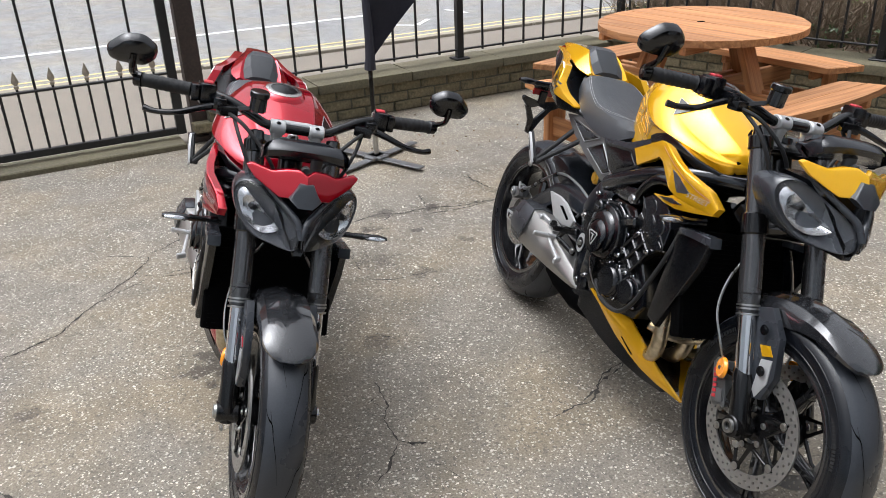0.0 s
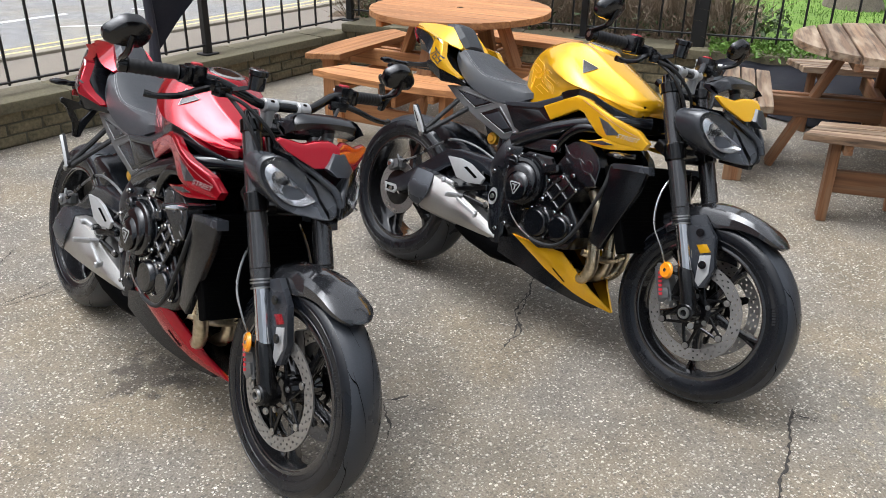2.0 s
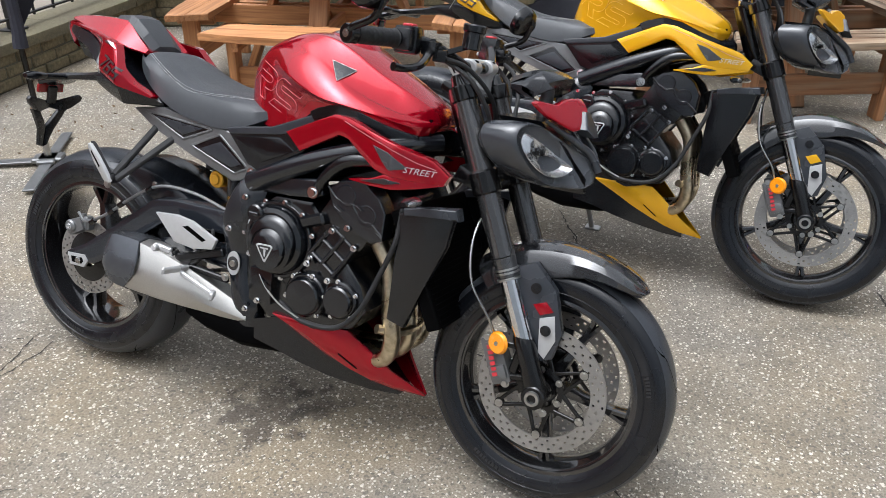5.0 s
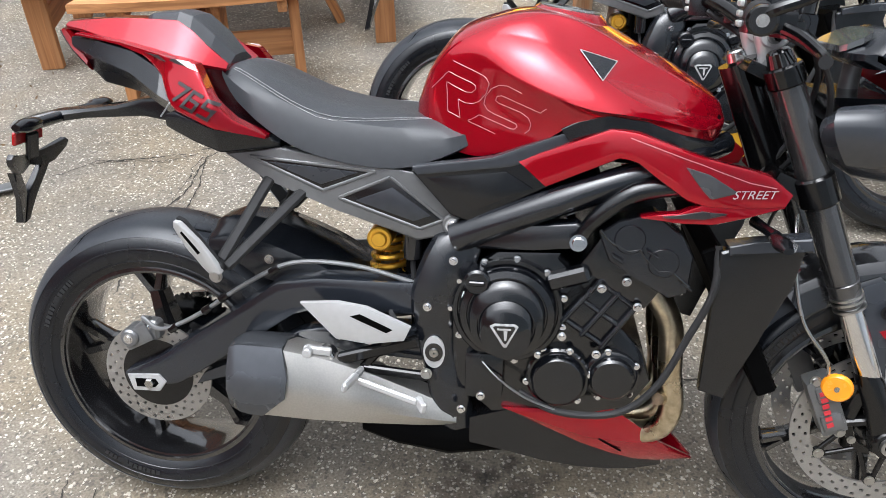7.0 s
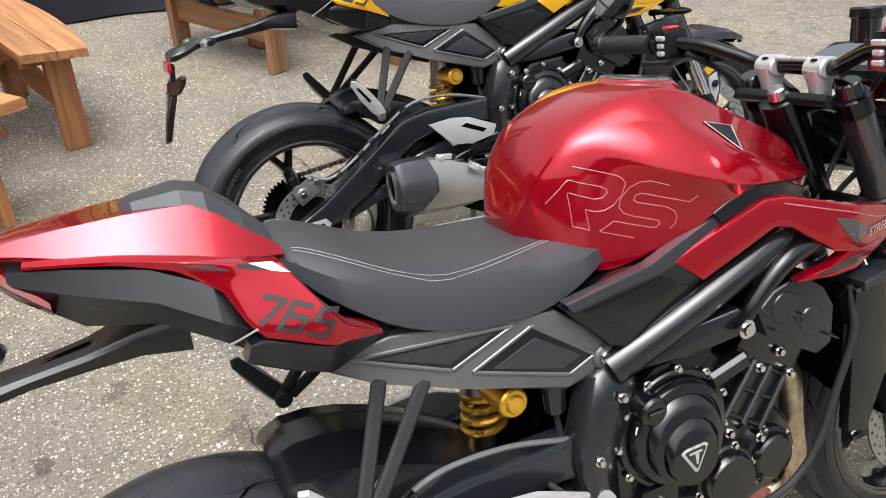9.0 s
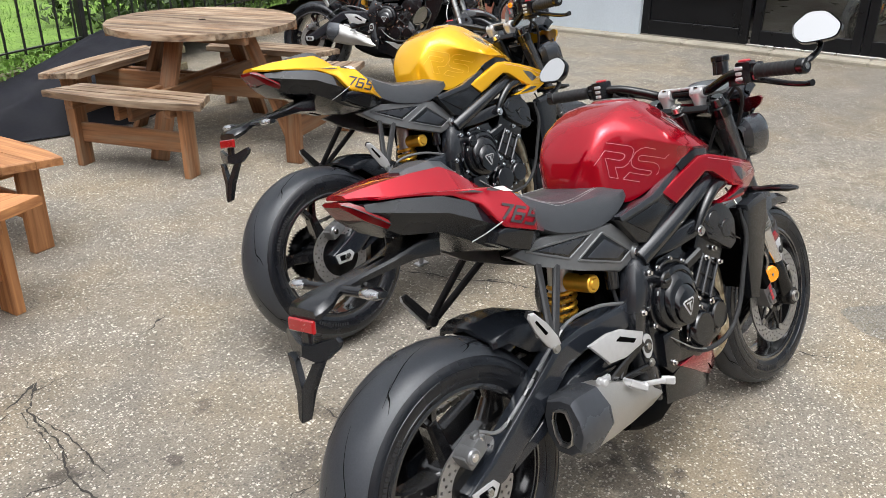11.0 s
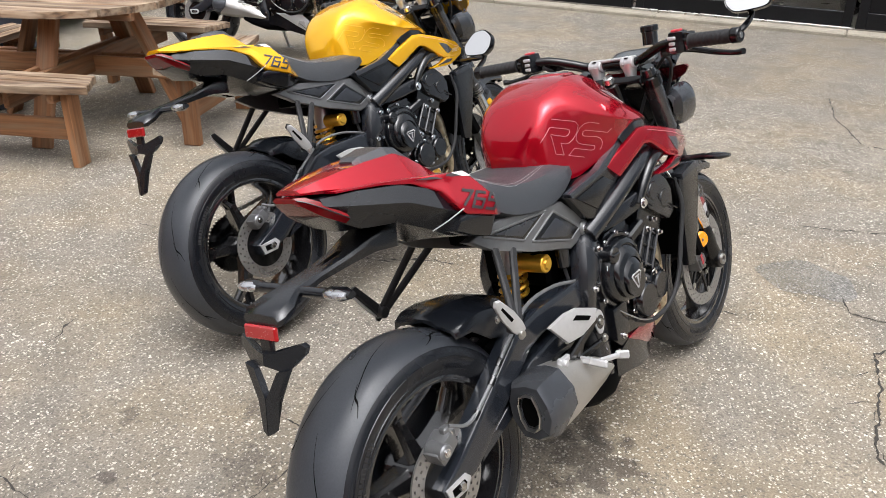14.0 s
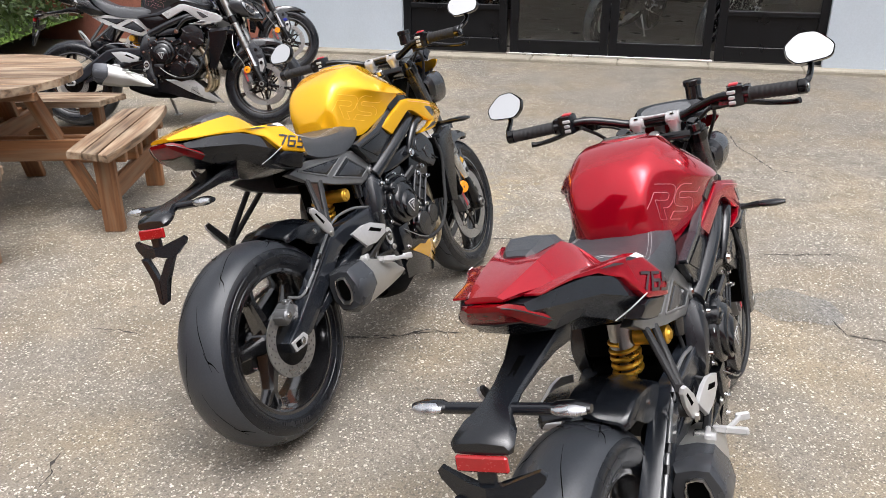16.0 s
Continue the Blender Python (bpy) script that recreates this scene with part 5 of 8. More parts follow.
    for k in range(25):
        t = (k / 24) ** 1.5
        a = radians(54 + (128 - 54) * t)
        w = 0.008 + 0.060 * math.sqrt(max(1 - (1 - min(t / 0.17, 1)) ** 2, 0))
        r = 0.331 + 0.006 * math.sin(t * 3)
        drop = 0.010 + 0.055 * min(1, t * 2.0) ** 1.2
        c, s = math.cos(a), math.sin(a)
        ring = []
        for q, (y, h) in enumerate(((-1, 1), (-1, 0.45), (-0.82, 0.12), (-0.42, 0.0), (0.0, -0.12), (0.42, 0.0), (0.82, 0.12), (1, 0.45), (1, 1))):
            rr = r - drop * h
            ring.append(Vector((FC[0] + rr * c, w * y, FC[2] + rr * s)))
        for q, (y, h) in enumerate(((0.96, 1), (0.94, 0.5), (0.78, 0.2), (0.0, 0.02), (-0.78, 0.2), (-0.94, 0.5), (-0.96, 1))):
            rr = r - drop * h - 0.003
            ring.append(Vector((FC[0] + rr * c, w * y, FC[2] + rr * s)))
        rings.append(ring)
    loft(bm, rings)
    P("front_mudguard", bm, CARBON, bike, "glossy black carbon-look front mudguard")

    # head lamps: two slanting eyes either side of a dark beak
    face_x = lambda a, z: 1.432 - 0.78 * a - 0.30 * max(z - 0.80, 0) - 0.25 * max(0.79 - z, 0)
    eye = smooth_path([(0, a, z) for a, z in ((0.008, 0.790), (0.010, 0.826), (0.030, 0.852), (0.062, 0.873), (0.100, 0.899), (0.132, 0.901), (0.153, 0.882), (0.154, 0.850), (0.137, 0.812), (0.104, 0.782), (0.054, 0.774), (0.020, 0.775))], 3, True)
    dish = smooth_path([(0, a, z) for a, z in ((0.136, 0.884), (0.147, 0.862), (0.134, 0.826), (0.110, 0.802), (0.080, 0.796), (0.050, 0.812), (0.052, 0.822), (0.084, 0.846), (0.112, 0.870))], 3, True)
    mid = sum(eye, Vector()) / len(eye)
    for s in (-1, 1):
        def eye_ring(depth, k, c=mid, shift=(0, 0)):
            out = []
            for q in eye:
                a, z = c.y + (q.y - c.y) * k + shift[0], c.z + (q.z - c.z) * k + shift[1]
                out.append(Vector((face_x(a, z) + depth, s * a, z)))
            return out

        def dish_ring(depth, k, dz=0.0):
            return [Vector((face_x(0.108, 0.832) + 0.55 * (face_x(a, z) - face_x(0.108, 0.832)) + depth, s * a, z)) if k < 0.95 else Vector((face_x(a, z) + depth, s * a, z))
                    for a, z in ((0.108 + (q.y - 0.108) * k, 0.832 + dz + (q.z - 0.832) * k) for q in dish)]

        bm = mesh()
        loft(bm, [eye_ring(-0.125, 0.66), eye_ring(-0.090, 0.98), eye_ring(-0.045, 1.06), eye_ring(-0.018, 1.065), eye_ring(-0.006, 1.05), eye_ring(-0.003, 1.02), eye_ring(-0.006, 1.0), eye_ring(-0.014, 0.98)], cap=False)
        lamp = P("head_lamp", bm, LAMP_SHELL, bike, "slanting eye-shaped head lamp in a dark shell")
        bm = mesh()
        loft(bm, [eye_ring(-0.008, 0.99), eye_ring(-0.012, 0.90), eye_ring(-0.020, 0.5), eye_ring(-0.022, 0.02)], cap=False)
        P("lamp_bowl", bm, CAP_GREY, lamp)
        bm = mesh()
        loft(bm, [dish_ring(-0.006, 1.0), dish_ring(-0.004, 0.96), dish_ring(-0.014, 0.70, 0.002), dish_ring(-0.019, 0.35, 0.004), dish_ring(-0.0195, 0.02, 0.004)], cap=False)
        P("lamp_reflector", bm, LAMP_BOWL, lamp, "bright curved lamp reflector")
        bm = mesh()
        loft(bm, [[Vector((face_x(0.108, 0.84) + d, s * (0.108 + w * math.cos(q)), 0.846 + w * 0.55 * math.sin(q))) for q in (math.pi * k / 8 for k in range(16))] for d, w in ((-0.020, 0.013), (-0.006, 0.012), (-0.003, 0.008))])
        P("bulb_hood", bm, SATIN_BLACK, lamp)
        bm = mesh()
        loft(bm, [eye_ring(-0.003, 1.0), eye_ring(0.005, 0.93), eye_ring(0.012, 0.62), eye_ring(0.015, 0.3), eye_ring(0.0155, 0.02)], cap=False)
        lens = P("lamp_lens", bm, CLEAR, lamp, "clear curved lamp lens")
        lens.visible_shadow = False

    def front_plate(bm, outline, fx, thick, bevel=0.003):
        """A shape facing forward, given by its outline in y and z, set on the surface fx."""
        area = sum(a[0] * b3[1] - b3[0] * a[1] for a, b3 in zip(outline, outline[1:] + outline[:1]))
        o = outline if area > 0 else outline[::-1]
        f, r = [bm.verts.new((fx(a, c), a, c)) for a, c in o], [bm.verts.new((fx(a, c) - thick, a, c)) for a, c in o]
        top = bm.faces.new(f)
        bm.faces.new(r[::-1])
        for i in range(len(o)):
            j = (i + 1) % len(o)
            bm.faces.new((f[j], f[i], r[i], r[j]))
        if bevel:
            bmesh.ops.bevel(bm, geom=list(top.edges), offset=bevel, segments=2, affect="EDGES", profile=0.6)
        return bm

    bm = mesh()   # dark mouth between the lamps, with a centre rib
    front_plate(bm, [(-0.095, 0.912), (-0.060, 0.862), (-0.020, 0.795), (-0.012, 0.758), (0.012, 0.758), (0.020, 0.795), (0.060, 0.862), (0.095, 0.912)], lambda a, c: face_x(abs(a), c) - 0.004 - 0.10 * max(c - 0.82, 0), 0.10, 0.004)
    P("lamp_beak", bm, BLACK_PLASTIC)
    for s in (-1, 1):
        bm = mesh()
        tube(bm, [(face_x(a, c) + 0.004, s * a, c) for a, c in ((0.0, 0.812), (0.012, 0.848), (0.034, 0.868), (0.064, 0.890), (0.098, 0.914))], [0.009, 0.009, 0.0085, 0.007, 0.004], 12)
        P("lamp_brow", bm, PANEL_GREY)
    # painted fly screen: two brows either side of a black nose badge
    fly_x = lambda a, c: 1.398 - 0.50 * abs(a) - 0.55 * (c - 0.92)
    fly = None
    for s in (-1, 1):
        bm = band(mesh(), [(0.0, 0.957), (0.018, 0.966), (0.045, 0.962), (0.080, 0.950), (0.128, 0.956), (0.140, 0.950)],
                  [(0.0, 0.926), (0.030, 0.902), (0.062, 0.897), (0.120, 0.926), (0.137, 0.944)], fly_x, 0.012, 24, 0.003)
        for v in bm.verts:
            v.co = (v.co.y, s * v.co.x, v.co.z)
        fly = P("fly_screen", bm, colour, bike, tone + " painted fly screen")
    badge = [(-0.017, 0.940), (-0.030, 0.916), (-0.040, 0.903), (-0.018, 0.886), (0.018, 0.886), (0.040, 0.903), (0.030, 0.916), (0.017, 0.940)]
    P("nose_badge", front_plate(mesh(), badge, lambda a, c: fly_x(0.5 * abs(a), c) + 0.006, 0.03, 0.005), PANEL_GREY, fly)
    # instruments
    rings = []
    for k in range(-10, 11):   # a crescent hood, thin in the middle and deep at its ends
        u = abs(k) / 10
        w = math.copysign(0.108 * math.sin(u * math.pi / 2), k)
        g = 1 - math.sqrt(max(1 - u ** 4, 0.0)) if u < 1 else 0.9
        top, low, xf, xr = 1.021 - 0.014 * u * u - 0.026 * g, 0.990 - 0.030 * u * u, 1.336 - 0.034 * u * u - 0.012 * g, 1.220 + 0.016 * u * u + 0.03 * g
        rings.append([Vector((a, w, c)) for a, c in ((xr, 0.972), (xr, 0.982), (xr + 0.030, top - 0.022), (xr + 0.058, top - 0.004), (xr + 0.070, top), (xf - 0.022, top - 0.004), (xf - 0.004, top - 0.012), (xf, (top + low) / 2), (xf - 0.006, low), (xf - 0.030, low - 0.008), (xr + 0.03, 0.958))])
    bm = loft(mesh(), rings)
    ins = P("instrument_pod", bm, TAIL_BLACK, bike, "black instrument pod")
    loft(bm := mesh(), [[Vector((1.218 + 0.070 * k, 0.076 * w * math.copysign(1, q), 0.981 + 0.034 * k + dz)) for q, dz in ((-1, 0.0), (-1, 0.010), (1, 0.010), (1, 0.0))] for k, w in ((0.0, 0.80), (0.12, 0.95), (0.45, 1.0), (0.68, 0.84), (0.80, 0.5))])
    P("display", bm, SCREEN, ins)
    bm = mesh()
    cyl(bm, (1.275, 0.035, 0.90), (1.280, 0.035, 0.985), 0.017, 0.015, 16)
    cyl(bm, (1.325, 0.0, 0.960), (1.338, 0.0, 0.958), 0.010, 0.010, 16, 0.002)
    P("pod_stalk", bm, GREY_METAL, ins)

    # handlebar with clamps, grips, controls, mirrors
    half = [(1.115, 0, 1.002), (1.112, 0.075, 1.004), (1.095, 0.125, 1.022), (1.065, 0.19, 1.044), (1.035, 0.27, 1.047), (1.008, 0.395, 1.046)]
    bm = mesh()
    tube(bm, [(x, -y, z) for x, y, z in half[:0:-1]] + half, 0.0125, 14)
    bar = P("handlebar", bm, SATIN_BLACK, bike, "black tapered handlebar")
    for s in (-1, 1):
        bm = mesh()
        a, b2 = Vector((1.032, s * 0.278, 1.047)), Vector((1.008, s * 0.398, 1.046))
        u2, v2 = frame_at(b2 - a)
        loft(bm, [[a.lerp(b2, k / 36) + (u2 * math.cos(q * math.pi / 10) + v2 * math.sin(q * math.pi / 10)) * (0.0186 if k % 4 in (1, 2) and 3 < k < 33 else 0.0176 if 0 < k < 36 else 0.020) for q in range(20)] for k in range(37)])
        P("grip", bm, GRIP, bar)
        bm = mesh()
        cyl(bm, b2, b2 + (b2 - a).normalized() * 0.022, 0.0195, 0.0195, 20, 0.003)
        P("bar_end", bm, SATIN_BLACK, bar)
        bolt(bm2 := mesh(), b2 + (b2 - a).normalized() * 0.022, b2 - a, 0.006, 0.002)
        P("bar_end_bolt", bm2, STEEL, bar)
        bm = mesh()
        box(bm, (1.045, s * 0.238, 1.047), (0.052, 0.042, 0.058), Matrix.Rotation(radians(-8 * s), 4, "Z"), 0.012, 2)
        box(bm, (1.048, s * 0.268, 1.047), (0.042, 0.022, 0.046), None, 0.010, 2)
        box(bm, (1.085, s * 0.205, 1.035), (0.035, 0.035, 0.03), None, 0.007, 2)
        sw = P("switchgear", bm, BLACK_PLASTIC, bar)
        for z, w in ((1.060, 0.022), (1.046, 0.016), (1.032, 0.018)):
            P("switch", box(mesh(), (1.017, s * 0.232, z), (0.008, w, 0.009), None, 0.002), SILVER, bar)
        box(bm := mesh(), (1.045, s * 0.236, 1.077), (0.024, 0.024, 0.006), None, 0.002)
        P("red_switch", bm, RED_SWITCH, bar)
        bm = mesh()
        tube(bm, [(1.075, s * 0.195, 1.03), (1.098, s * 0.25, 1.018), (1.112, s * 0.31, 1.0), (1.106, s * 0.36, 0.993), (1.095, s * 0.388, 0.995)], [0.010, 0.009, 0.0078, 0.0072, 0.0088], 10)
        P("lever", bm, SATIN_BLACK, bar, "black hand lever")
        bm = mesh()
        box(bm, (1.098, s * 0.185, 1.022), (0.03, 0.05, 0.026), Matrix.Rotation(radians(-20 * s), 4, "Z"), 0.006, 2)
        bolt(bm, (1.085, s * 0.20, 1.05), (0, 0, 1), 0.006, 0.005)
        bolt(bm, (1.105, s * 0.205, 1.037), (0, 0, 1), 0.007, 0.005)
        P("lever_perch", bm, SATIN_BLACK, bar)
        # mirror: arm from the bar end, shell and glass
        bm = mesh()
        tube(bm, [(1.004, s * 0.405, 1.05), (1.020, s * 0.420, 1.060), (1.066, s * 0.426, 1.082), (1.082, s * 0.424, 1.124)], [0.010, 0.008, 0.0075, 0.009], 10)
        arm = P("mirror", bm, SATIN_BLACK, bike, "black bar-end mirror")
        mc = Vector((1.062, s * 0.426, 1.130))
        mm = Matrix.Translation(mc) @ pose(0, 0, 0, 0, 24, -5 * s)
        corners = [Vector(q) for q in ((0.064, -0.004), (0.052, -0.037), (-0.032, -0.041), (-0.055, -0.018), (-0.058, 0.014), (-0.022, 0.042), (0.024, 0.038))]
        shape = []
        for k, q in enumerate(corners):   # a polygon with rounded corners
            a, b3 = corners[k - 1], corners[(k + 1) % len(corners)]
            p0, p1 = q.lerp(a, 0.3), q.lerp(b3, 0.3)
            shape += [tuple(p0 * (1 - t) ** 2 + q * 2 * t * (1 - t) + p1 * t * t) for t in (0, 0.33, 0.67, 1)]
        bm = mesh()
        rings = []
        for x, k in ((-0.010, 0.955), (-0.0115, 1.0), (0.002, 1.0), (0.014, 0.86), (0.022, 0.55), (0.024, 0.1)):
            rings.append([mm @ Vector((x, -s * a * k * -1, b3 * k)) for a, b3 in shape])
        loft(bm, rings)
        P("mirror_shell", bm, BLACK_PLASTIC, arm)
        bm = mesh()
        vs = [bm.verts.new(mm @ Vector((-0.0122, s * a * 0.94, b3 * 0.94))) for a, b3 in shape]
        bm.faces.new(vs if s < 0 else vs[::-1])
        P("mirror_glass", bm, MIRROR, arm, "silvered mirror glass")
    cl = P("bar_clamp", box(mesh(), (1.108, 0, 1.016), (0.020, 0.080, 0.009), Matrix.Rotation(radians(12), 4, "Y"), 0.003), SILVER, bike, "silver handlebar clamp")
    for s in (-1, 1):
        bm = mesh()
        loft(bm, [ellipse_ring(0, 0, 0, hy, hx, 20, 3.2) for hx, hy in ((0.018, 0.013), (0.018, 0.014), (0.024, 0.018), (0.026, 0.019))])
        for k, v in enumerate(bm.verts):   # stand the stack of rings up on the yoke
            z, hx = (0.945, 0.972, 0.992, 1.002)[k // 20], v.co.z
            v.co = (1.110 + hx - 0.06 * (z - 1.0), s * 0.052 + v.co.y, z)
        P("clamp_tower", bm, SILVER, cl)
        P("clamp_cap", loft(mesh(), [[Vector((1.113 + 0.025 * math.cos(q * math.pi / 12) * k, s * 0.052 + y, 1.003 + 0.019 * math.sin(q * math.pi / 12) * k)) for q in range(24)] for y, k in ((-0.020, 0.86), (-0.017, 1.0), (0.017, 1.0), (0.020, 0.86))]), SILVER, cl)
        for dx in (-0.015, 0.015):
            P("clamp_bolt", bolt(mesh(), (1.113 + dx, s * 0.052, 1.017), (0.15, 0, 1), 0.005, 0.003), SATIN_BLACK, cl)
    bm = mesh()
    cyl(bm, (1.136, -0.113, 1.042), (1.139, -0.113, 1.082), 0.022, 0.022, 24, 0.002)
    res = P("brake_reservoir", bm, GLOSS_BLACK, bike, "smoked brake fluid reservoir")
    P("reservoir_cap", cyl(mesh(), (1.139, -0.113, 1.078), (1.140, -0.113, 1.096), 0.0255, 0.0255, 24, 0.003), BLACK_PLASTIC, res)
    bm = mesh()
    rod(bm, (1.136, -0.113, 1.05), (1.10, -0.16, 1.03), 0.012, 0.004, 0.001)
    P("reservoir_bracket", bm, SATIN_BLACK, res)
    # cables and brake lines about the fork
    for k, pts in enumerate(([(1.098, -0.19, 1.02), (1.15, -0.14, 1.0), (1.19, -0.07, 0.93), (1.18, -0.03, 0.84), (1.13, -0.03, 0.76)],
                             [(1.09, -0.17, 1.02), (1.17, -0.15, 0.97), (1.205, -0.10, 0.87), (1.16, -0.05, 0.78)],
                             [(1.098, 0.19, 1.02), (1.16, 0.13, 0.99), (1.20, 0.06, 0.92), (1.18, 0.03, 0.82)],
                             [(1.05, 0.20, 1.03), (1.14, 0.16, 0.96), (1.14, 0.12, 0.86), (1.05, 0.12, 0.78)])):
        P("control_cable", tube(mesh(), pts, 0.0052, 8), GRIP)
    for s in (-1, 1):
        P("brake_hose", tube(mesh(), [(1.20, s * 0.05, 0.70), (1.195, s * 0.10, 0.62), (1.215, s * 0.125, 0.53), (1.265, s * 0.125, 0.46), (1.283, s * 0.105, 0.41)], 0.0036, 8), STEEL, bike, "braided steel brake hose")

    # fuel tank
    bm = mesh()
    rings = []
    for x in [0.523, 0.526, 0.532, 0.539] + [0.547 + 0.0125 * q for q in range(40)] + [1.041, 1.047, 1.052, 1.056]:
        side = tank_section(x)
        rings.append([Vector((x, -h, z)) for h, z in side] + [Vector((x, h, z)) for h, z in side[-2::-1]])
    loft(bm, rings)
    tank = part("fuel_tank", bm, colour, bike, tone + " painted fuel tank", 60)
    bm = mesh()
    lathe2 = [(0.040, 0.0025), (0.050, 0.0025), (0.055, 0.0), (0.055, -0.008), (0.040, -0.004)]
    up = Matrix.Translation((0.782, 0, 1.0375)) @ Matrix.Rotation(radians(9), 4, "Y") @ Matrix.Rotation(radians(90), 4, "X")
    lathe(bm, lathe2, (0, 0, 0), 40)
    bm.transform(up)
    P("filler_cap_ring", bm, STEEL, tank)
    bm = lathe(mesh(), [(0.053, -0.001), (0.057, -0.002), (0.066, -0.010), (0.078, -0.024), (0.050, -0.026)], (0, 0, 0), 40)
    bm.transform(up)
    P("filler_collar", bm, colour, tank)
    bm = mesh()
    lathe(bm, [(0.001, 0.001), (0.0405, 0.001), (0.0405, -0.006), (0.001, -0.006)], (0, 0, 0), 32)
    bm.transform(up)
    P("filler_cap", bm, SATIN_BLACK, tank)
    for s in (-1, 1):
        bm = plate(mesh(), [(0.799, 0.980), (0.860, 0.962), (0.836, 0.936)], lambda a, c: s * (tank_half(a, c) + 0.003), 0.004, 0.001)
        P("tank_badge", bm, TAIL_BLACK, tank, "black triangular tank badge")
        bm = mesh()
        pts = [Vector((a, s * (tank_half(a, c) + 0.003), c)) for a, c in ((0.799, 0.980), (0.860, 0.962), (0.836, 0.936), (0.799, 0.980))]
        for a, b2 in zip(pts, pts[1:]):
            cyl(bm, a, b2, 0.0007, 0.0007, 6)
        P("badge_edge", bm, SILVER, tank)
        # black recess under the tank's flank
        bm = band(mesh(), [(0.775, 0.858), (0.80, 0.872), (0.85, 0.885), (0.91, 0.876), (0.97, 0.852), (1.03, 0.834)], [(0.790, 0.838), (0.81, 0.846), (0.86, 0.862), (0.92, 0.846), (0.98, 0.822), (1.03, 0.812)], lambda a, c: s * (float(np.interp(a, [0.77, 0.85, 0.91, 0.97, 1.03], [0.170, 0.180, 0.174, 0.150, 0.105])) + 0.002), 0.03, 28, 0.004)
        P("tank_recess", bm, BLACK_PLASTIC, tank)
    # thin outlined letters on both flanks of the tank
    strokes = (((0.11, 0.96), (0.69, 0.98), (0.79, 0.96), (0.89, 0.87), (0.94, 0.65), (0.92, 0.42), (0.84, 0.29), (0.72, 0.23), (0.57, 0.23), (0.78, -0.13), (0.53, -0.13), (0.22, 0.46), (0.62, 0.46), (0.71, 0.51), (0.74, 0.62), (0.70, 0.69), (0.61, 0.71), (0.14, 0.69), (0.0, 0.0)),
               ((1.46, 1.02), (1.18, 1.02), (1.05, 0.95), (0.97, 0.80), (0.96, 0.57), (1.01, 0.41), (1.12, 0.32), (1.27, 0.30), (1.69, 0.32), (1.74, 0.27), (1.72, 0.19), (1.66, 0.16), (1.06, 0.13), (0.94, -0.12), (1.67, -0.10)),
               ((1.97, 0.95), (1.92, 0.80), (1.20, 0.76), (1.13, 0.70), (1.15, 0.60), (1.23, 0.57), (1.65, 0.61), (1.81, 0.57), (1.91, 0.47), (1.95, 0.33), (1.91, 0.18)))
    for s in (-1, 1):
        bm = mesh()
        for pts in strokes:
            line = []
            for (u0, v0), (u1, v1) in zip(pts, pts[1:]):
                for k in range(4):
                    u, v = u0 + (u1 - u0) * k / 4, v0 + (v1 - v0) * k / 4
                    x = 0.543 + 0.086 * u
                    z = 0.896 - 0.40 * (x - 0.543) + 0.064 * v
                    x += 0.040 * v
                    line.append(Vector((x, s * (tank_half(x, z) + 0.0008), z)))
            tube(bm, line, 0.0006, 5, 2)
        P("lettering", bm, YELLOW_LINE if tone == "golden yellow" else PALE_LINE, tank)

    # side wings
    wing_y = lambda a, c: 0.168 + 0.042 * min(max((a - 0.72) / 0.25, 0), 1) - 0.035 * max((a - 1.02) / 0.13, 0) - 0.10 * max(c - 0.84, 0)
    wing_up = [(0.708, 0.801), (0.855, 0.864), (0.895, 0.861), (1.005, 0.826), (1.108, 0.799), (1.149, 0.767)]
    wing_low = [(0.757, 0.760), (0.873, 0.818), (0.900, 0.812), (0.928, 0.791), (0.979, 0.757), (1.01, 0.748), (1.06, 0.744), (1.138, 0.745)]
    for s in (-1, 1):
        f = lambda a, c: s * wing_y(a, c)
        wp = P("side_wing", band(mesh(), wing_up, wing_low, f, 0.022, 40), wing_paint, bike, tone + " painted side wing")
        P("wing_blade", band(mesh(), [(0.911, 0.725), (0.97, 0.736), (1.006, 0.752), (1.06, 0.750), (1.137, 0.748)], [(0.913, 0.722), (0.973, 0.719), (1.027, 0.719), (1.08, 0.729), (1.139, 0.744)], lambda a, c: s * (wing_y(a, c) - 0.002), 0.020, 24, 0.002), wing_paint, wp)
        over = lambda a, c: s * (wing_y(a, c) + 0.0012)
        P("wing_flash", band(mesh(), [(0.972, 0.812), (1.010, 0.802), (1.057, 0.773)], [(0.973, 0.810), (1.0, 0.777), (1.015, 0.762), (1.055, 0.771)], over, 0.003, 20, 0.0003), GREY_DECAL, wp)
        P("wing_flash", band(mesh(), [(0.945, 0.7285), (1.005, 0.742), (1.045, 0.738)], [(0.947, 0.727), (1.01, 0.729), (1.043, 0.7365)], over, 0.003, 16, 0.0003), DARK_DECAL, wp)
        line = along([(0.885, 0.852, 0), (1.00, 0.816, 0), (1.075, 0.788, 0), (1.120, 0.778, 0)], 40)
        P("wing_line", ribbon(mesh(), [(q.x, q.y) for q in line], 0.0016, lambda a, c: Vector((a, s * (wing_y(a, c) + 0.0016), c))), PALE_LINE, wp)
        if s < 0:
            rear_side_text(bike, "STREET", 0.0195, (1.048, 0.763), -1, lambda x, z: wing_y(x, z) + 0.002, SILVER, wp, 0, 0.3, 1.12)
        # black panel between wing and seat
        sp = lambda a, c: s * (0.160 + 0.02 * (a - 0.55))
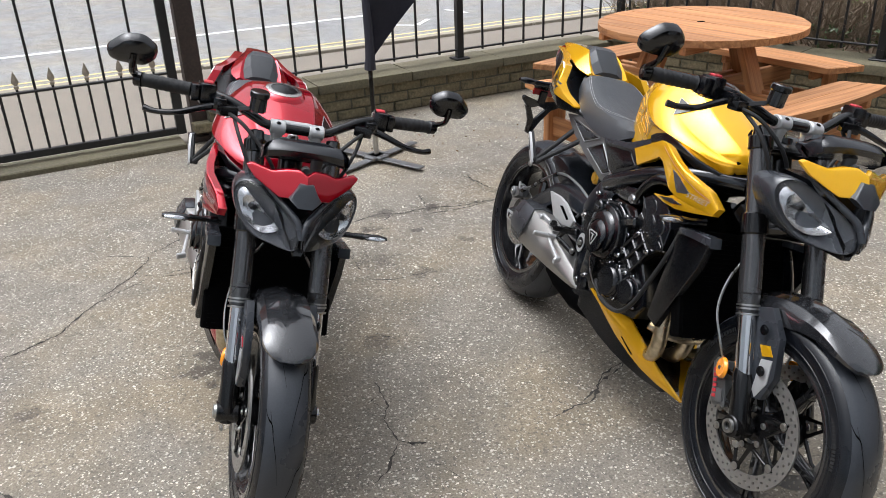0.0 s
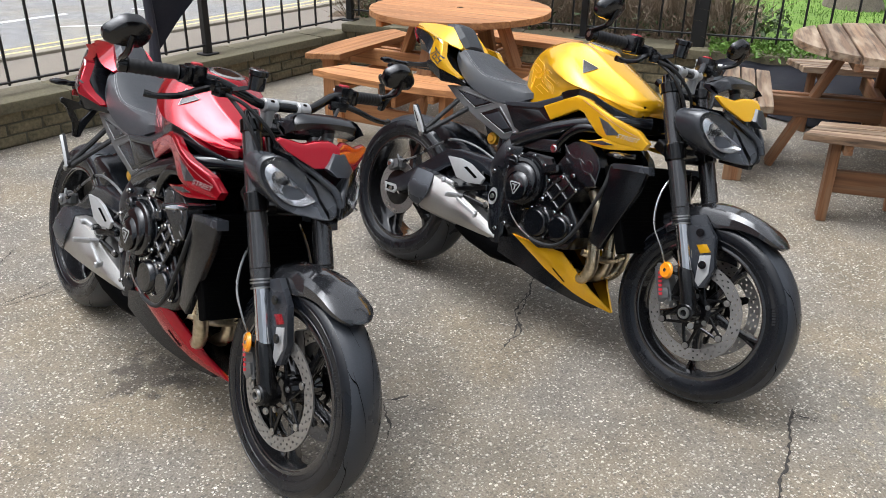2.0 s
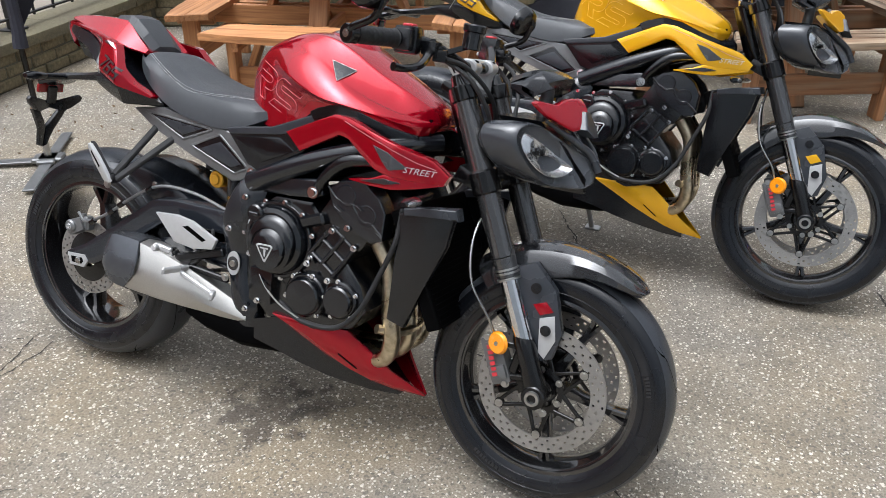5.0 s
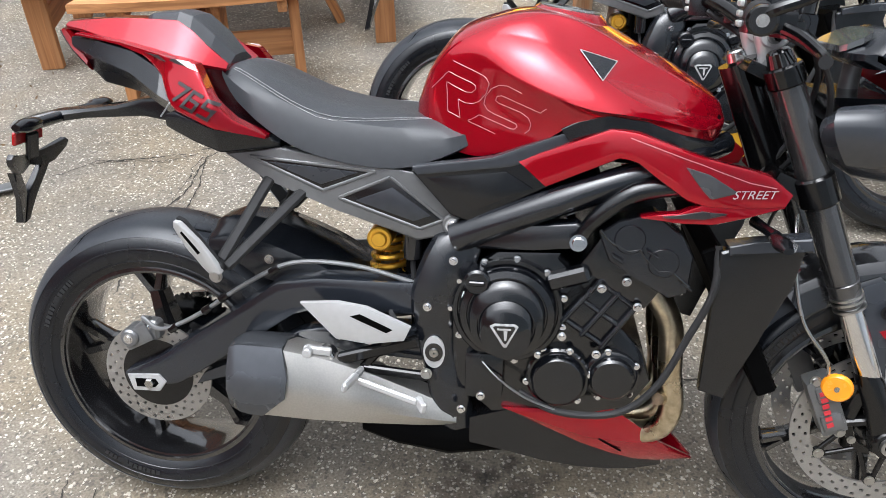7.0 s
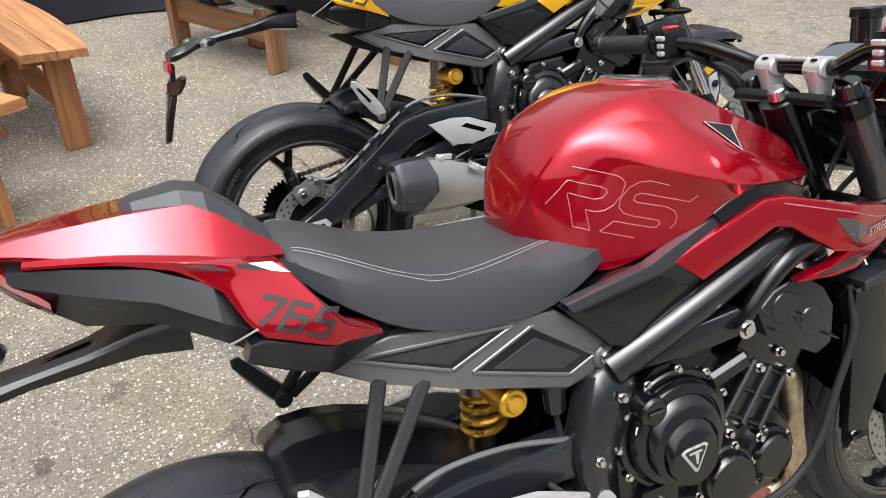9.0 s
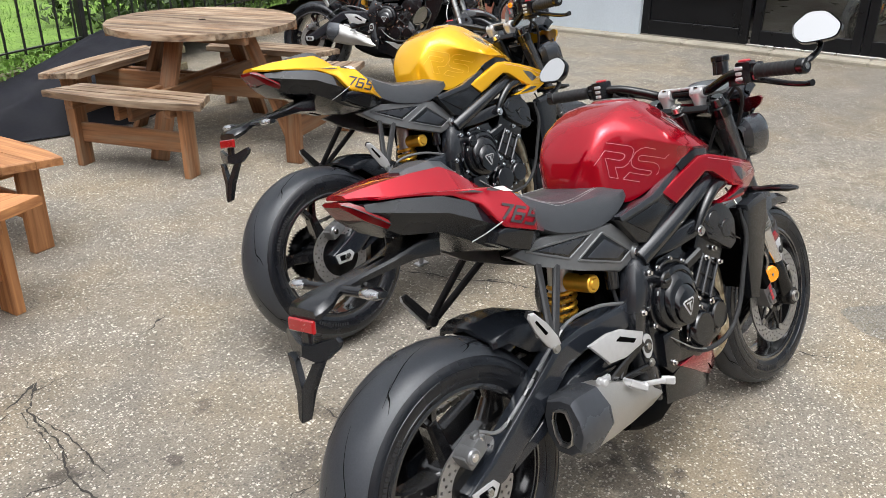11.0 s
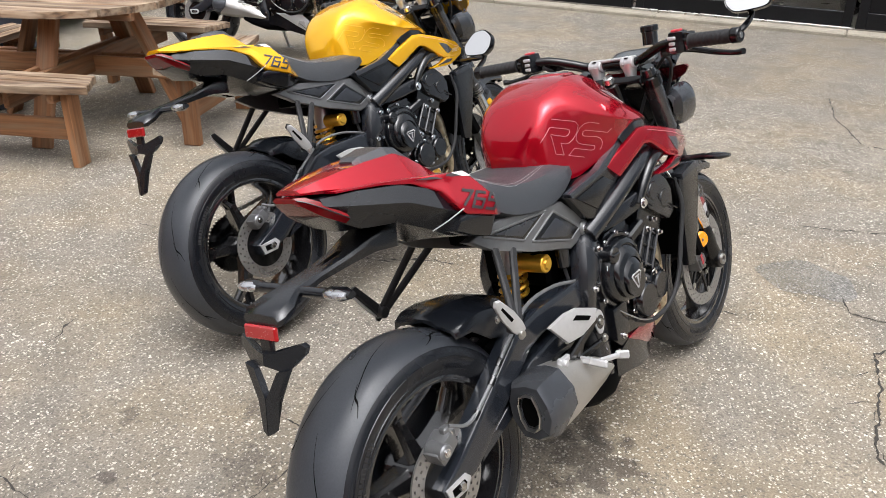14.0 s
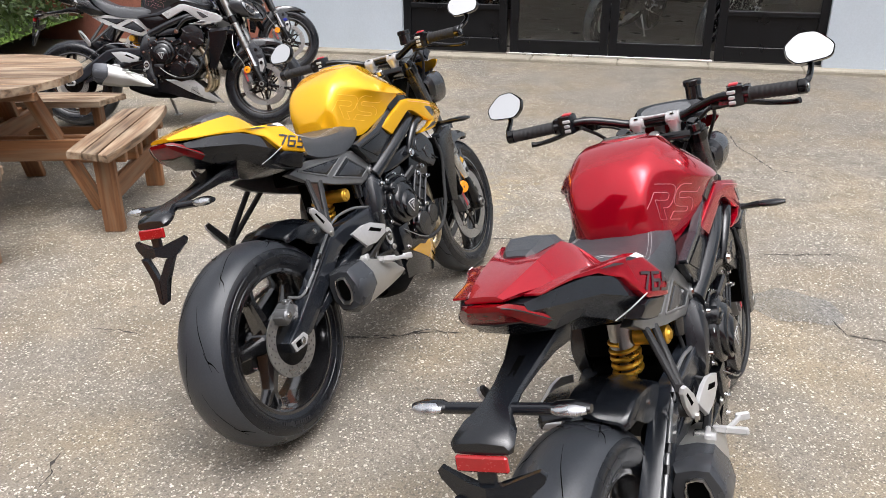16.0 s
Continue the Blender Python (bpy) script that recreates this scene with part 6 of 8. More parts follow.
        P("side_panel", plate(mesh(), [(0.528, 0.775), (0.640, 0.796), (0.715, 0.806), (0.800, 0.842), (0.800, 0.80), (0.760, 0.757), (0.632, 0.688), (0.596, 0.70)], sp, 0.05, 0.006, 3), BLACK_PLASTIC, bike, "black side panel")
        P("panel_trim", plate(mesh(), [(0.555, 0.764), (0.690, 0.782), (0.735, 0.755), (0.640, 0.712)], lambda a, c: sp(a, c) + s * 0.004, 0.006, 0.004), BLACK_PLASTIC)
        P("panel_strip", band(mesh(), [(0.530, 0.783), (0.665, 0.804), (0.80, 0.858), (0.838, 0.873)], [(0.540, 0.768), (0.70, 0.790), (0.79, 0.829), (0.852, 0.860)], lambda a, c: sp(a, c) + s * 0.0035, 0.02, 24, 0.002), PANEL_GREY, bike, "dark grey trim strip")
        # frame spar
        P("frame_spar", tube(mesh(), [(0.605, s * 0.140, 0.655), (0.70, s * 0.158, 0.700), (0.82, s * 0.166, 0.752), (0.93, s * 0.155, 0.792), (1.00, s * 0.110, 0.812), (1.06, s * 0.04, 0.820)], [0.030, 0.026, 0.025, 0.024, 0.022, 0.022], 14), FRAME_SATIN, bike, "black tubular frame spar")
        P("frame_strut", plate(mesh(), [(0.640, 0.636), (0.655, 0.662), (0.735, 0.690), (0.812, 0.704), (0.832, 0.690), (0.834, 0.668), (0.815, 0.656), (0.740, 0.648)], lambda a, c: s * (0.150 + 0.032 * min(max((a - 0.64) / 0.15, 0), 1)), 0.03, 0.007, 3), FRAME_SATIN)
        P("air_hose", tube(mesh(), [(0.815, s * 0.180, 0.672), (0.842, s * 0.186, 0.715), (0.90, s * 0.188, 0.762), (0.985, s * 0.175, 0.775), (1.06, s * 0.14, 0.785)], [0.012, 0.014, 0.017, 0.017, 0.016], 12), BLACK_PLASTIC)
        bolts("frame_bolt", [(0.815, s * 0.194, 0.673)], (0, s, 0), 0.011, 0.008, CHROME, bike)
        # rear frame plate
        casting = ((0.668, 0.590, 0.640, 0.146), (0.655, 0.566, 0.652, 0.158), (0.625, 0.550, 0.650, 0.167), (0.590, 0.536, 0.640, 0.172), (0.555, 0.527, 0.624, 0.173), (0.520, 0.526, 0.612, 0.169), (0.485, 0.532, 0.610, 0.160),
                   (0.437, 0.538, 0.616, 0.156), (0.390, 0.552, 0.630, 0.159), (0.330, 0.562, 0.640, 0.158), (0.275, 0.580, 0.646, 0.154), (0.252, 0.596, 0.640, 0.146))
        bm = loft(mesh(), [[Vector((xr + (xf - xr) * a, s * (yo - d), z)) for a, d in ((0.0, 0.045), (0.02, 0.016), (0.10, 0.005), (0.26, 0.0), (0.52, 0.001), (0.70, 0.007), (0.88, 0.012), (0.98, 0.020), (1.0, 0.045))] for z, xr, xf, yo in casting])
        fp = P("frame_plate", bm, FRAME_SATIN, bike, "black cast swingarm pivot plate")
        bm = mesh()
        lathe(bm, [(0.002, s * 0.167), (0.008, s * 0.167), (0.010, s * 0.158), (0.002, s * 0.158)], (0.572, 0, 0.437), 24)
        P("pivot_bolt", bm, STEEL, fp)
        bm = loft(mesh(), [[Vector((0.572 + 0.020 * math.cos(a), y, 0.437 + 0.032 * math.sin(a))) for a in (2 * math.pi * k / 24 for k in range(24))] for y in (s * 0.158, s * 0.1615)])
        P("pivot_cap", bm, SILVER, fp)
        bm = loft(mesh(), [[Vector((0.572 + 0.0165 * math.cos(a), y, 0.437 + 0.0185 * math.sin(a))) for a in (2 * math.pi * k / 24 for k in range(24))] for y in (s * 0.158, s * 0.1628)])
        P("pivot_ring", bm, GLOSS_BLACK, fp)
        # subframe: a dark panel under a raised grey lattice
        sy = lambda x: s * (0.128 + 0.012 * (x - 0.3) / 0.3)
        out = [(0.185, 0.782), (0.290, 0.797), (0.530, 0.766), (0.622, 0.688), (0.608, 0.660), (0.536, 0.642), (0.393, 0.688), (0.262, 0.738)]
        cast = P("subframe", plate(mesh(), out, lambda a, c: sy(a), 0.024, 0.005, 3), sub, bike, "grey metal lattice subframe")
        for tri in (INSET_L, INSET_R):
            mid2 = (sum(a for a, c in tri) / len(tri), sum(c for a, c in tri) / len(tri))
            ins = [Vector((a, sy(a) + s * 0.0008, c)) for a, c in tri]
            bm = mesh()
            for a, b2 in zip(ins, ins[1:] + ins[:1]):
                rod(bm, a, b2, 0.006, 0.004, 0.0015)
            P("inset_rim", bm, sub, cast)
            P("subframe_inset", plate(mesh(), tri, lambda a, c: sy(a) + s * 0.0012, 0.004, 0.001), BLACK_PLASTIC, cast, "black triangular inset panel")
            small = [(mid2[0] + (a - mid2[0]) * 0.72, mid2[1] + (c - mid2[1]) * 0.66) for a, c in tri]
            P("inset_panel", plate(mesh(), small, lambda a, c: sy(a) + s * 0.0032, 0.004, 0.0018), PANEL_GREY, cast)
        bm = mesh()
        cyl(bm, (0.600, s * 0.122, 0.676), (0.600, s * 0.146, 0.676), 0.022, 0.020, 24, 0.003)
        P("subframe_boss", bm, sub, cast)
        P("subframe_bolt", bolt(mesh(), (0.600, s * 0.146, 0.676), (0, s, 0), 0.010, 0.006), CHROME, cast)
        # passenger peg and its hanger
        peg = Vector((0.190, s * 0.206, 0.596))
        bm = mesh()
        rod(bm, (0.268, s * 0.122, 0.742), (0.196, s * 0.198, 0.606), 0.020, 0.013, 0.004, (0.2, s * 0.8, 0.5))
        rod(bm, (0.330, s * 0.122, 0.722), (0.204, s * 0.200, 0.594), 0.020, 0.013, 0.004, (0.2, s * 0.8, 0.5))
        cyl(bm, peg - Vector((0, s * 0.022, 0)), peg + Vector((0, s * 0.008, 0)), 0.015, 0.014, 16, 0.003)
        hg = P("peg_hanger", bm, GRIP, bike)
        tip = Vector((0.124, s * 0.209, 0.684))
        along_peg = (tip - peg).normalized()
        face = Vector((-0.45, s * 0.88, 0.1))
        face = (face - along_peg * face.dot(along_peg)).normalized()
        across = along_peg.cross(face)
        turn = Matrix.Translation(peg + face * 0.008) @ Matrix((along_peg, face, across)).transposed().to_4x4()
        bm = plate(mesh(), [(-0.012, -0.011), (0.012, -0.017), (0.060, -0.016), (0.100, -0.009), (0.108, 0.0), (0.100, 0.010), (0.055, 0.016), (0.010, 0.015), (-0.012, 0.010)], 0.004, 0.009, 0.003, 2)
        bm.transform(turn)
        blade = P("passenger_peg", bm, SILVER, hg, "folded silver passenger peg")
        bm = plate(mesh(), [(0.038, -0.004), (0.086, -0.003), (0.086, 0.003), (0.038, 0.004)], 0.0046, 0.002, 0)
        bm.transform(turn)
        P("peg_slot", bm, GROOVE, blade)
        bm = plate(mesh(), [(0.010, -0.013), (0.104, -0.008), (0.110, 0.004), (0.098, 0.012), (0.010, 0.013)], -0.015, 0.009, 0.003, 2)
        bm.transform(turn)
        P("peg_rubber", bm, GRIP, blade)
        P("peg_bolt", bolt(mesh(), peg + Vector((0, s * 0.008, -0.014)), (0, s, 0), 0.009, 0.006), STEEL, hg)
        # rider's peg, heel guard
        bm = plate(mesh(), [(0.330, 0.528), (0.400, 0.534), (0.452, 0.527), (0.532, 0.493), (0.520, 0.466), (0.455, 0.455), (0.394, 0.462)], s * 0.185, 0.010, 0.003)
        heel = P("heel_guard", bm, SILVER, bike, "silver heel guard")
        P("heel_slot", plate(mesh(), [(0.422, 0.508), (0.440, 0.514), (0.500, 0.487), (0.488, 0.480)], s * 0.1856, 0.004, 0), GROOVE, heel)
        bm = mesh()
        rod(bm, (0.545, s * 0.165, 0.46), (0.395, s * 0.172, 0.415), 0.022, 0.018, 0.004)
        rod(bm, (0.50, s * 0.168, 0.47), (0.44, s * 0.168, 0.40), 0.016, 0.014, 0.003)
        rod(bm, (0.44, s * 0.17, 0.40), (0.565, s * 0.168, 0.39), 0.016, 0.014, 0.003)
        P("peg_bracket", bm, SATIN_BLACK, heel)
        bm = mesh()
        bolt(bm, (0.372, s * 0.172, 0.418), (0, s, 0), 0.014, 0.012)
        cyl(bm, (0.372, s * 0.150, 0.418), (0.372, s * 0.184, 0.418), 0.018, 0.018, 20, 0.003)
        P("peg_pivot", bm, STEEL, heel)
        bolts("peg_bolt", [(x, s * 0.176, z) for x, z in ((0.515, 0.482), (0.40, 0.468), (0.455, 0.462), (0.56, 0.40))], (0, s, 0), 0.008, 0.006, STEEL, heel)
        bm = mesh()
        rod(bm, (0.44, s * 0.175, 0.398), (0.425, s * 0.258, 0.402), 0.019, 0.011, 0.004)
        P("rider_peg", bm, SILVER, heel, "ribbed silver rider peg")
        bm = mesh()
        rod(bm, (0.435, s * 0.20, 0.39), (0.55, s * 0.215, 0.362), 0.013, 0.010, 0.003)
        rod(bm, (0.55, s * 0.205, 0.362), (0.565, s * 0.235, 0.360), 0.02, 0.012, 0.003)
        P("foot_lever", bm, SILVER, heel)
        # radiator shroud, indicator
        P("radiator_shroud", plate(mesh(), [(1.045, 0.670), (1.075, 0.678), (1.182, 0.694), (1.168, 0.612), (1.124, 0.507), (1.085, 0.400), (1.040, 0.412)], s * 0.190, 0.02, 0.006, 2), BLACK_PLASTIC, bike, "black radiator shroud")
        P("shroud_cap", plate(mesh(), [(1.056, 0.682), (1.100, 0.690), (1.184, 0.702), (1.192, 0.676), (1.165, 0.682), (1.100, 0.672), (1.060, 0.664)], s * 0.196, 0.035, 0.004), PANEL_GREY)
        bm = mesh()
        tube(bm, [(1.10, s * 0.16, 0.715), (1.108, s * 0.21, 0.716), (1.112, s * 0.245, 0.717)], [0.010, 0.008, 0.010], 10)
        loft(bm, [[Vector((1.112 + w * math.cos(a), s * y, 0.717 + w * 0.62 * math.sin(a))) for a in (2 * math.pi * k / 14 for k in range(14))] for y, w in ((0.240, 0.008), (0.255, 0.015), (0.29, 0.016), (0.315, 0.008))])
        ind = P("front_indicator", bm, BLACK_PLASTIC, bike)
        bm = mesh()
        loft(bm, [[Vector((1.119 + w * math.cos(a), s * y, 0.717 + w * 0.6 * math.sin(a))) for a in (2 * math.pi * k / 14 for k in range(14))] for y, w in ((0.248, 0.005), (0.262, 0.0115), (0.29, 0.0125), (0.308, 0.006))])
        P("indicator_lens", bm, LAMP_BOWL, ind)
    # seat
    bm = mesh()
    st = ((0.178, 0.930, 0.915, 0.090), (0.205, 0.936, 0.880, 0.120), (0.265, 0.912, 0.832, 0.136), (0.33, 0.880, 0.794, 0.139), (0.41, 0.862, 0.777, 0.140), (0.50, 0.856, 0.766, 0.139), (0.58, 0.856, 0.792, 0.133), (0.628, 0.852, 0.818, 0.120), (0.655, 0.845, 0.825, 0.095))
    rings = []
    for x, zt, zl, w in st:
        prof = [(0, zt), (0.45, zt - 0.001), (0.72, zt - 0.006), (0.88, zt - 0.018), (0.97, (zt + zl) / 2), (1.0, zl), (0.9, zl - 0.006), (0.45, zl - 0.008)]
        rings.append([Vector((x, -w * a, c)) for a, c in prof] + [Vector((x, 0, zl - 0.008))] + [Vector((x, w * a, c)) for a, c in prof[:0:-1]])
    fine = []
    for a, b2 in zip(rings, rings[1:]):
        fine += [[p.lerp(q, t / 3) for p, q in zip(a, b2)] for t in range(3)]
    fine.append(rings[-1])
    for it in range(3):
        fine = [fine[0]] + [[(p + 2 * q + r) / 4 for p, q, r in zip(a, b2, c)] for a, b2, c in zip(fine, fine[1:], fine[2:])] + [fine[-1]]
    loft(bm, fine)
    seat = P("seat", bm, SEAT, bike, "dark grey vinyl seat with pale stitching")
    bm = mesh()
    nf = len(fine)
    for off in (0.0, 0.045):
        for s in (-1, 1):
            line = []
            for i in range(2, nf - 4):
                t = (i - 2) / (nf - 7)
                k = 0.70 + 0.17 * math.sin(min(t * 2.4, 1.57)) - 0.72 * max(t - 0.48, 0) + off
                ring = fine[i]
                half = [q for q in ring if q.y * s >= -1e-6 and q.z > ring[8].z + 0.01]
                half.sort(key=lambda q: abs(q.y))
                w = max(abs(q.y) for q in ring) * k
                for a, b2 in zip(half, half[1:]):
                    if abs(a.y) <= w <= abs(b2.y) or b2 is half[-1]:
                        f2 = (w - abs(a.y)) / max(abs(b2.y) - abs(a.y), 1e-6)
                        line.append(a.lerp(b2, min(f2, 1)) + Vector((0, 0, 0.0009)))
                        break
            tube(bm, line, 0.00045, 5, 1)
    P("stitching", bm, STITCH, seat)

    # tail: black under-body, painted cowl and flanks, lamp
    def shell(stations):
        """Mirrored sections from front to rear: x and then the half section as (half width, level) from the upper middle round to the lower middle."""
        bm = mesh()
        loft(bm, [[Vector((x, -h, z)) for h, z in half] + [Vector((x, h, z)) for h, z in half[-2:0:-1]] for x, *half in stations])
        return bm

    tail = part("tail_body", shell((
        (-0.115, (0, 0.972), (0.058, 0.972), (0.064, 0.957), (0.045, 0.938), (0, 0.932)),
        (-0.05, (0, 0.968), (0.092, 0.968), (0.101, 0.940), (0.074, 0.894), (0, 0.886)),
        (0.03, (0, 0.955), (0.122, 0.955), (0.137, 0.920), (0.092, 0.880), (0, 0.866)),
        (0.09, (0, 0.920), (0.146, 0.928), (0.165, 0.888), (0.112, 0.846), (0, 0.830)),
        (0.13, (0, 0.880), (0.150, 0.895), (0.170, 0.868), (0.120, 0.820), (0, 0.802)),
        (0.20, (0, 0.850), (0.146, 0.852), (0.160, 0.834), (0.122, 0.795), (0, 0.785)),
        (0.29, (0, 0.815), (0.120, 0.816), (0.128, 0.806), (0.108, 0.790), (0, 0.785)))), TAIL_BLACK, bike, "black lower tail body", 20)
    part("tail_cowl", shell((
        (-0.138, (0, 0.997), (0.016, 0.997), (0.026, 0.995), (0.036, 0.990), (0.034, 0.986), (0, 0.986)),
        (-0.10, (0, 1.002), (0.022, 1.002), (0.036, 1.000), (0.048, 0.984), (0.046, 0.978), (0, 0.978)),
        (-0.05, (0, 1.005), (0.026, 1.006), (0.044, 1.004), (0.067, 0.974), (0.065, 0.968), (0, 0.968)),
        (0.02, (0, 1.005), (0.036, 1.006), (0.052, 1.006), (0.088, 0.962), (0.086, 0.956), (0, 0.954)),
        (0.09, (0, 0.999), (0.048, 1.000), (0.059, 1.004), (0.102, 0.950), (0.100, 0.944), (0, 0.944)),
        (0.12, (0, 0.980), (0.056, 0.981), (0.067, 0.987), (0.106, 0.942), (0.103, 0.937), (0, 0.936)),
        (0.15, (0, 0.955), (0.062, 0.956), (0.074, 0.962), (0.104, 0.934), (0.101, 0.929), (0, 0.929)),
        (0.185, (0, 0.928), (0.062, 0.929), (0.076, 0.934), (0.088, 0.926), (0.086, 0.922), (0, 0.922)))), colour, bike, tone + " painted tail cowl", 20)
    pad = part("cowl_pad", shell((
        (0.016, (0, 1.009), (0.018, 1.008), (0.020, 1.004), (0, 1.003)),
        (0.030, (0, 1.015), (0.026, 1.014), (0.033, 1.005), (0, 1.000)),
        (0.085, (0, 1.021), (0.036, 1.019), (0.051, 1.003), (0, 0.990)),
        (0.112, (0, 1.014), (0.042, 1.011), (0.060, 0.988), (0, 0.975)),
        (0.150, (0, 0.982), (0.040, 0.979), (0.064, 0.959), (0, 0.940)),
        (0.182, (0, 0.946), (0.030, 0.944), (0.060, 0.930), (0, 0.920)))), SEAT, bike, "black pad on the tail cowl", 14)
    fl = lambda a, c: 0.106 + 0.048 * min(max(a / 0.11, 0), 1) + 0.028 * min(max((a - 0.08) / 0.12, 0), 1) + 0.34 * min(max(0.94 - c, 0), 0.065) - 0.25 * max(-a, 0) - 0.055 * min(max((a - 0.20) / 0.08, 0), 1)
    digits = (((0.0, 1.0), (1.0, 1.0), (0.5, 0.0)), ((0.98, 1.0), (0.12, 1.0), (0.02, 0.0), (0.9, 0.0), (0.94, 0.54), (0.22, 0.54)), ((1.0, 1.0), (0.12, 1.0), (0.08, 0.56), (0.94, 0.56), (0.9, 0.0), (0.0, 0.0)))
    for s in (-1, 1):
        f = P("tail_flank", band(mesh(), [(-0.095, 0.980), (-0.044, 0.974), (0.0, 0.969), (0.05, 0.961), (0.138, 0.948), (0.165, 0.942), (0.196, 0.893), (0.228, 0.853), (0.273, 0.822)], [(-0.095, 0.976), (-0.044, 0.970), (0.0, 0.963), (0.054, 0.949), (0.098, 0.920), (0.114, 0.886), (0.128, 0.866), (0.185, 0.845), (0.273, 0.817)], lambda a, c: s * fl(a, c), 0.03, 40, 0.003), colour, bike, tone + " painted tail flank")
        P("tail_skirt", band(mesh(), [(0.112, 0.860), (0.128, 0.8645), (0.185, 0.8435), (0.275, 0.8155)], [(0.105, 0.836), (0.15, 0.812), (0.20, 0.794), (0.29, 0.797)], lambda a, c: s * (fl(a, max(c, 0.85)) - 0.001 - 0.5 * max(0.85 - c, 0)), 0.03, 20, 0.003), TAIL_BLACK, tail)
        if s < 0:
            for k, pts in enumerate(digits):
                def put(u, v):
                    a, c = 0.0305 * k + u + 0.30 * v, v
                    x, z = 0.116 + a * 0.921 + c * 0.39, 0.8875 - a * 0.39 + c * 0.921
                    return Vector((x, -(fl(x, z) + 0.0020), z))
                fine_pts = [(u0 + (u1 - u0) * q / 4, v0 + (v1 - v0) * q / 4) for (u0, v0), (u1, v1) in zip(pts, pts[1:]) for q in range(4)] + [pts[-1]]
                P("digit", ribbon(mesh(), [(u * 0.0235, v * 0.031) for u, v in fine_pts], 0.0058, put), red_text, f)
        P("flank_flash", plate(mesh(), [(0.060, 0.955), (0.128, 0.949), (0.150, 0.938), (0.105, 0.944)], lambda a, c: s * (fl(a, c) + 0.0012), 0.003, 0), DARK_DECAL, f)
        P("flank_flash", plate(mesh(), [(0.131, 0.9485), (0.155, 0.946), (0.172, 0.931), (0.152, 0.9365)], lambda a, c: s * (fl(a, c) + 0.0012), 0.003, 0), WHITE_DECAL, f)
        P("tail_line", tube(mesh(), [(0.078, s * 0.134, 0.846), (0.098, s * 0.160, 0.860), (0.122, s * 0.188, 0.879)], 0.0014, 6), SILVER, tail)
    lamp = part("tail_lamp", shell((
        (-0.150, (0, 0.984), (0.026, 0.984), (0.034, 0.980), (0.028, 0.975), (0, 0.974)),
        (-0.136, (0, 0.984), (0.042, 0.982), (0.050, 0.971), (0.040, 0.960), (0, 0.958)),
        (-0.112, (0, 0.970), (0.061, 0.965), (0.069, 0.951), (0.054, 0.937), (0, 0.934)),
        (-0.078, (0, 0.938), (0.080, 0.932), (0.085, 0.924), (0.070, 0.914), (0, 0.910)))), RED_LENS, bike, "dark red tail lamp lens", 25)
    for s in (-1, 1):
        P("lamp_seam", tube(mesh(), [(-0.150, s * 0.0345, 0.980), (-0.136, s * 0.0505, 0.971), (-0.112, s * 0.0695, 0.951), (-0.078, s * 0.0855, 0.924)], 0.0012, 6), GLOSS_BLACK, lamp)
    # tail arm: a flat tapering beam under the tail, a cross bar for the indicators, a broad head over the plate bracket
    hold = part("plate_holder", shell((
        (-0.268, (0, 0.806), (0.044, 0.802), (0.050, 0.794), (0.046, 0.786), (0, 0.784)),
        (-0.258, (0, 0.813), (0.048, 0.810), (0.057, 0.798), (0.052, 0.785), (0, 0.782)),
        (-0.225, (0, 0.822), (0.042, 0.819), (0.050, 0.806), (0.046, 0.795), (0, 0.792)),
        (-0.195, (0, 0.829), (0.026, 0.827), (0.032, 0.818), (0.028, 0.806), (0, 0.803)),
        (-0.13, (0, 0.836), (0.026, 0.834), (0.030, 0.828), (0.024, 0.816), (0, 0.814)),
        (-0.06, (0, 0.846), (0.032, 0.844), (0.037, 0.838), (0.030, 0.822), (0, 0.820)),
        (0.0, (0, 0.862), (0.044, 0.860), (0.048, 0.852), (0.042, 0.828), (0, 0.824)),
        (0.06, (0, 0.872), (0.050, 0.870), (0.054, 0.858), (0.048, 0.820), (0, 0.814)))), TAIL_BLACK, bike, "black tail arm for plate and indicators", 40)
    P("indicator_bar", cyl(mesh(), (-0.182, -0.10, 0.817), (-0.182, 0.10, 0.817), 0.0105, n=12), TAIL_BLACK, hold)
    P("arm_channel", box(mesh(), (-0.06, 0, 0.8435), (0.11, 0.016, 0.006), Matrix.Rotation(radians(-9), 4, "Y"), 0.002), GROOVE, hold)
    P("tail_reflector", box(mesh(), (-0.273, 0, 0.772), (0.010, 0.092, 0.027), Matrix.Rotation(radians(8), 4, "Y"), 0.003), RED_REFLECTOR, hold, "red rectangular reflector")
    P("bracket_stub", box(mesh(), (-0.266, 0, 0.752), (0.012, 0.034, 0.055), Matrix.Rotation(radians(8), 4, "Y"), 0.004), TAIL_BLACK, hold)
    for s in (-1, 1):
        wing = [(s * a, c) for a, c in ((0.0, 0.734), (0.030, 0.735), (0.088, 0.752), (0.097, 0.744), (0.092, 0.732), (0.062, 0.708), (0.036, 0.702), (0.0, 0.712))]
        leg = [(s * a, c) for a, c in ((0.034, 0.703), (0.064, 0.709), (0.050, 0.688), (0.024, 0.645), (0.015, 0.592), (0.001, 0.586), (0.001, 0.652), (0.014, 0.672))]
        P("bracket_wing", front_plate(mesh(), wing, lambda a, c: -0.270 - 0.18 * (0.745 - c) + 0.25 * abs(a), 0.012, 0.003), TAIL_BLACK, hold)
        P("bracket_leg", front_plate(mesh(), leg, lambda a, c: -0.268 - 0.24 * (0.745 - c) + 0.10 * abs(a), 0.014, 0.004), TAIL_BLACK, hold)
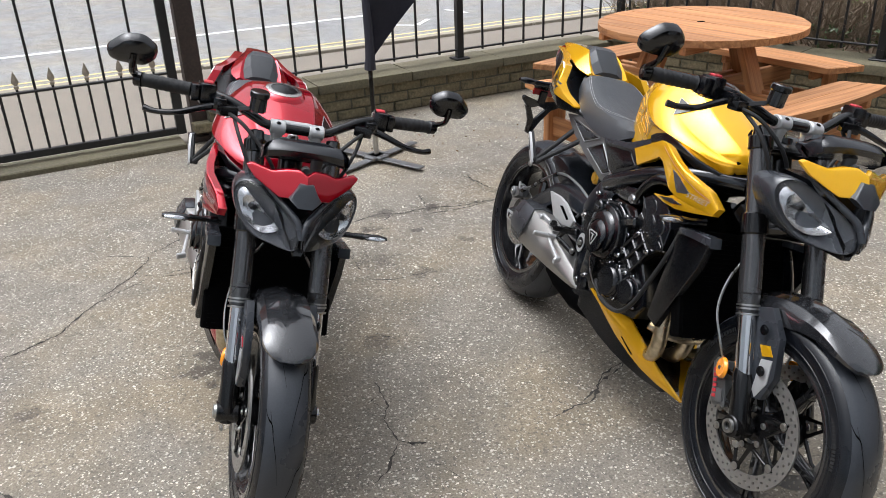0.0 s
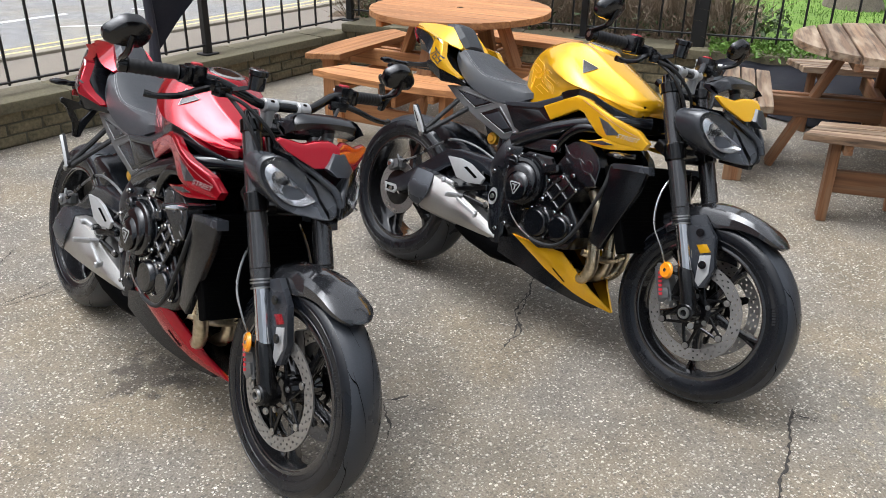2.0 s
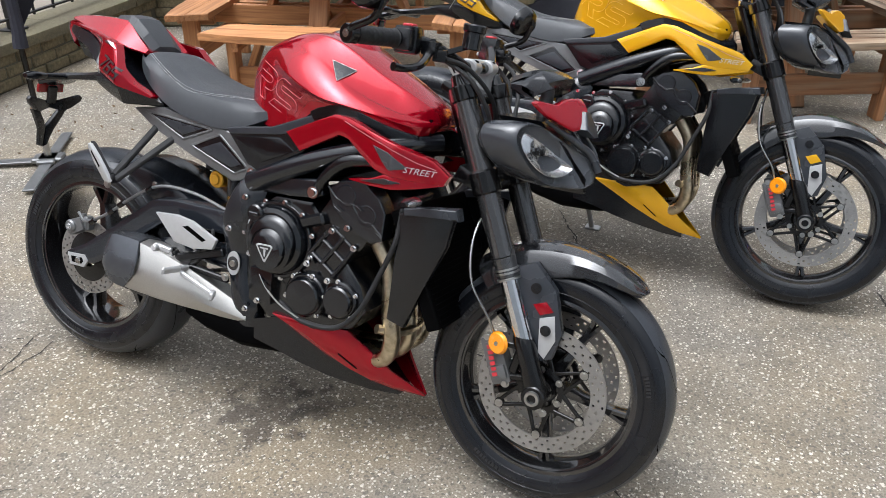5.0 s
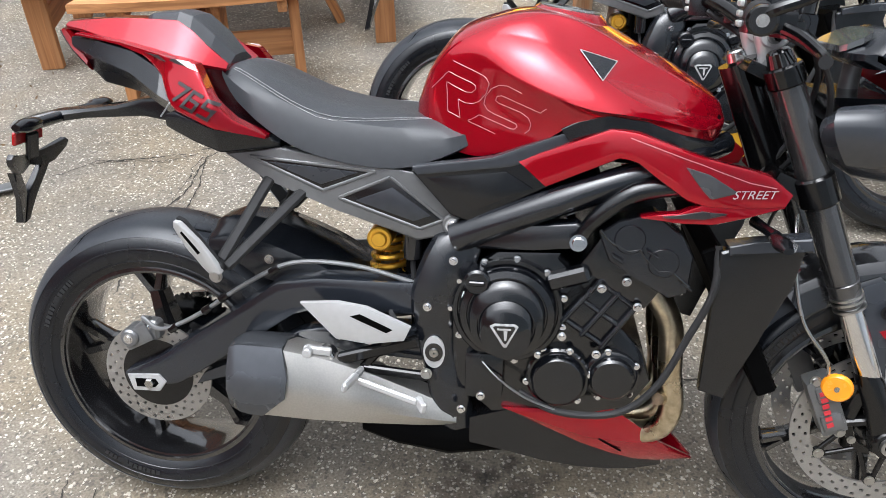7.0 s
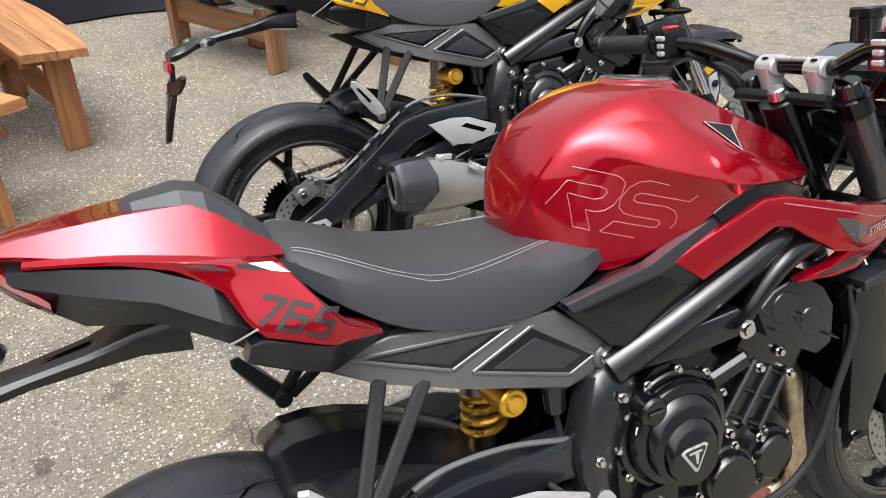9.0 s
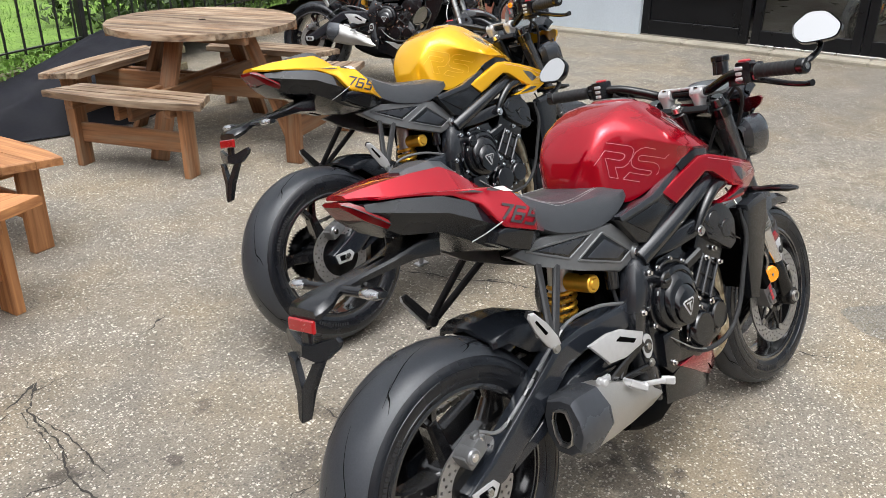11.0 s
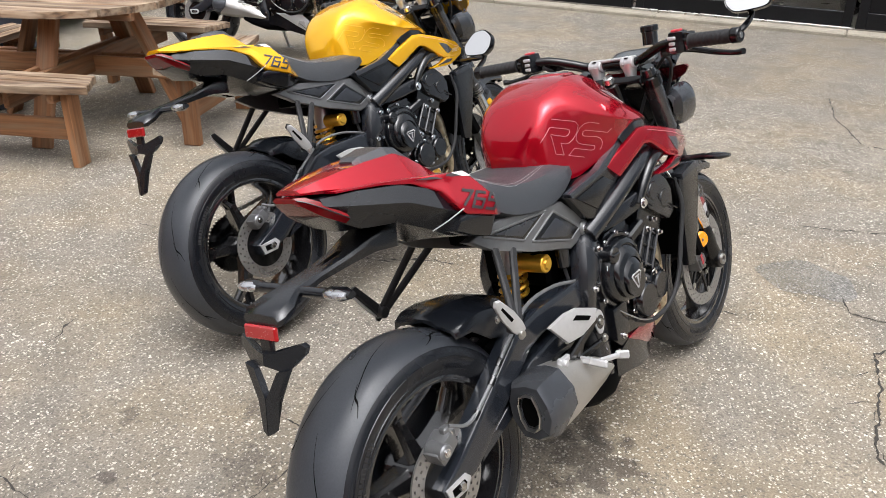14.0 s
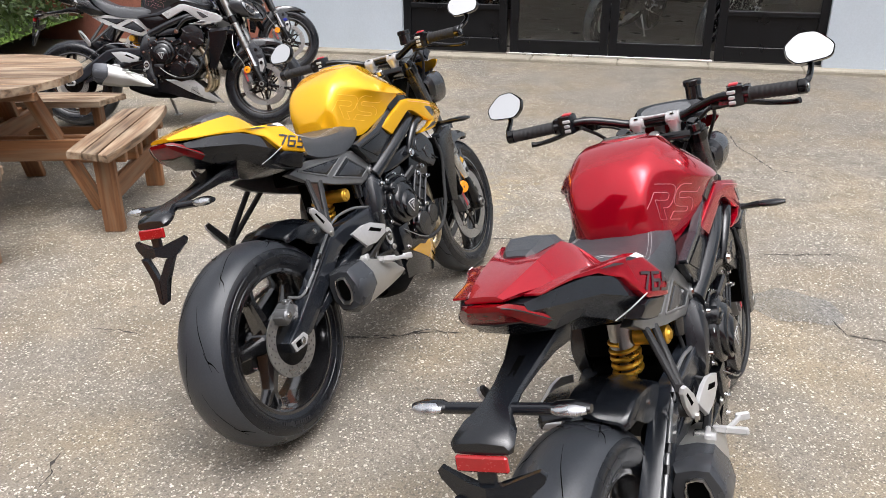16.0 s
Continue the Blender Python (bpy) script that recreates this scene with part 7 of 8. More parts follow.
        P("bracket_slot", rod(mesh(), (-0.262, s * 0.062, 0.735), (-0.257, s * 0.082, 0.740), 0.007, 0.003, 0.001), GROOVE, hold)
    for s in (-1, 1):
        bm = mesh()
        loft(bm, [[Vector((-0.182 + w * math.cos(a), s * y, 0.819 + w * 0.7 * math.sin(a))) for a in (2 * math.pi * k / 14 for k in range(14))] for y, w in ((0.09, 0.008), (0.105, 0.016), (0.14, 0.018), (0.162, 0.009))])
        ind = P("rear_indicator", bm, BLACK_PLASTIC, bike)
        bm = mesh()
        loft(bm, [[Vector((-0.189 + w * math.cos(a), s * y, 0.820 + w * 0.66 * math.sin(a))) for a in (2 * math.pi * k / 14 for k in range(14))] for y, w in ((0.100, 0.008), (0.112, 0.0145), (0.14, 0.0155), (0.157, 0.008))])
        P("indicator_lens", bm, LAMP_BOWL, ind)

    # swingarm
    for s in (-1, 1):
        ay = lambda a, c: s * (0.130 + 0.02 * min(max(a / 0.6, 0), 1))
        if s < 0:
            up, low = [(0.60, 0.566), (0.353, 0.561), (0.275, 0.548), (0.175, 0.475), (0.019, 0.366), (-0.052, 0.330)], [(0.60, 0.500), (0.365, 0.500), (0.305, 0.484), (0.20, 0.408), (0.06, 0.312), (-0.042, 0.294)]
            up2, low2 = [(0.60, 0.478), (0.40, 0.466), (0.31, 0.446), (0.21, 0.388), (0.11, 0.338)], [(0.60, 0.400), (0.42, 0.408), (0.31, 0.405), (0.21, 0.350), (0.09, 0.308)]
        else:
            up, low = [(0.60, 0.520), (0.48, 0.500), (0.33, 0.470), (0.18, 0.405), (0.05, 0.362), (-0.05, 0.342)], [(0.60, 0.455), (0.48, 0.43), (0.33, 0.39), (0.18, 0.33), (0.05, 0.29), (-0.05, 0.292)]
            up2, low2 = [(0.60, 0.45), (0.45, 0.42), (0.30, 0.38)], [(0.60, 0.41), (0.45, 0.385), (0.30, 0.36)]
        sw = P("swingarm", band(mesh(), up, low, ay, 0.046, 36, 0.006), ARM_BLACK, bike, "black gull-arm swingarm")
        P("swingarm_brace", band(mesh(), up2, low2, lambda a, c: ay(a, c) - s * 0.014, 0.034, 24, 0.006), ARM_BLACK, sw)
        bm = plate(mesh(), [(-0.046, 0.327), (0.020, 0.332), (0.034, 0.316), (0.018, 0.294), (-0.036, 0.293)], s * 0.134, 0.008, 0.002)
        P("axle_block", bm, SILVER, sw)
        P("axle_slot", plate(mesh(), [(-0.030, 0.320), (0.012, 0.322), (0.018, 0.312), (0.010, 0.303), (-0.028, 0.302)], s * 0.1346, 0.003, 0), GROOVE, sw)
        P("axle_nut", cyl(mesh(), (0.0, s * 0.130, 0.312), (0.0, s * 0.141, 0.312), 0.011, 0.010, 6, 0.001), STEEL, sw)
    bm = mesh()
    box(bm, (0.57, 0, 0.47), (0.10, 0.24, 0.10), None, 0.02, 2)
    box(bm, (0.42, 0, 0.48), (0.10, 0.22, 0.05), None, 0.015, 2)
    P("swingarm_bridge", bm, SHADE_BLACK)
    bm = mesh()
    box(bm, (-0.016, -0.112, 0.414), (0.052, 0.040, 0.032), Matrix.Rotation(radians(-28), 4, "Y"), 0.008, 2)
    cyl(bm, (-0.026, -0.10, 0.414), (-0.026, -0.138, 0.414), 0.0165, 0.015, 20, 0.003)
    box(bm, (0.008, -0.113, 0.424), (0.022, 0.026, 0.034), None, 0.005)
    box(bm, (-0.002, -0.118, 0.438), (0.014, 0.016, 0.016), None, 0.003)
    for v in bm.verts:
        v.co = Vector((-0.012, -0.112, 0.410)) + (v.co - Vector((-0.012, -0.112, 0.414))) * 1.22
    cal = P("rear_calliper", bm, CAST_GREY, bike, "grey rear brake calliper")
    P("calliper_bolt", bolt(mesh(), (-0.029, -0.144, 0.410), (0, -1, 0), 0.007, 0.003), CHROME, cal)
    P("calliper_bolt", bolt(mesh(), (0.006, -0.128, 0.430), (0, -1, 0), 0.005, 0.005), CHROME, cal)
    P("rear_brake_hose", tube(mesh(), [(0.0, -0.135, 0.455), (0.045, -0.150, 0.440), (0.12, -0.150, 0.475), (0.22, -0.150, 0.545), (0.31, -0.146, 0.590), (0.42, -0.142, 0.590), (0.52, -0.138, 0.565), (0.56, -0.13, 0.55)], 0.0044, 8), CAST_GREY, bike, "grey sleeved rear brake hose")
    for p in ((0.14, 0.487), (0.175, 0.514), (0.275, 0.574), (0.07, 0.444)):
        P("hose_clip", cyl(mesh(), (p[0] - 0.008, -0.15, p[1] - 0.005), (p[0] + 0.008, -0.15, p[1] + 0.006), 0.0075, n=10), SATIN_BLACK)
    # hugger: a scoop that rises from the tyre towards the shock absorber
    bm = mesh()
    rings = []
    for x, z, w, drop in ((0.122, 0.624, 0.090, 0.004), (0.130, 0.630, 0.098, 0.008), (0.16, 0.640, 0.103, 0.018), (0.20, 0.640, 0.104, 0.032), (0.25, 0.630, 0.104, 0.045), (0.30, 0.612, 0.104, 0.055), (0.35, 0.590, 0.102, 0.055), (0.40, 0.562, 0.098, 0.045), (0.43, 0.542, 0.095, 0.035)):
        half = [(0.0, z), (0.30, z - 0.001), (0.42, z - 0.010), (0.88, z - 0.018), (0.97, z - 0.023), (1.0, z - 0.032), (1.0, z - 0.034 - drop)]
        inner = [(0.965, z - 0.034 - drop), (0.96, z - 0.034), (0.86, z - 0.024), (0.40, z - 0.016), (0.0, z - 0.006)]
        rings.append([Vector((x, -w * a, c)) for a, c in half + inner] + [Vector((x, w * a, c)) for a, c in (half + inner)[-2:0:-1]])
    loft(bm, rings)
    hug = P("rear_hugger", bm, TAIL_BLACK, bike, "black rear wheel hugger")
    for s in (-1, 1):
        P("hugger_flap", plate(mesh(), [(0.150, 0.596), (0.20, 0.604), (0.30, 0.578), (0.33, 0.545), (0.27, 0.530), (0.22, 0.545), (0.18, 0.575)], s * 0.1045, 0.006, 0.002), TAIL_BLACK, hug)
        P("hugger_bolt", bolt(mesh(), (0.25, s * 0.1045, 0.578), (0, s, 0), 0.007, 0.004), STEEL, hug)
    # shock absorber
    bm = mesh()
    cyl(bm, (0.455, 0, 0.49), (0.475, 0, 0.70), 0.018, 0.018, 20)
    cyl(bm, (0.463, 0, 0.60), (0.475, 0, 0.70), 0.032, 0.032, 24, 0.003)
    shock = P("shock_absorber", bm, STEEL, bike, "rear shock absorber with gold spring")
    bm = mesh()
    tube(bm, [(0.458 + 0.010 * k / 36 + 0.033 * math.cos(k * 0.785), 0.033 * math.sin(k * 0.785), 0.535 + 0.085 * k / 36) for k in range(37)], 0.0065, 8, 2)
    P("spring", bm, GOLD, shock, "gold coil spring")
    bm = mesh()
    cyl(bm, (0.462, -0.03, 0.632), (0.462, -0.112, 0.632), 0.023, 0.023, 28, 0.003)
    cyl(bm, (0.462, -0.112, 0.632), (0.462, -0.117, 0.632), 0.015, 0.012, 20)
    P("shock_reservoir", bm, GOLD, shock, "gold shock reservoir")
    bm = mesh()
    cyl(bm, (0.525, -0.115, 0.60), (0.525, -0.115, 0.655), 0.017, 0.019, 20, 0.003)
    P("rear_reservoir", bm, GLOSS_BLACK)
    P("reservoir_hose", tube(mesh(), [(0.525, -0.115, 0.60), (0.525, -0.125, 0.54), (0.49, -0.14, 0.51), (0.50, -0.16, 0.495)], 0.005, 8), GRIP)
    # added filler boxes that close the gaps inside the frame with shade black
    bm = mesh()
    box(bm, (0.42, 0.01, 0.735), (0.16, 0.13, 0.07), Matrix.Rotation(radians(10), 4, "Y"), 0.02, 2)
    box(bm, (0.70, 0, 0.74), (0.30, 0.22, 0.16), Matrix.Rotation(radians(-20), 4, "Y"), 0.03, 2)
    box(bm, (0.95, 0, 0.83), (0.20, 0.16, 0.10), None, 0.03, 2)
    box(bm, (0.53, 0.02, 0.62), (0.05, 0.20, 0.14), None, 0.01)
    P("frame_filler", bm, SHADE_BLACK)

    # engine
    bm = mesh()
    plate(bm, [(0.600, 0.575), (0.68, 0.635), (0.79, 0.640), (0.86, 0.55), (0.945, 0.46), (0.965, 0.40), (0.93, 0.345), (0.82, 0.315), (0.68, 0.315), (0.605, 0.38)], -0.150, 0.300, 0.012, 2)
    engine = P("crankcase", bm, ENGINE_BLACK, bike, "black engine crankcase")
    bm = mesh()
    tilt = Matrix.Rotation(radians(32), 4, "Y")
    box(bm, (0.865, 0, 0.57), (0.12, 0.30, 0.17), tilt, 0.012, 2)
    box(bm, (0.905, 0, 0.625), (0.14, 0.33, 0.10), tilt, 0.012, 2)
    P("cylinder_block", bm, ENGINE_BLACK, engine)
    for s in (-1, 1):
        bm = mesh()   # cam end cover with two bosses
        hp = [(0.848, 0.688), (0.880, 0.712), (0.938, 0.726), (0.985, 0.690), (1.006, 0.655), (1.003, 0.590), (0.972, 0.578), (0.915, 0.612), (0.868, 0.640)]
        plate(bm, hp, s * 0.183, 0.05, 0.006, 3)
        cyl(bm, (0.900, s * 0.175, 0.680), (0.900, s * 0.1855, 0.680), 0.028, 0.026, 28, 0.002)
        cyl(bm, (0.958, s * 0.175, 0.642), (0.958, s * 0.1855, 0.642), 0.028, 0.026, 28, 0.002)
        P("head_cover", bm, ENGINE_GREY, engine, "black cam cover")
        seam = [(0.850, 0.694), (0.872, 0.672), (0.884, 0.668), (0.900, 0.660), (0.918, 0.664), (0.926, 0.652), (0.938, 0.640), (0.952, 0.628), (0.970, 0.628), (0.984, 0.618), (1.004, 0.602)]
        P("cover_seam", tube(mesh(), [(a, s * 0.1832, c) for a, c in seam], 0.0026, 6, 3), ENGINE_BLACK, engine)
        for p in ((0.872, 0.652), (0.928, 0.664), (0.988, 0.610)):
            P("cover_rib", rod(mesh(), (p[0], s * 0.191, p[1]), (p[0] + 0.02, s * 0.191, p[1] - 0.012), 0.004, 0.003, 0.001), ENGINE_BLACK, engine)
        P("head_boss", rod(mesh(), (0.77, s * 0.155, 0.585), (0.84, s * 0.165, 0.612), 0.030, 0.03, 0.006), ENGINE_BLACK, engine)
        # ribbed side of the cylinders
        A, B, C, D = (Vector((a, 0, c)) for a, c in ((0.792, 0.516), (0.858, 0.602), (0.930, 0.552), (0.872, 0.464)))
        bm = plate(mesh(), [(v.x, v.z) for v in (A, B, C, D)], s * 0.158, 0.04, 0.004)
        P("cylinder_side", bm, ENGINE_BLACK, engine)
        for t in (0.06, 0.5, 0.94):
            a, b2 = A.lerp(D, t), B.lerp(C, t)
            bm = rod(mesh(), (a.x, s * 0.162, a.z), (b2.x, s * 0.162, b2.z), 0.009, 0.012, 0.003)
            P("block_rib", bm, ENGINE_GREY, engine)
        for t in (0.08, 0.52, 0.93):
            a, b2 = A.lerp(B, t), D.lerp(C, t)
            P("block_rib", rod(mesh(), (a.x, s * 0.160, a.z), (b2.x, s * 0.160, b2.z), 0.008, 0.011, 0.003), ENGINE_GREY, engine)
        # clutch side: stepped round cover
        y = s * 0.150
        bm = mesh()
        lathe(bm, [(0.001, y), (0.099, y), (0.099, y + s * 0.010), (0.0965, y + s * 0.013), (0.090, y + s * 0.013), (0.0885, y + s * 0.006), (0.0865, y + s * 0.006), (0.0855, y + s * 0.024), (0.082, y + s * 0.030), (0.071, y + s * 0.034), (0.0695, y + s * 0.031), (0.0675, y + s * 0.031), (0.0665, y + s * 0.041), (0.063, y + s * 0.046), (0.051, y + s * 0.049), (0.0495, y + s * 0.046), (0.0475, y + s * 0.046), (0.0465, y + s * 0.055), (0.043, y + s * 0.059), (0.001, y + s * 0.060)], (0.702, 0, 0.528), 48)
        for v in bm.verts:
            if abs(v.co.y) > 0.186:
                v.co.z -= 0.024 * (abs(v.co.y) - 0.186) / 0.02
        cyl(bm, (0.648, s * 0.155, 0.588), (0.648, s * 0.190, 0.588), 0.025, 0.023, 24, 0.004)
        P("clutch_cover", bm, ENGINE_BLACK, engine, "round stepped black engine cover")
        bm = plate(mesh(), [(0.674, 0.519), (0.682, 0.524), (0.718, 0.525), (0.724, 0.520), (0.705, 0.480), (0.699, 0.480)], s * 0.2105, 0.004, 0.001)
        badge = P("cover_badge", bm, SILVER, engine)
        P("badge_inset", plate(mesh(), [(0.680, 0.5175), (0.684, 0.520), (0.716, 0.521), (0.719, 0.5175), (0.7035, 0.487), (0.7005, 0.487)], s * 0.2112, 0.002, 0), GLOSS_BLACK, badge)
        P("badge_bar", plate(mesh(), [(0.688, 0.516), (0.711, 0.5165), (0.711, 0.513), (0.688, 0.5125)], s * 0.2118, 0.0015, 0), SILVER, badge)
        P("badge_bar", plate(mesh(), [(0.6985, 0.512), (0.7055, 0.512), (0.7040, 0.494), (0.7005, 0.494)], s * 0.2118, 0.0015, 0), SILVER, badge)
        P("cover_label", plate(mesh(), [(0.624, 0.566), (0.645, 0.560), (0.642, 0.549), (0.621, 0.555)], s * 0.1755, 0.0015, 0), WHITE_DECAL, engine)
        P("label_print", plate(mesh(), [(0.6265, 0.5635), (0.643, 0.5588), (0.640, 0.5515), (0.6235, 0.5562)], s * 0.1762, 0.0015, 0), GLOSS_BLACK, engine)
        P("filler_plug", rod(mesh(), (0.634, s * 0.192, 0.588), (0.662, s * 0.192, 0.588), 0.009, 0.006, 0.002), ENGINE_BLACK, engine)
        # lower round covers
        bm = mesh()
        lathe(bm, [(0.001, y), (0.058, y), (0.058, y + s * 0.014), (0.054, y + s * 0.018), (0.050, y + s * 0.018), (0.047, y + s * 0.030), (0.043, y + s * 0.034), (0.001, y + s * 0.035)], (0.798, 0, 0.405), 36)
        P("lower_cover", bm, ENGINE_BLACK, engine)
        bm = mesh()
        lathe(bm, [(0.001, y - s * 0.01), (0.049, y - s * 0.01), (0.049, y + s * 0.010), (0.044, y + s * 0.013), (0.041, y + s * 0.013), (0.039, y + s * 0.022), (0.035, y + s * 0.026), (0.001, y + s * 0.026)], (0.893, 0, 0.412), 36)
        P("lower_cover", bm, ENGINE_BLACK, engine)
        P("starter_cover", box(mesh(), (0.665, s * 0.155, 0.40), (0.07, 0.03, 0.09), None, 0.01, 2), ENGINE_BLACK, engine)
        ring = lambda x, z, y, rx, rz, n, a0: [(x + rx * math.cos(2 * math.pi * k / n + a0), s * y, z + rz * math.sin(2 * math.pi * k / n + a0)) for k in range(n)]
        bolts("cover_bolt", ring(0.702, 0.528, 0.157, 0.102, 0.098, 11, 0.3) + ring(0.798, 0.405, 0.164, 0.057, 0.057, 6, 0.2) + ring(0.893, 0.412, 0.156, 0.048, 0.048, 5, 0.5), (0, s, 0), 0.0051, 0.007, CHROME, engine)
        bolts("engine_bolt", [(x, s * 0.170, z) for x, z in ((0.903, 0.600), (0.992, 0.590), (0.862, 0.585), (0.925, 0.555), (0.80, 0.49), (0.862, 0.46), (0.66, 0.36), (0.625, 0.33), (0.605, 0.62), (0.56, 0.53))], (0, s, 0), 0.006, 0.009, CHROME, engine)
    P("coolant_hose", tube(mesh(), [(1.045, -0.175, 0.675), (1.043, -0.190, 0.60), (1.01, -0.19, 0.51), (0.965, -0.19, 0.41), (0.90, -0.185, 0.352), (0.80, -0.18, 0.345), (0.73, -0.17, 0.375)], 0.0066, 10), GRIP, bike, "black hose across the engine")
    P("clutch_wire", tube(mesh(), [(0.655, -0.165, 0.435), (0.69, -0.18, 0.405), (0.74, -0.185, 0.372), (0.80, -0.182, 0.348)], 0.0022, 6), STEEL)
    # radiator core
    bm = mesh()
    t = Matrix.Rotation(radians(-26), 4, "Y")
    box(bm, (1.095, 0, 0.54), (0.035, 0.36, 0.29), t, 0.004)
    P("radiator", bm, SHADE_BLACK, bike, "black radiator core")
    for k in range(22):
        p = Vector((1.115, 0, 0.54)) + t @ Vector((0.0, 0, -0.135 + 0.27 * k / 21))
        P("radiator_fin", box(mesh(), p, (0.004, 0.33, 0.005), t), SHADE_BLACK)
    # exhaust
    for k, y in enumerate((-0.10, 0.0, 0.10)):
        P("header_pipe", tube(mesh(), [(0.955, y, 0.565), (0.995, y, 0.50), (1.005, y, 0.40), (1.015, y * 0.95, 0.315), (0.985, y * 0.8, 0.262), (0.90, y * 0.5, 0.247), (0.80, y * 0.3, 0.245)], 0.0225, 14), HEADER, bike, "heat-tinted steel header pipe")
    P("header_pipe", tube(mesh(), [(0.985, -0.125, 0.355), (1.02, -0.07, 0.34), (1.03, 0.0, 0.335), (1.02, 0.09, 0.34)], 0.012, 10), HEADER)
    bm = mesh()
    loft(bm, [ellipse_ring(x, y, z, hy, hz, 20, 3) for x, y, z, hy, hz in ((0.82, 0, 0.245, 0.06, 0.03), (0.72, -0.02, 0.243, 0.10, 0.045), (0.60, -0.05, 0.25, 0.11, 0.05), (0.50, -0.09, 0.27, 0.085, 0.04), (0.44, -0.12, 0.29, 0.06, 0.03))])
    P("collector_box", bm, SHADE_BLACK, bike)

    def muffler_ring(t, k=1.0, inset=0.0, slim=1.0, point=0.0):
        x, z = 0.222 + 0.393 * t, 0.380 - 0.060 * t - 0.026 * t * abs(t)
        hy, hz = (0.064 - 0.022 * t) * k, (0.076 - 0.012 * t - 0.040 * max(t, 0) ** 2.2) * k
        tiltx = 0.42 * min(max(t / 0.1, 0), 1) * (1 - t)
        out = []
        for a, c in ((-1.0, -0.15), (-0.9, 0.35), (-0.55, 0.95), (0.0, 1.0), (0.7, 0.85), (0.95, 0.3), (0.9, -0.4), (0.5, -0.95), (-0.2, -1.0), (-0.75, -0.75)):
            out.append(Vector((x + tiltx * c * hz + inset + point * (1 - abs(c)), -0.182 + 0.057 * t + a * hy * slim, z + c * hz)))
        return out

    bm = mesh()
    loft(bm, [muffler_ring(t, k) for t, k in ((0.10, 1.0), (0.125, 1.02), (0.35, 1.04), (0.6, 1.0), (0.85, 0.9), (1.0, 0.72))])
    sil = P("silencer", bm, SILENCER, bike, "brushed steel under-slung silencer")
    bm = mesh()
    loft(bm, [muffler_ring(-0.030, 0.46, 0.01, 0.72), muffler_ring(-0.052, 0.50, 0.0, 0.72), muffler_ring(-0.050, 0.84), muffler_ring(-0.040, 0.90), muffler_ring(0.0, 1.0), muffler_ring(0.07, 1.045, point=0.02), muffler_ring(0.125, 1.06, point=0.05), muffler_ring(0.13, 1.04, point=0.05)])
    P("silencer_cap", bm, CAP_GREY, sil, "dark grey silencer end cap")
    bm = mesh()
    loft(bm, [muffler_ring(-0.046, 0.63, 0.0, 0.74), muffler_ring(-0.066, 0.61, 0.0, 0.74), muffler_ring(-0.070, 0.57, 0.0, 0.74), muffler_ring(-0.066, 0.53, 0.0, 0.74), muffler_ring(-0.030, 0.46, 0.0, 0.72)], cap=False)
    P("outlet_rim", bm, STEEL, sil)
    bm = mesh()
    loft(bm, [muffler_ring(-0.046, 0.455, 0.0, 0.72), muffler_ring(-0.030, 0.45, 0.0, 0.72)])
    P("outlet", bm, GROOVE, sil)
    bm = mesh()
    rod(bm, (0.335, -0.190, 0.440), (0.385, -0.180, 0.432), 0.016, 0.012, 0.003)
    cyl(bm, (0.345, -0.180, 0.437), (0.345, -0.205, 0.437), 0.010, 0.009, 16, 0.002)
    P("silencer_bracket", bm, SILVER, sil)
    # belly pan: two painted cheeks drawing together into a low prow
    for s in (-1, 1):
        bm = mesh()
        top = [(0.700, 0.158, 0.333), (0.78, 0.150, 0.331), (0.86, 0.138, 0.330), (0.905, 0.127, 0.329), (0.955, 0.101, 0.283), (1.01, 0.061, 0.225), (1.085, 0.006, 0.163)]
        low = [(0.715, 0.153, 0.325), (0.78, 0.142, 0.290), (0.85, 0.124, 0.250), (0.91, 0.102, 0.219), (0.96, 0.077, 0.194), (1.01, 0.045, 0.174), (1.083, 0.004, 0.158)]
        rings = []
        for (xa, ya, za), (xb, yb, zb) in zip(top, low):
            a, b2 = Vector((xa, s * ya, za)), Vector((xb, s * yb, zb))
            n = Vector((0.25, s * 1.0, 0.0)).normalized()
            bow = a.lerp(b2, 0.5) + n * 0.010 * min((a - b2).length / 0.1, 1)
            back = n * -0.008
            rings.append([a, a.lerp(bow, 0.5) + n * 0.002, bow, b2.lerp(bow, 0.5) + n * 0.002, b2, b2 + back, bow + back, a + back])
        loft(bm, rings)
        pan = P("belly_pan", bm, wing_paint, bike, tone + " painted belly pan")
        bm = mesh()
        loft(bm, [[Vector((x, s * y, z)), Vector((x, s * (y - 0.004), z - h)), Vector((x, 0.0, z - h - 0.004)), Vector((x, 0.0, z))] for x, y, z, h in ((0.64, 0.150, 0.30, 0.055), (0.715, 0.150, 0.325, 0.093), (0.78, 0.139, 0.290, 0.079), (0.85, 0.121, 0.250, 0.058), (0.91, 0.099, 0.219, 0.041), (0.96, 0.074, 0.194, 0.028), (1.02, 0.036, 0.170, 0.014))])
        P("belly_pan_base", bm, BLACK_PLASTIC, bike)
        P("belly_slot", tube(mesh(), [(0.885, s * 0.126, 0.262), (0.93, s * 0.104, 0.226)], 0.002, 6), GROOVE, pan)
    # side stand
    bm = mesh()
    tube(bm, [(0.60, 0.14, 0.30), (0.62, 0.21, 0.18), (0.64, 0.268, 0.072)], [0.014, 0.011, 0.010], 10)
    box(bm, (0.645, 0.272, 0.068), (0.06, 0.04, 0.010), Matrix.Rotation(radians(16), 4, "X"), 0.003)
    P("side_stand", bm, SILVER, bike, "silver side stand")
    return bike


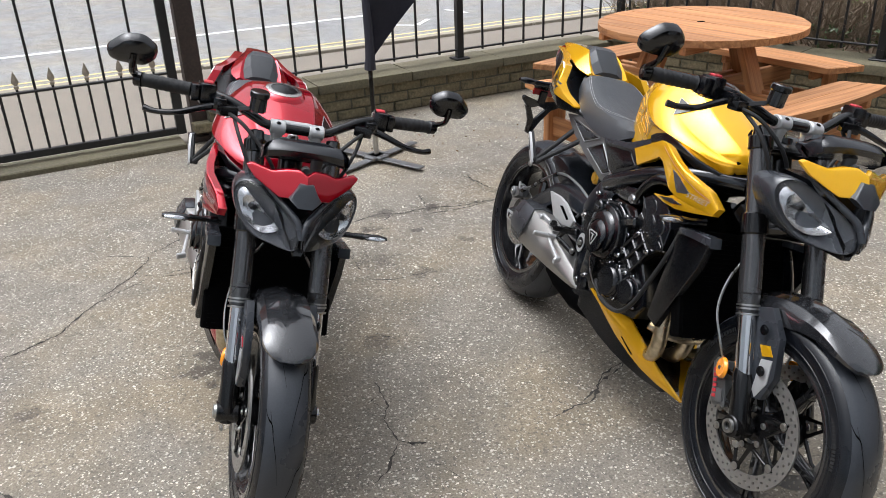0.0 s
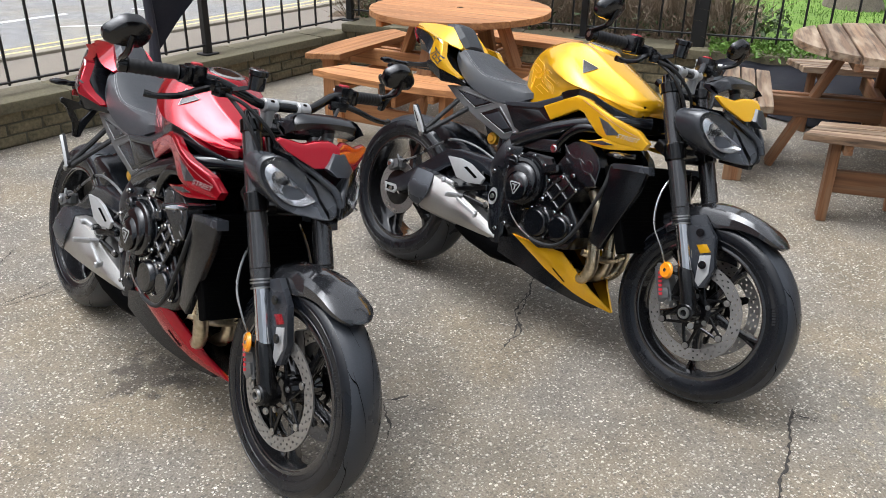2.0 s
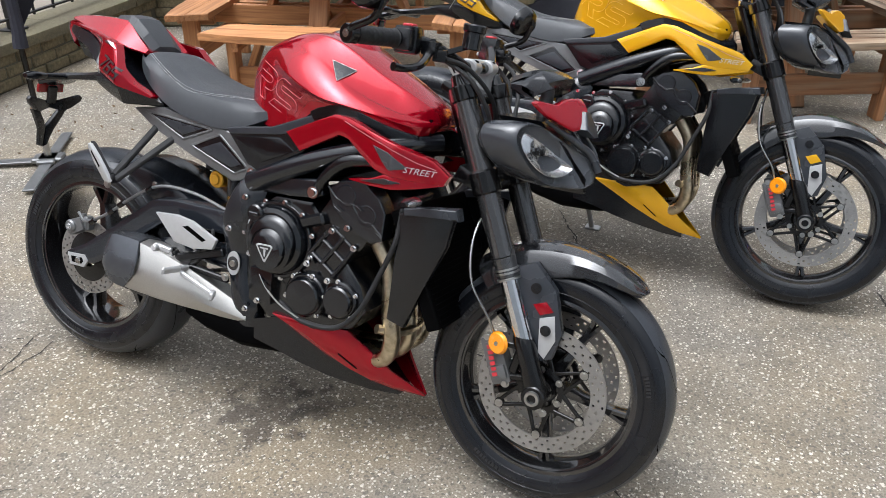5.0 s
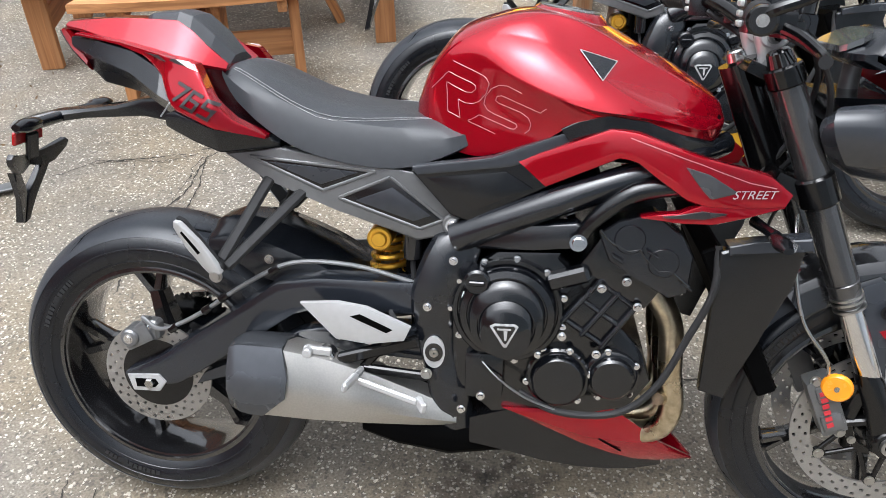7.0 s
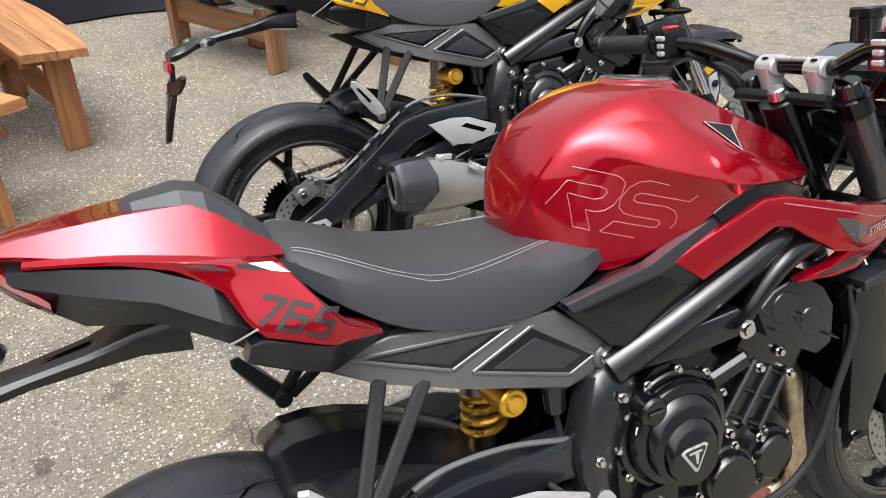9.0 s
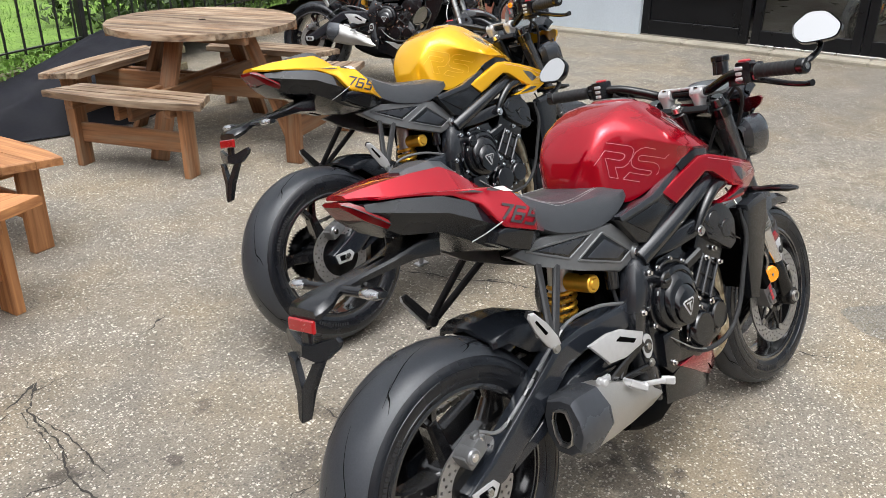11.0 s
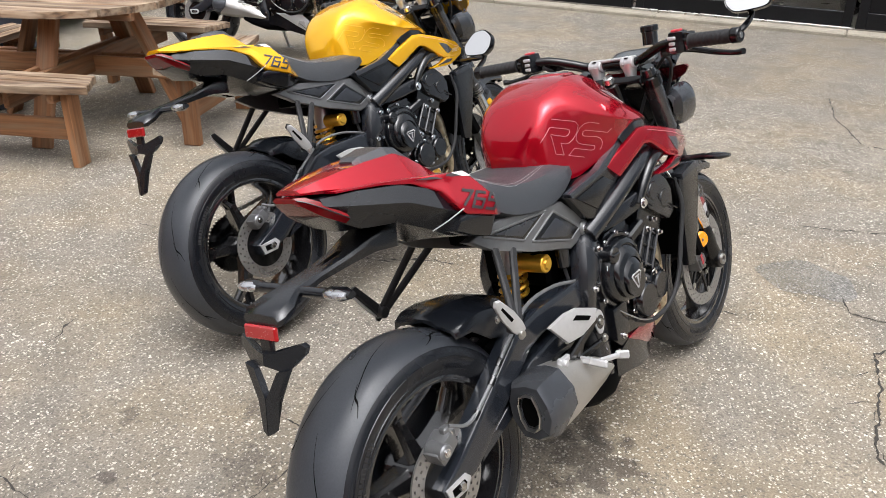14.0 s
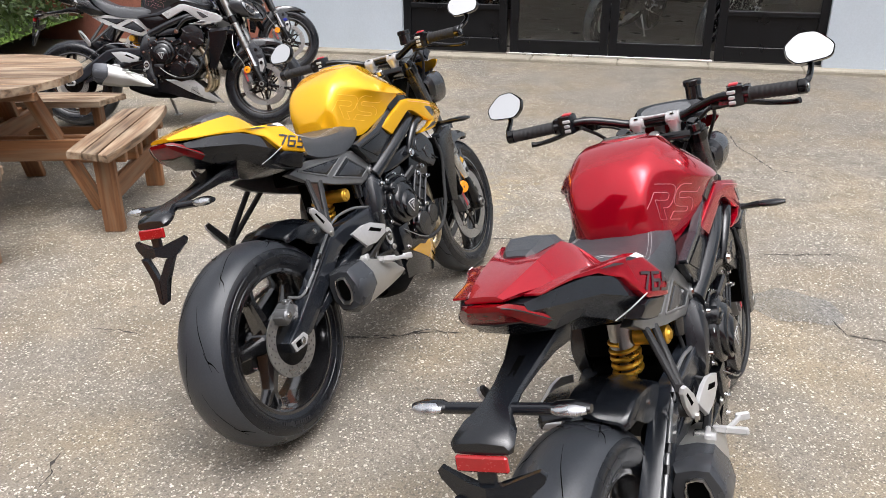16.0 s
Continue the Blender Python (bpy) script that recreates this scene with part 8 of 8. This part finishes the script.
# ---- the bikes ----
def stand_pose(x, y, yaw, lean=16.0):
    return pose(x, y, 0.0121, 0, 0, yaw) @ pose(0, 0, 0, -lean, 0, 0)


motorcycle(stand_pose(0, -0.0714, 0), RED, "red naked sports motorcycle leaning on its side stand", "red", red_text=DARK_DECAL)
motorcycle(stand_pose(0.493, 1.1056, 1.2), YELLOW, "golden yellow naked sports motorcycle leaning on its side stand", "golden yellow", red_text=DARK_DECAL)
black_bike = motorcycle(stand_pose(2.96, 4.87, -63, 12), GRAPHITE, "black and silver naked motorcycle parked behind the picnic table", "graphite", sub=SILVER, red_text=GREY_DECAL, wing_paint=SILVER, fork=STEEL)
motorcycle(stand_pose(4.45, 5.75, -50, 12), BLUE, "blue naked motorcycle parked by the shop wall", "deep blue", sub=SATIN_BLACK, red_text=GREY_DECAL)
for y, yaw in ((1.95, 150), (-0.2, 158), (-1.35, 160)):
    copied = copy_thing(black_bike, SHOP @ pose(2.1, y, Z0 + 0.012, 0, 0, yaw) @ pose(0, 0, 0, -10, 0, 0))
    tagged(copied, "dark naked motorcycle on show behind the shop glass")


# ---- feather flag on its pole, and the banner fallen over the garden wall ----
flag = thing("feather_flag", pose(-1.40, 0.92, 0, 0, 0, 0), "black mesh feather flag on a pole with a steel cross base", "flag")
part("flag_pole", tube(mesh(), [(0, 0, 0.05), (0, 0, 0.6), (-0.02, 0, 1.8), (0.0, 0.05, 2.7)], [0.014, 0.013, 0.011, 0.008], 10), SATIN_BLACK, flag)
part("pole_socket", cyl(mesh(), (0, 0, 0.03), (0, 0, 0.30), 0.017, 0.015, 14), STEEL, flag)
for k in range(2):
    bm = mesh()
    box(bm, (0, 0, 0.022), (0.72, 0.055, 0.010), Matrix.Rotation(radians(35 + 90 * k), 4, "Z"), 0.003)
    box(bm, (0, 0, 0.030), (0.14, 0.085, 0.024), Matrix.Rotation(radians(35 + 90 * k), 4, "Z"), 0.006)
    part("base_bar", bm, GREY_METAL, flag)
bm = mesh()
way = Vector((0.22, 0.975, 0))
side = Vector((0.975, -0.22, 0))
cols = []
for i in range(15):
    u = i / 14
    col = []
    for j in range(25):
        v = j / 24
        z0 = 0.60 + 1.15 * (u * 0.55)
        z = z0 + (2.65 - z0) * v
        w = 0.52 * u
        p = way * w + side * (0.045 * math.sin(u * 9 + z * 2.3) * (0.3 + u) + 0.02 * math.sin(z * 7 + u * 4)) + Vector((0, 0, z))
        col.append(bm.verts.new(p))
    cols.append(col)
for a, b in zip(cols, cols[1:]):
    for j in range(24):
        bm.faces.new((a[j], b[j], b[j + 1], a[j + 1]))
bmesh.ops.solidify(bm, geom=bm.faces[:], thickness=0.002)
part("flag_cloth", bm, CLOTH, flag)
part("flag_sleeve", tube(mesh(), [(0, 0, 0.56), (0.004, 0.006, 0.75), (-0.01, 0, 1.5), (0, 0.03, 2.6)], [0.034, 0.026, 0.022, 0.016], 10), CLOTH, flag)

bm = mesh()
lower = smooth_path([(-0.30, 4.52, 0), (0.0, 4.46, 0), (0.33, 4.50, 0), (0.71, 4.46, 0), (1.14, 4.46, 0), (1.62, 4.72, 0)], 8)
upper = smooth_path([(-0.34, 4.60, 0.10), (-0.06, 4.66, 0.30), (0.30, 4.84, 0.28), (0.75, 5.05, 0.36), (1.25, 5.32, 0.48), (1.72, 5.58, 0.56)], 8)
rows = []
for i, (a, b) in enumerate(zip(lower, upper)):
    row = []
    for j in range(19):
        t = j / 18
        p = a.lerp(b, t)
        fold = 0.055 * math.sin(3.2 * t + i * 0.16) + 0.035 * math.sin(9 * t - i * 0.42) + 0.02 * noise.noise(Vector((i * 0.3, j * 0.5, 1)))
        p.z += max(0.012, 0.012 + 0.5 * (0.05 + fold) * math.sin(math.pi * min(t * 1.05, 1))) + 0.10 * math.sin(math.pi * t) * (0.4 + 0.02 * i)
        row.append(bm.verts.new(p))
    rows.append(row)
for a, b in zip(rows, rows[1:]):
    for j in range(18):
        bm.faces.new((a[j], b[j], b[j + 1], a[j + 1]))
surf = [[v.co.copy() for v in r] for r in rows]
bmesh.ops.solidify(bm, geom=bm.faces[:], thickness=-0.003)
banner = thing("fallen_banner", Matrix(), "crumpled dark navy banner lying over the low wall", "banner")
part("banner_cloth", bm, NAVY, banner)
bm = mesh()
rnd = random.Random(2)
for i0, j0, count, step in ((8, 9, 2, 2), (13, 5, 1, 2)):   # unreadable white print as short bars
    for k in range(count):
        i, j = i0 + k * step, j0
        for di in (0, 1):
            q = [surf[i + di][j], surf[i + di][j + 2], surf[i + di + 1][j + 2], surf[i + di + 1][j]]
            c = sum(q, Vector()) / 4
            bm.faces.new([bm.verts.new(c + (v - c) * (0.45 if di else 0.7) + Vector((0, -0.004, 0.006))) for v in q])
part("banner_print", bm, WHITE_DECAL, banner)

# dead leaves blown against the wall
tagged(grid_part("dead_leaves", *leaves(140, 0.15, 1.1, 0.6, 2.6, 0.004, 0.008, 0.010, 12, STREET), DEAD_LEAF), "brown dead leaves at the foot of the wall", "leaves", kind="stuff")
